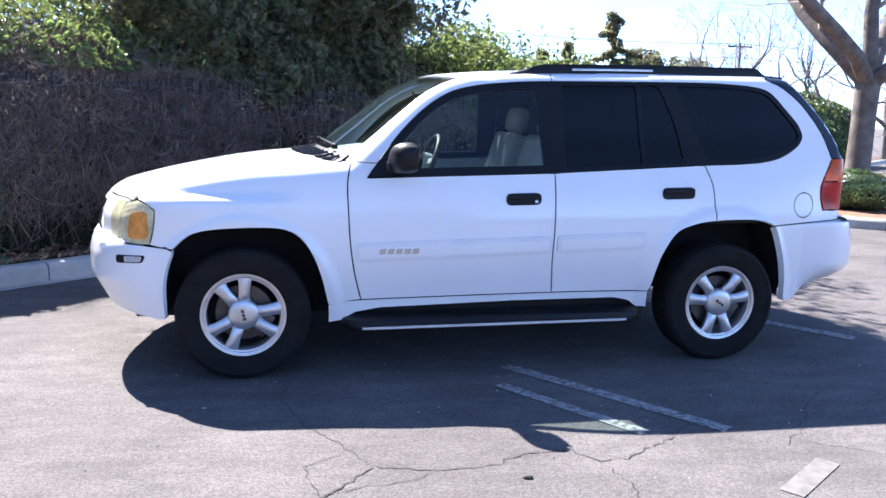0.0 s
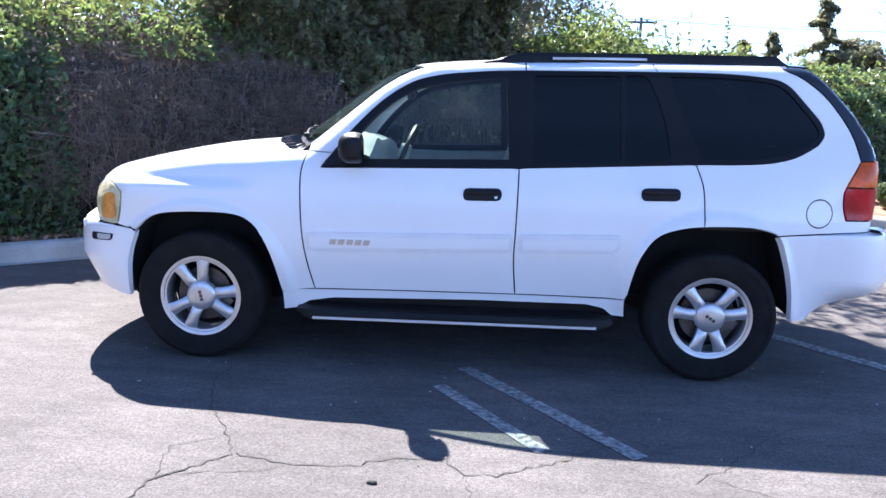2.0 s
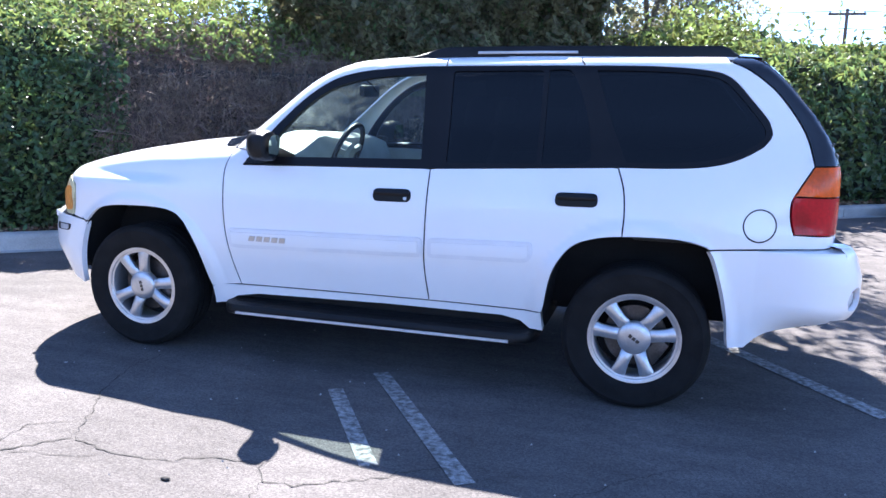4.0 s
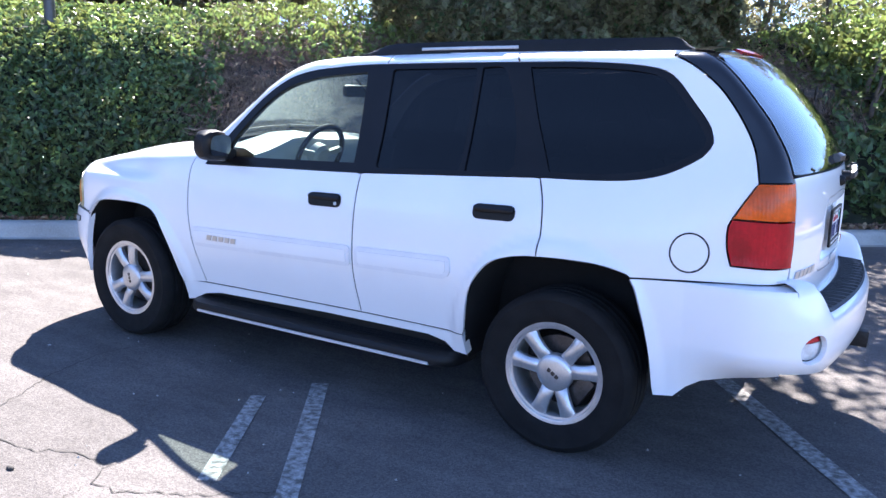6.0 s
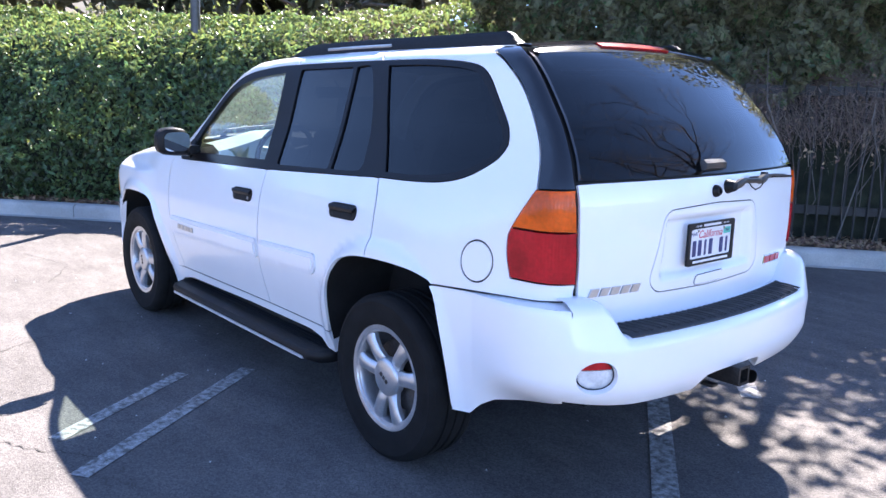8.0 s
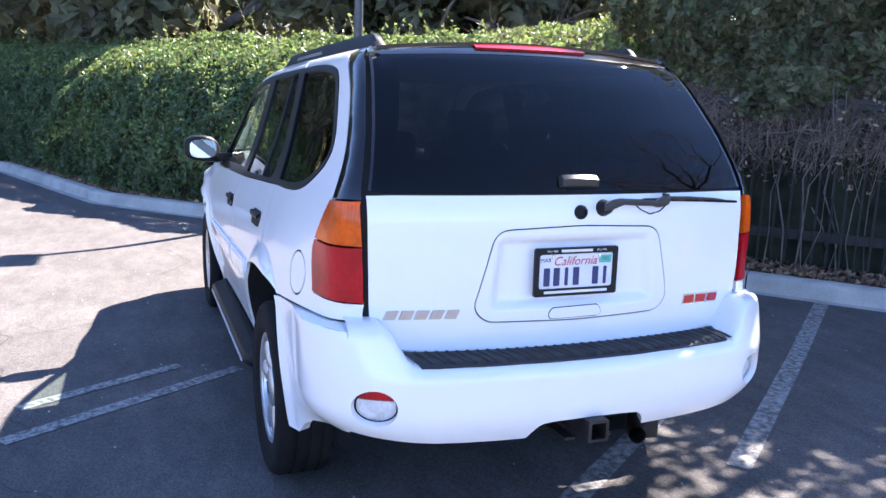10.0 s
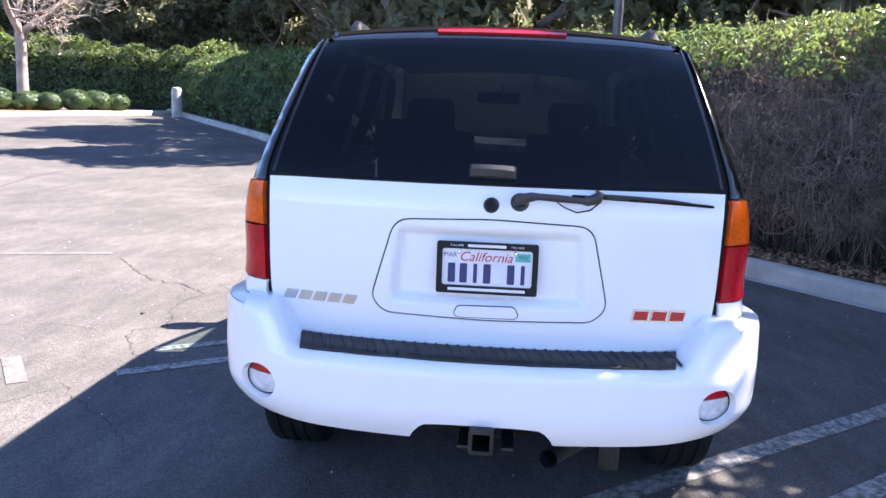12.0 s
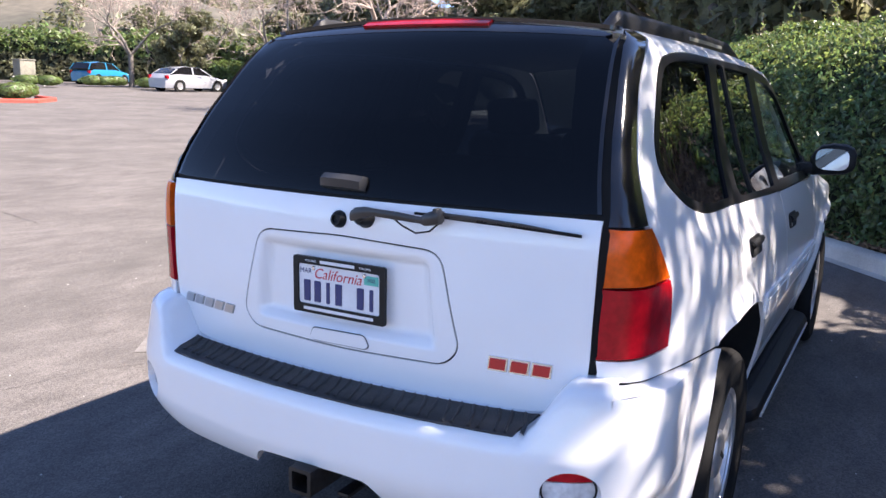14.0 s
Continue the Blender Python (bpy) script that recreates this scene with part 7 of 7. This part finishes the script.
def straight_hedge(label, a, b, w, h, n, size, seed, mat_=M_LEAF):
    """A free-standing hedge from a to b."""
    t = thing("hedge", label, "hedge")
    a, b = Vector(a), Vector(b)
    u = (b - a).normalized()
    m = Vector((-u.y, u.x))
    r = np.random.default_rng(seed)
    L = (b - a).length
    k = max(2, int(L / 1.0))
    rings = []
    for i in range(k + 1):
        p = a.lerp(b, i / k)
        z = float(ground_z(p.x, p.y))
        e = 0.1 * noise.noise(Vector((i * 0.7, seed, 0)))
        rings.append([(p.x + m.x * o, p.y + m.y * o, z + zz) for o, zz in ((-w * 0.4, 0), (-w * 0.42, h * 0.8 + e), (0, h * 0.92 + e), (w * 0.42, h * 0.8 - e), (w * 0.4, 0))])
    part("shade_core", loft(rings), M_CORE, t)
    s = r.uniform(0, L, n)
    ang = r.uniform(-0.35, math.pi + 0.35, n)
    ex = np.abs(np.sin(ang)) ** 0.5 * np.sign(np.sin(ang))
    ox = np.abs(np.cos(ang)) ** 0.5 * np.sign(np.cos(ang)) * w / 2
    oz = h * (0.5 + 0.5 * ex)
    low = r.random(n) < 0.5
    oz = np.where(low, r.uniform(0.05, 0.9, n) * h, oz)
    ox = np.where(low, np.sign(ox) * w / 2, ox)
    p3 = np.stack([a.x + u.x * s + m.x * ox, a.y + u.y * s + m.y * ox, oz], 1)
    b_ = 1 + 0.22 * fbm(p3, 0.9, seed)
    pts = np.stack([a.x + u.x * s + m.x * ox * b_, a.y + u.y * s + m.y * ox * b_, oz * b_ + ground_z(p3[:, 0], p3[:, 1])], 1)
    out = np.stack([m.x * ox, m.y * ox, np.where(low, 0.3, 1.0)], 1)
    # upper leaves get the sunlit colour
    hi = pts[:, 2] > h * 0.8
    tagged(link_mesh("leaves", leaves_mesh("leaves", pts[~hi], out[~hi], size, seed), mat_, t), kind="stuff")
    tagged(link_mesh("top_leaves", leaves_mesh("top_leaves", pts[hi], out[hi], size, seed + 1), M_LEAF_LIT, t, "top leaves coloured as if in the sun"), kind="stuff")
    return t


straight_hedge("dark green hedge closing the lot behind the shrubs", (-29.3, -11.2), (-33.0, -30.5), 1.6, 2.6, 24000, 0.11, 131)
straight_hedge("dark green hedge closing the lot farther off", (-33.5, -31.0), (-36.0, -40.0), 1.6, 1.8, 9000, 0.14, 132)
straight_hedge("tall dark brush behind the far cars", (-29.0, -60.0), (-43.0, -45.0), 2.6, 3.4, 9000, 0.24, 133, M_LEAF_DARK)
straight_hedge("tall dark brush closing the far corner", (-43.2, -44.6), (-39.5, -36.5), 2.4, 3.2, 4500, 0.24, 134, M_LEAF_DARK)
for k, (x, y, sc, kd) in enumerate(((-37.5, -12.0, 1.4, "d"), (-36.5, -17.5, 1.3, "c"), (-39, -22.5, 1.4, "d"), (-38.5, -28.5, 1.35, "c"), (-45, -20, 1.9, "c"), (-43, -14, 2.0, "d"), (-34.5, -40.5, 0.8, "d"), (-24, -52, 0.9, "c"), (-42, -53, 0.9, "c"), (-46, -40, 1.2, "c"), (-44, -33, 1.2, "d"), (-14, -58, 0.9, "d"))):
    leafy_tree(kd, "dark evergreen tree beyond the lot's end", x, y, 6.4, 2.3, 1.2, 73, turn=k * 47, scale=sc)
for k, (x, y, h, sd) in enumerate(((-31.6, -42.3, 8.0, 141), (-36.0, -34.5, 8.5, 142), (-40.0, -44.0, 8.0, 143), (-22.0, -50.0, 7.5, 144), (-42.0, -27.0, 9.0, 145))):
    bare_tree("pale leafless tree at the far end of the lot", x, y, h, sd, trunk=0.17, first=2.2, depth=5, spread=0.7, fine=0.013)
for k, (x, y) in enumerate(((-26.0, -42.6), (-25.0, -43.2), (-30.6, -39.6), (-31.3, -39.2), (-15.2, -29.2), (-16.2, -30.2), (-29.5, -43.4), (-30.1, -43.0), (-30.8, -42.9))):
    shrub("low clipped shrub by the far kerb", x, y, 0.7, 0.55, 150 + k, n=1400, size=0.10, material=M_LEAF_LIT, group="far shrubs")
kerb("kerb_5", [(-13.2, -29.0), (-15.4, -27.9), (-16.9, -28.9), (-17.2, -30.4)], "red painted kerb of a far island", M_REDKERB, w=0.25, h=0.15)


def far_car(name, label, x, y, turn, colour, hatch):
    """A parked car: lofted body, glasshouse, wheels, lamps."""
    c = thing(name, label, "car", at=pose(x, y, float(ground_z(x, y)), 0, 0, turn))
    paint_ = mat("paint_" + name, colour, 0.3, vary=0.03, coat=1.0)
    L, W = (4.1, 1.72) if hatch else (4.6, 1.80)
    xs = np.linspace(-L / 2, L / 2, 19)
    if hatch:
        top = np.interp(xs / L, [-0.5, -0.46, -0.2, -0.1, 0.45, 0.5], [0.62, 0.78, 0.98, 1.02, 1.02, 0.80])
    else:
        top = np.interp(xs / L, [-0.5, -0.46, -0.22, -0.1, 0.30, 0.47, 0.5], [0.58, 0.72, 0.93, 0.98, 1.02, 1.00, 0.75])
    rings = []
    for xx, t in zip(xs, top):
        k = 1 - 0.16 * (abs(xx) / (L / 2)) ** 6
        w = W / 2 * k
        rings.append([(xx, w * a, z) for a, z in ((-0.90, 0.20), (-0.99, 0.45), (-1.0, 0.68), (-0.93, t - 0.05), (-0.80, t), (0.80, t), (0.93, t - 0.05), (1.0, 0.68), (0.99, 0.45), (0.90, 0.20))])
    body = part("body", loft(rings), paint_, c)
    gx = (-0.95, -0.30, 0.90, 1.75, 2.02) if hatch else (-1.05, -0.25, 0.75, 1.45, 1.95)
    gz = (1.0, 1.42, 1.50, 1.40, 1.02) if hatch else (0.97, 1.38, 1.44, 1.32, 1.03)
    part("cabin_glass", loft([[(xx, W / 2 * a, z) for a, z in ((-0.90, 0.93), (-0.90 + 0.20 * (zz - 0.93), zz - 0.03), (-0.6, zz), (0.6, zz), (0.90 - 0.20 * (zz - 0.93), zz - 0.03), (0.90, 0.93))] for xx, zz in zip(gx, gz)]), M_GLOSSBLACK, c, "dark windows")
    part("roof", loft([[(xx, W / 2 * a, z) for a, z in ((-0.76, zz - 0.035), (-0.6, zz + 0.012), (0.6, zz + 0.012), (0.76, zz - 0.035))] for xx, zz in zip(gx[1:4], gz[1:4])]), paint_, c)
    for sd in (-1, 1):
        for p0, p1 in (((gx[0], gz[0] - 0.05), (gx[1], gz[1] - 0.03)), ((0.32, 0.95), (0.36, gz[2] - 0.05)), ((gx[4], gz[4] - 0.05), (gx[3], gz[3] - 0.03))):
            part("pillar", loft([[(p[0] + o, sd * (W / 2 * (0.91 - 0.20 * (p[1] - 0.93)) + 0.004), p[1]) for o in (-0.05, 0.05)] + [(p[0] + o, sd * (W / 2 * (0.91 - 0.20 * (p[1] - 0.93)) - 0.02), p[1]) for o in (0.05, -0.05)] for p in (p0, p1)]), paint_, c)
        for wx in (-L * 0.31, L * 0.30):
            w = new("wheel")
            w.parent = c
            w.matrix_basis = pose(wx, sd * (W / 2 - 0.10), 0.32, 0, 0, 0 if sd < 0 else 180)
            part("tyre", lathe([(0.20, -0.10), (0.25, -0.115), (0.30, -0.11), (0.32, -0.08), (0.32, 0.08), (0.2, 0.1)], 28), M_RUBBER, w)
            part("rim", lathe([(0.0005, -0.085), (0.06, -0.09), (0.16, -0.085), (0.19, -0.10), (0.205, -0.105), (0.205, -0.08)], 28), M_ALLOY, w)
            part("arch_shadow", lathe([(0.32, -0.117), (0.375, -0.1125), (0.375, 0.02)], 28), M_LINER, w)
        part("tail_lamp", box(bmesh.new(), L / 2 - 0.20, L / 2 - 0.02, min(sd * W * 0.36, sd * W * 0.475), max(sd * W * 0.36, sd * W * 0.475), 0.72, 0.92, 0.03), M_RED, c)
        part("head_lamp", box(bmesh.new(), -L / 2 + 0.03, -L / 2 + 0.35, min(sd * W * 0.33, sd * W * 0.465), max(sd * W * 0.33, sd * W * 0.465), 0.60, 0.75, 0.03), M_CLEARLENS, c)
    return c


far_car("hatchback", "bright blue hatchback parked at the far kerb", -33.6, -47.8, 10.5, (0.012, 0.20, 0.36), True)
far_car("sedan", "silver-white sedan parked at the far end", -31.2, -36.75, -3, (0.36, 0.37, 0.40), False)
box_ = thing("utility_cabinet", "pale metal utility cabinet by the far hedge", "utility cabinet", at=pose(-29.7, -50.5, float(ground_z(-29.7, -50.5))))
part("cabinet", box(bmesh.new(), -0.55, 0.55, -0.4, 0.4, 0.0, 1.45, 0.04), mat("cabinet_paint", (0.22, 0.21, 0.165), 0.7), box_)
part("cap", box(bmesh.new(), -0.6, 0.6, -0.45, 0.45, 1.45, 1.52, 0.02), mat("cabinet_cap", (0.24, 0.23, 0.19), 0.7), box_)
for x, y, q in ((-24.9, -12.3, 1.0), (-25.4, -45.0, 0.5), (-26.7, -44.15, 0.5)):
    b = thing("bollard", "short pale concrete bollard standing by the kerb", "bollard", "bollards", at=pose(x, y, float(ground_z(x, y))))
    part("post", lathe([(0.19 * q, 0), (0.19 * q, q), (0.16 * q, 1.08 * q), (0.0005, 1.12 * q)], 16), M_CONCRETE, b).matrix_basis = pose(0, 0, 0, 90, 0, 0)
lp2 = thing("lamp_post", "tall slim lamp post on a concrete base", "lamp post", at=pose(-32.8, -30.4, float(ground_z(-32.8, -30.4))))
link_mesh("pole", tubes_mesh("pole", [([(0, 0, 0.7), (0, 0, 3.0), (0, 0, 6.5)], [0.07, 0.06, 0.05])], 10), M_POLE, lp2)
part("base", lathe([(0.24, 0), (0.24, 0.72), (0.2, 0.75), (0.0005, 0.75)], 18), M_CONCRETE, lp2).matrix_basis = pose(0, 0, 0, 90, 0, 0)
part("lamp_head", box(bmesh.new(), -0.45, 0.15, -0.15, 0.15, 6.45, 6.58, 0.03), M_POLE, lp2)

# wooded hillside behind the far end
hx = np.linspace(-1, 1, 60)
rings = []
for k in range(14):
    u = k / 13
    row = []
    for t in hx:
        a = math.radians(222 + t * 62)
        R = 95 + 260 * u
        z = 46 * smooth01(0, 1, u) * (0.75 + 0.35 * noise.fractal(Vector((t * 3, u * 2, 4)), 0.7, 2, 4)) - 1.0
        row.append((R * math.cos(a), R * math.sin(a), z))
    rings.append(row)
hill = part("hillside", loft(rings, closed=False, caps=False), M_HILL)
tagged(hill, "dry wooded hillside beyond the lot", "hill", kind="structure")
r = np.random.default_rng(77)
m = 700
t, u = r.uniform(-1, 1, m), r.uniform(0.0, 0.9, m) ** 1.2
cen = []
for a_, b_ in zip(t, u):
    a = math.radians(222 + a_ * 62)
    R = 95 + 260 * b_
    z = 46 * float(smooth01(0, 1, b_)) * (0.75 + 0.35 * noise.fractal(Vector((a_ * 3, b_ * 2, 4)), 0.7, 2, 4)) - 1.0
    cen.append((R * math.cos(a), R * math.sin(a), z + 1.2))
pts, out = clump_points(r, np.array(cen), 42000, 2.6)
tagged(link_mesh("hill_woods", leaves_mesh("hill_woods", pts, out, 1.0, 78), M_LEAF_DARK), "scrub oak and brush on the hillside", "woods", kind="stuff")

# ---------------------------------------------------------------- distance to the east: hedge tops, conifers, bare trees, wires
def conifer(label, x, y, h, seed, wide=0.16):
    t = thing("conifer", label, "tree", at=pose(x, y, 0))
    r = np.random.default_rng(seed)
    link_mesh("trunk", tubes_mesh("trunk", [([(0, 0, 0), (0, 0, h)], [h * 0.018, 0.02])], 7), M_BARK, t)
    pts, out = [], []
    for k in range(26):
        z = h * (0.2 + 0.8 * k / 26)
        L = h * wide * (1.05 - z / h) * r.uniform(0.5, 1.5) + 0.2
        a = r.uniform(0, 6.28)
        for j in range(70):
            w = r.random()
            pts.append((math.cos(a) * L * w + r.normal(0, 0.12), math.sin(a) * L * w + r.normal(0, 0.12), z - 0.25 * L * w * w + r.normal(0, 0.10)))
            out.append((0, 0, 1))
    tagged(link_mesh("needles", leaves_mesh("needles", np.array(pts), np.array(out, float), 0.34, seed), M_LEAF_DARK, t), kind="stuff")
    return t


conifer("tall thin conifer rising over far trees", 22.5, 50.2, 9.2, 161, 0.36)
conifer("slim young conifer in the distance", 19.6, 51.4, 7.2, 162)
conifer("slim young conifer in the distance", 17.9, 51.8, 6.6, 163)
for k, (x, y, sc) in enumerate(((24.6, 50.0, 1.02), (27.0, 48.5, 0.95), (11.5, 47.0, 0.72), (30.0, 47.0, 0.8), (15.0, 48.0, 0.78), (42.0, 40.0, 0.85))):
    leafy_tree("d" if k % 2 else "c", "rounded evergreen tree in the distance", x, y, 6.4, 2.3, 1.2, 73, turn=k * 61, scale=sc)
for k, (x, y, h, sd) in enumerate(((13.8, 20.8, 6.4, 175), (16.4, 23.0, 6.8, 176), (18.8, 21.5, 7.0, 177), (19.5, 24.5, 6.8, 171), (23.5, 24.0, 7.4, 172), (27.5, 25.5, 7.0, 173), (9.5, 30.0, 5.2, 174))):
    bare_tree("leafless tree beyond the hedge", x, y, h, sd, trunk=0.13, first=1.6, depth=4, spread=0.6, fine=0.007)
poles = [(-22.0, 48.0), (-5.0, 50.5), (11.0, 52.8), (36.0, 56.0), (70.0, 60.0)]
for x, y in poles:
    u_ = thing("utility_pole", "wooden utility pole with a crossarm", "utility pole", "utility poles", at=pose(x, y, 0))
    link_mesh("pole", tubes_mesh("pole", [([(0, 0, 0), (0, 0, 8.1)], [0.14, 0.10])], 8), M_WOODPOLE, u_)
    part("crossarm", box(bmesh.new(), -1.1, 1.1, -0.06, 0.06, 7.7, 7.85), M_WOODPOLE, u_)
    for o in (-1.0, -0.4, 0.4, 1.0):
        part("insulator", lathe([(0.05, 0.0), (0.06, 0.08), (0.02, 0.14)], 8), M_CONCRETE, u_).matrix_basis = pose(o, 0, 7.85, 90, 0, 0)
for k, zz in enumerate((6.9, 8.0)):
    lines = []
    for a, b in zip(poles, poles[1:]):
        pts = [(a[0] + (b[0] - a[0]) * t, a[1] + (b[1] - a[1]) * t, zz - 1.1 * t * (1 - t)) for t in np.linspace(0, 1, 14)]
        lines.append((pts, [0.022] * 14))
    tagged(link_mesh("power_line", tubes_mesh("power_line", lines, 4), M_WIRE), "thin black overhead power line", "power line", "power lines")

# trees on the open side of the lot, seen only as reflections
for k, (x, y, h, sd) in enumerate(((3.0, -17.5, 6.5, 181), (-5.5, -19.0, 7.0, 182), (14.0, -12.0, 7.0, 183))):
    bare_tree("bare tree on the open side of the lot", x, y, h, sd, trunk=0.16, first=2.0, depth=4, spread=0.65, fine=0.007)
straight_hedge("low green hedge on the open side of the lot", (5.0, -23.0), (26.0, -18.0), 1.6, 1.5, 9000, 0.15, 191)
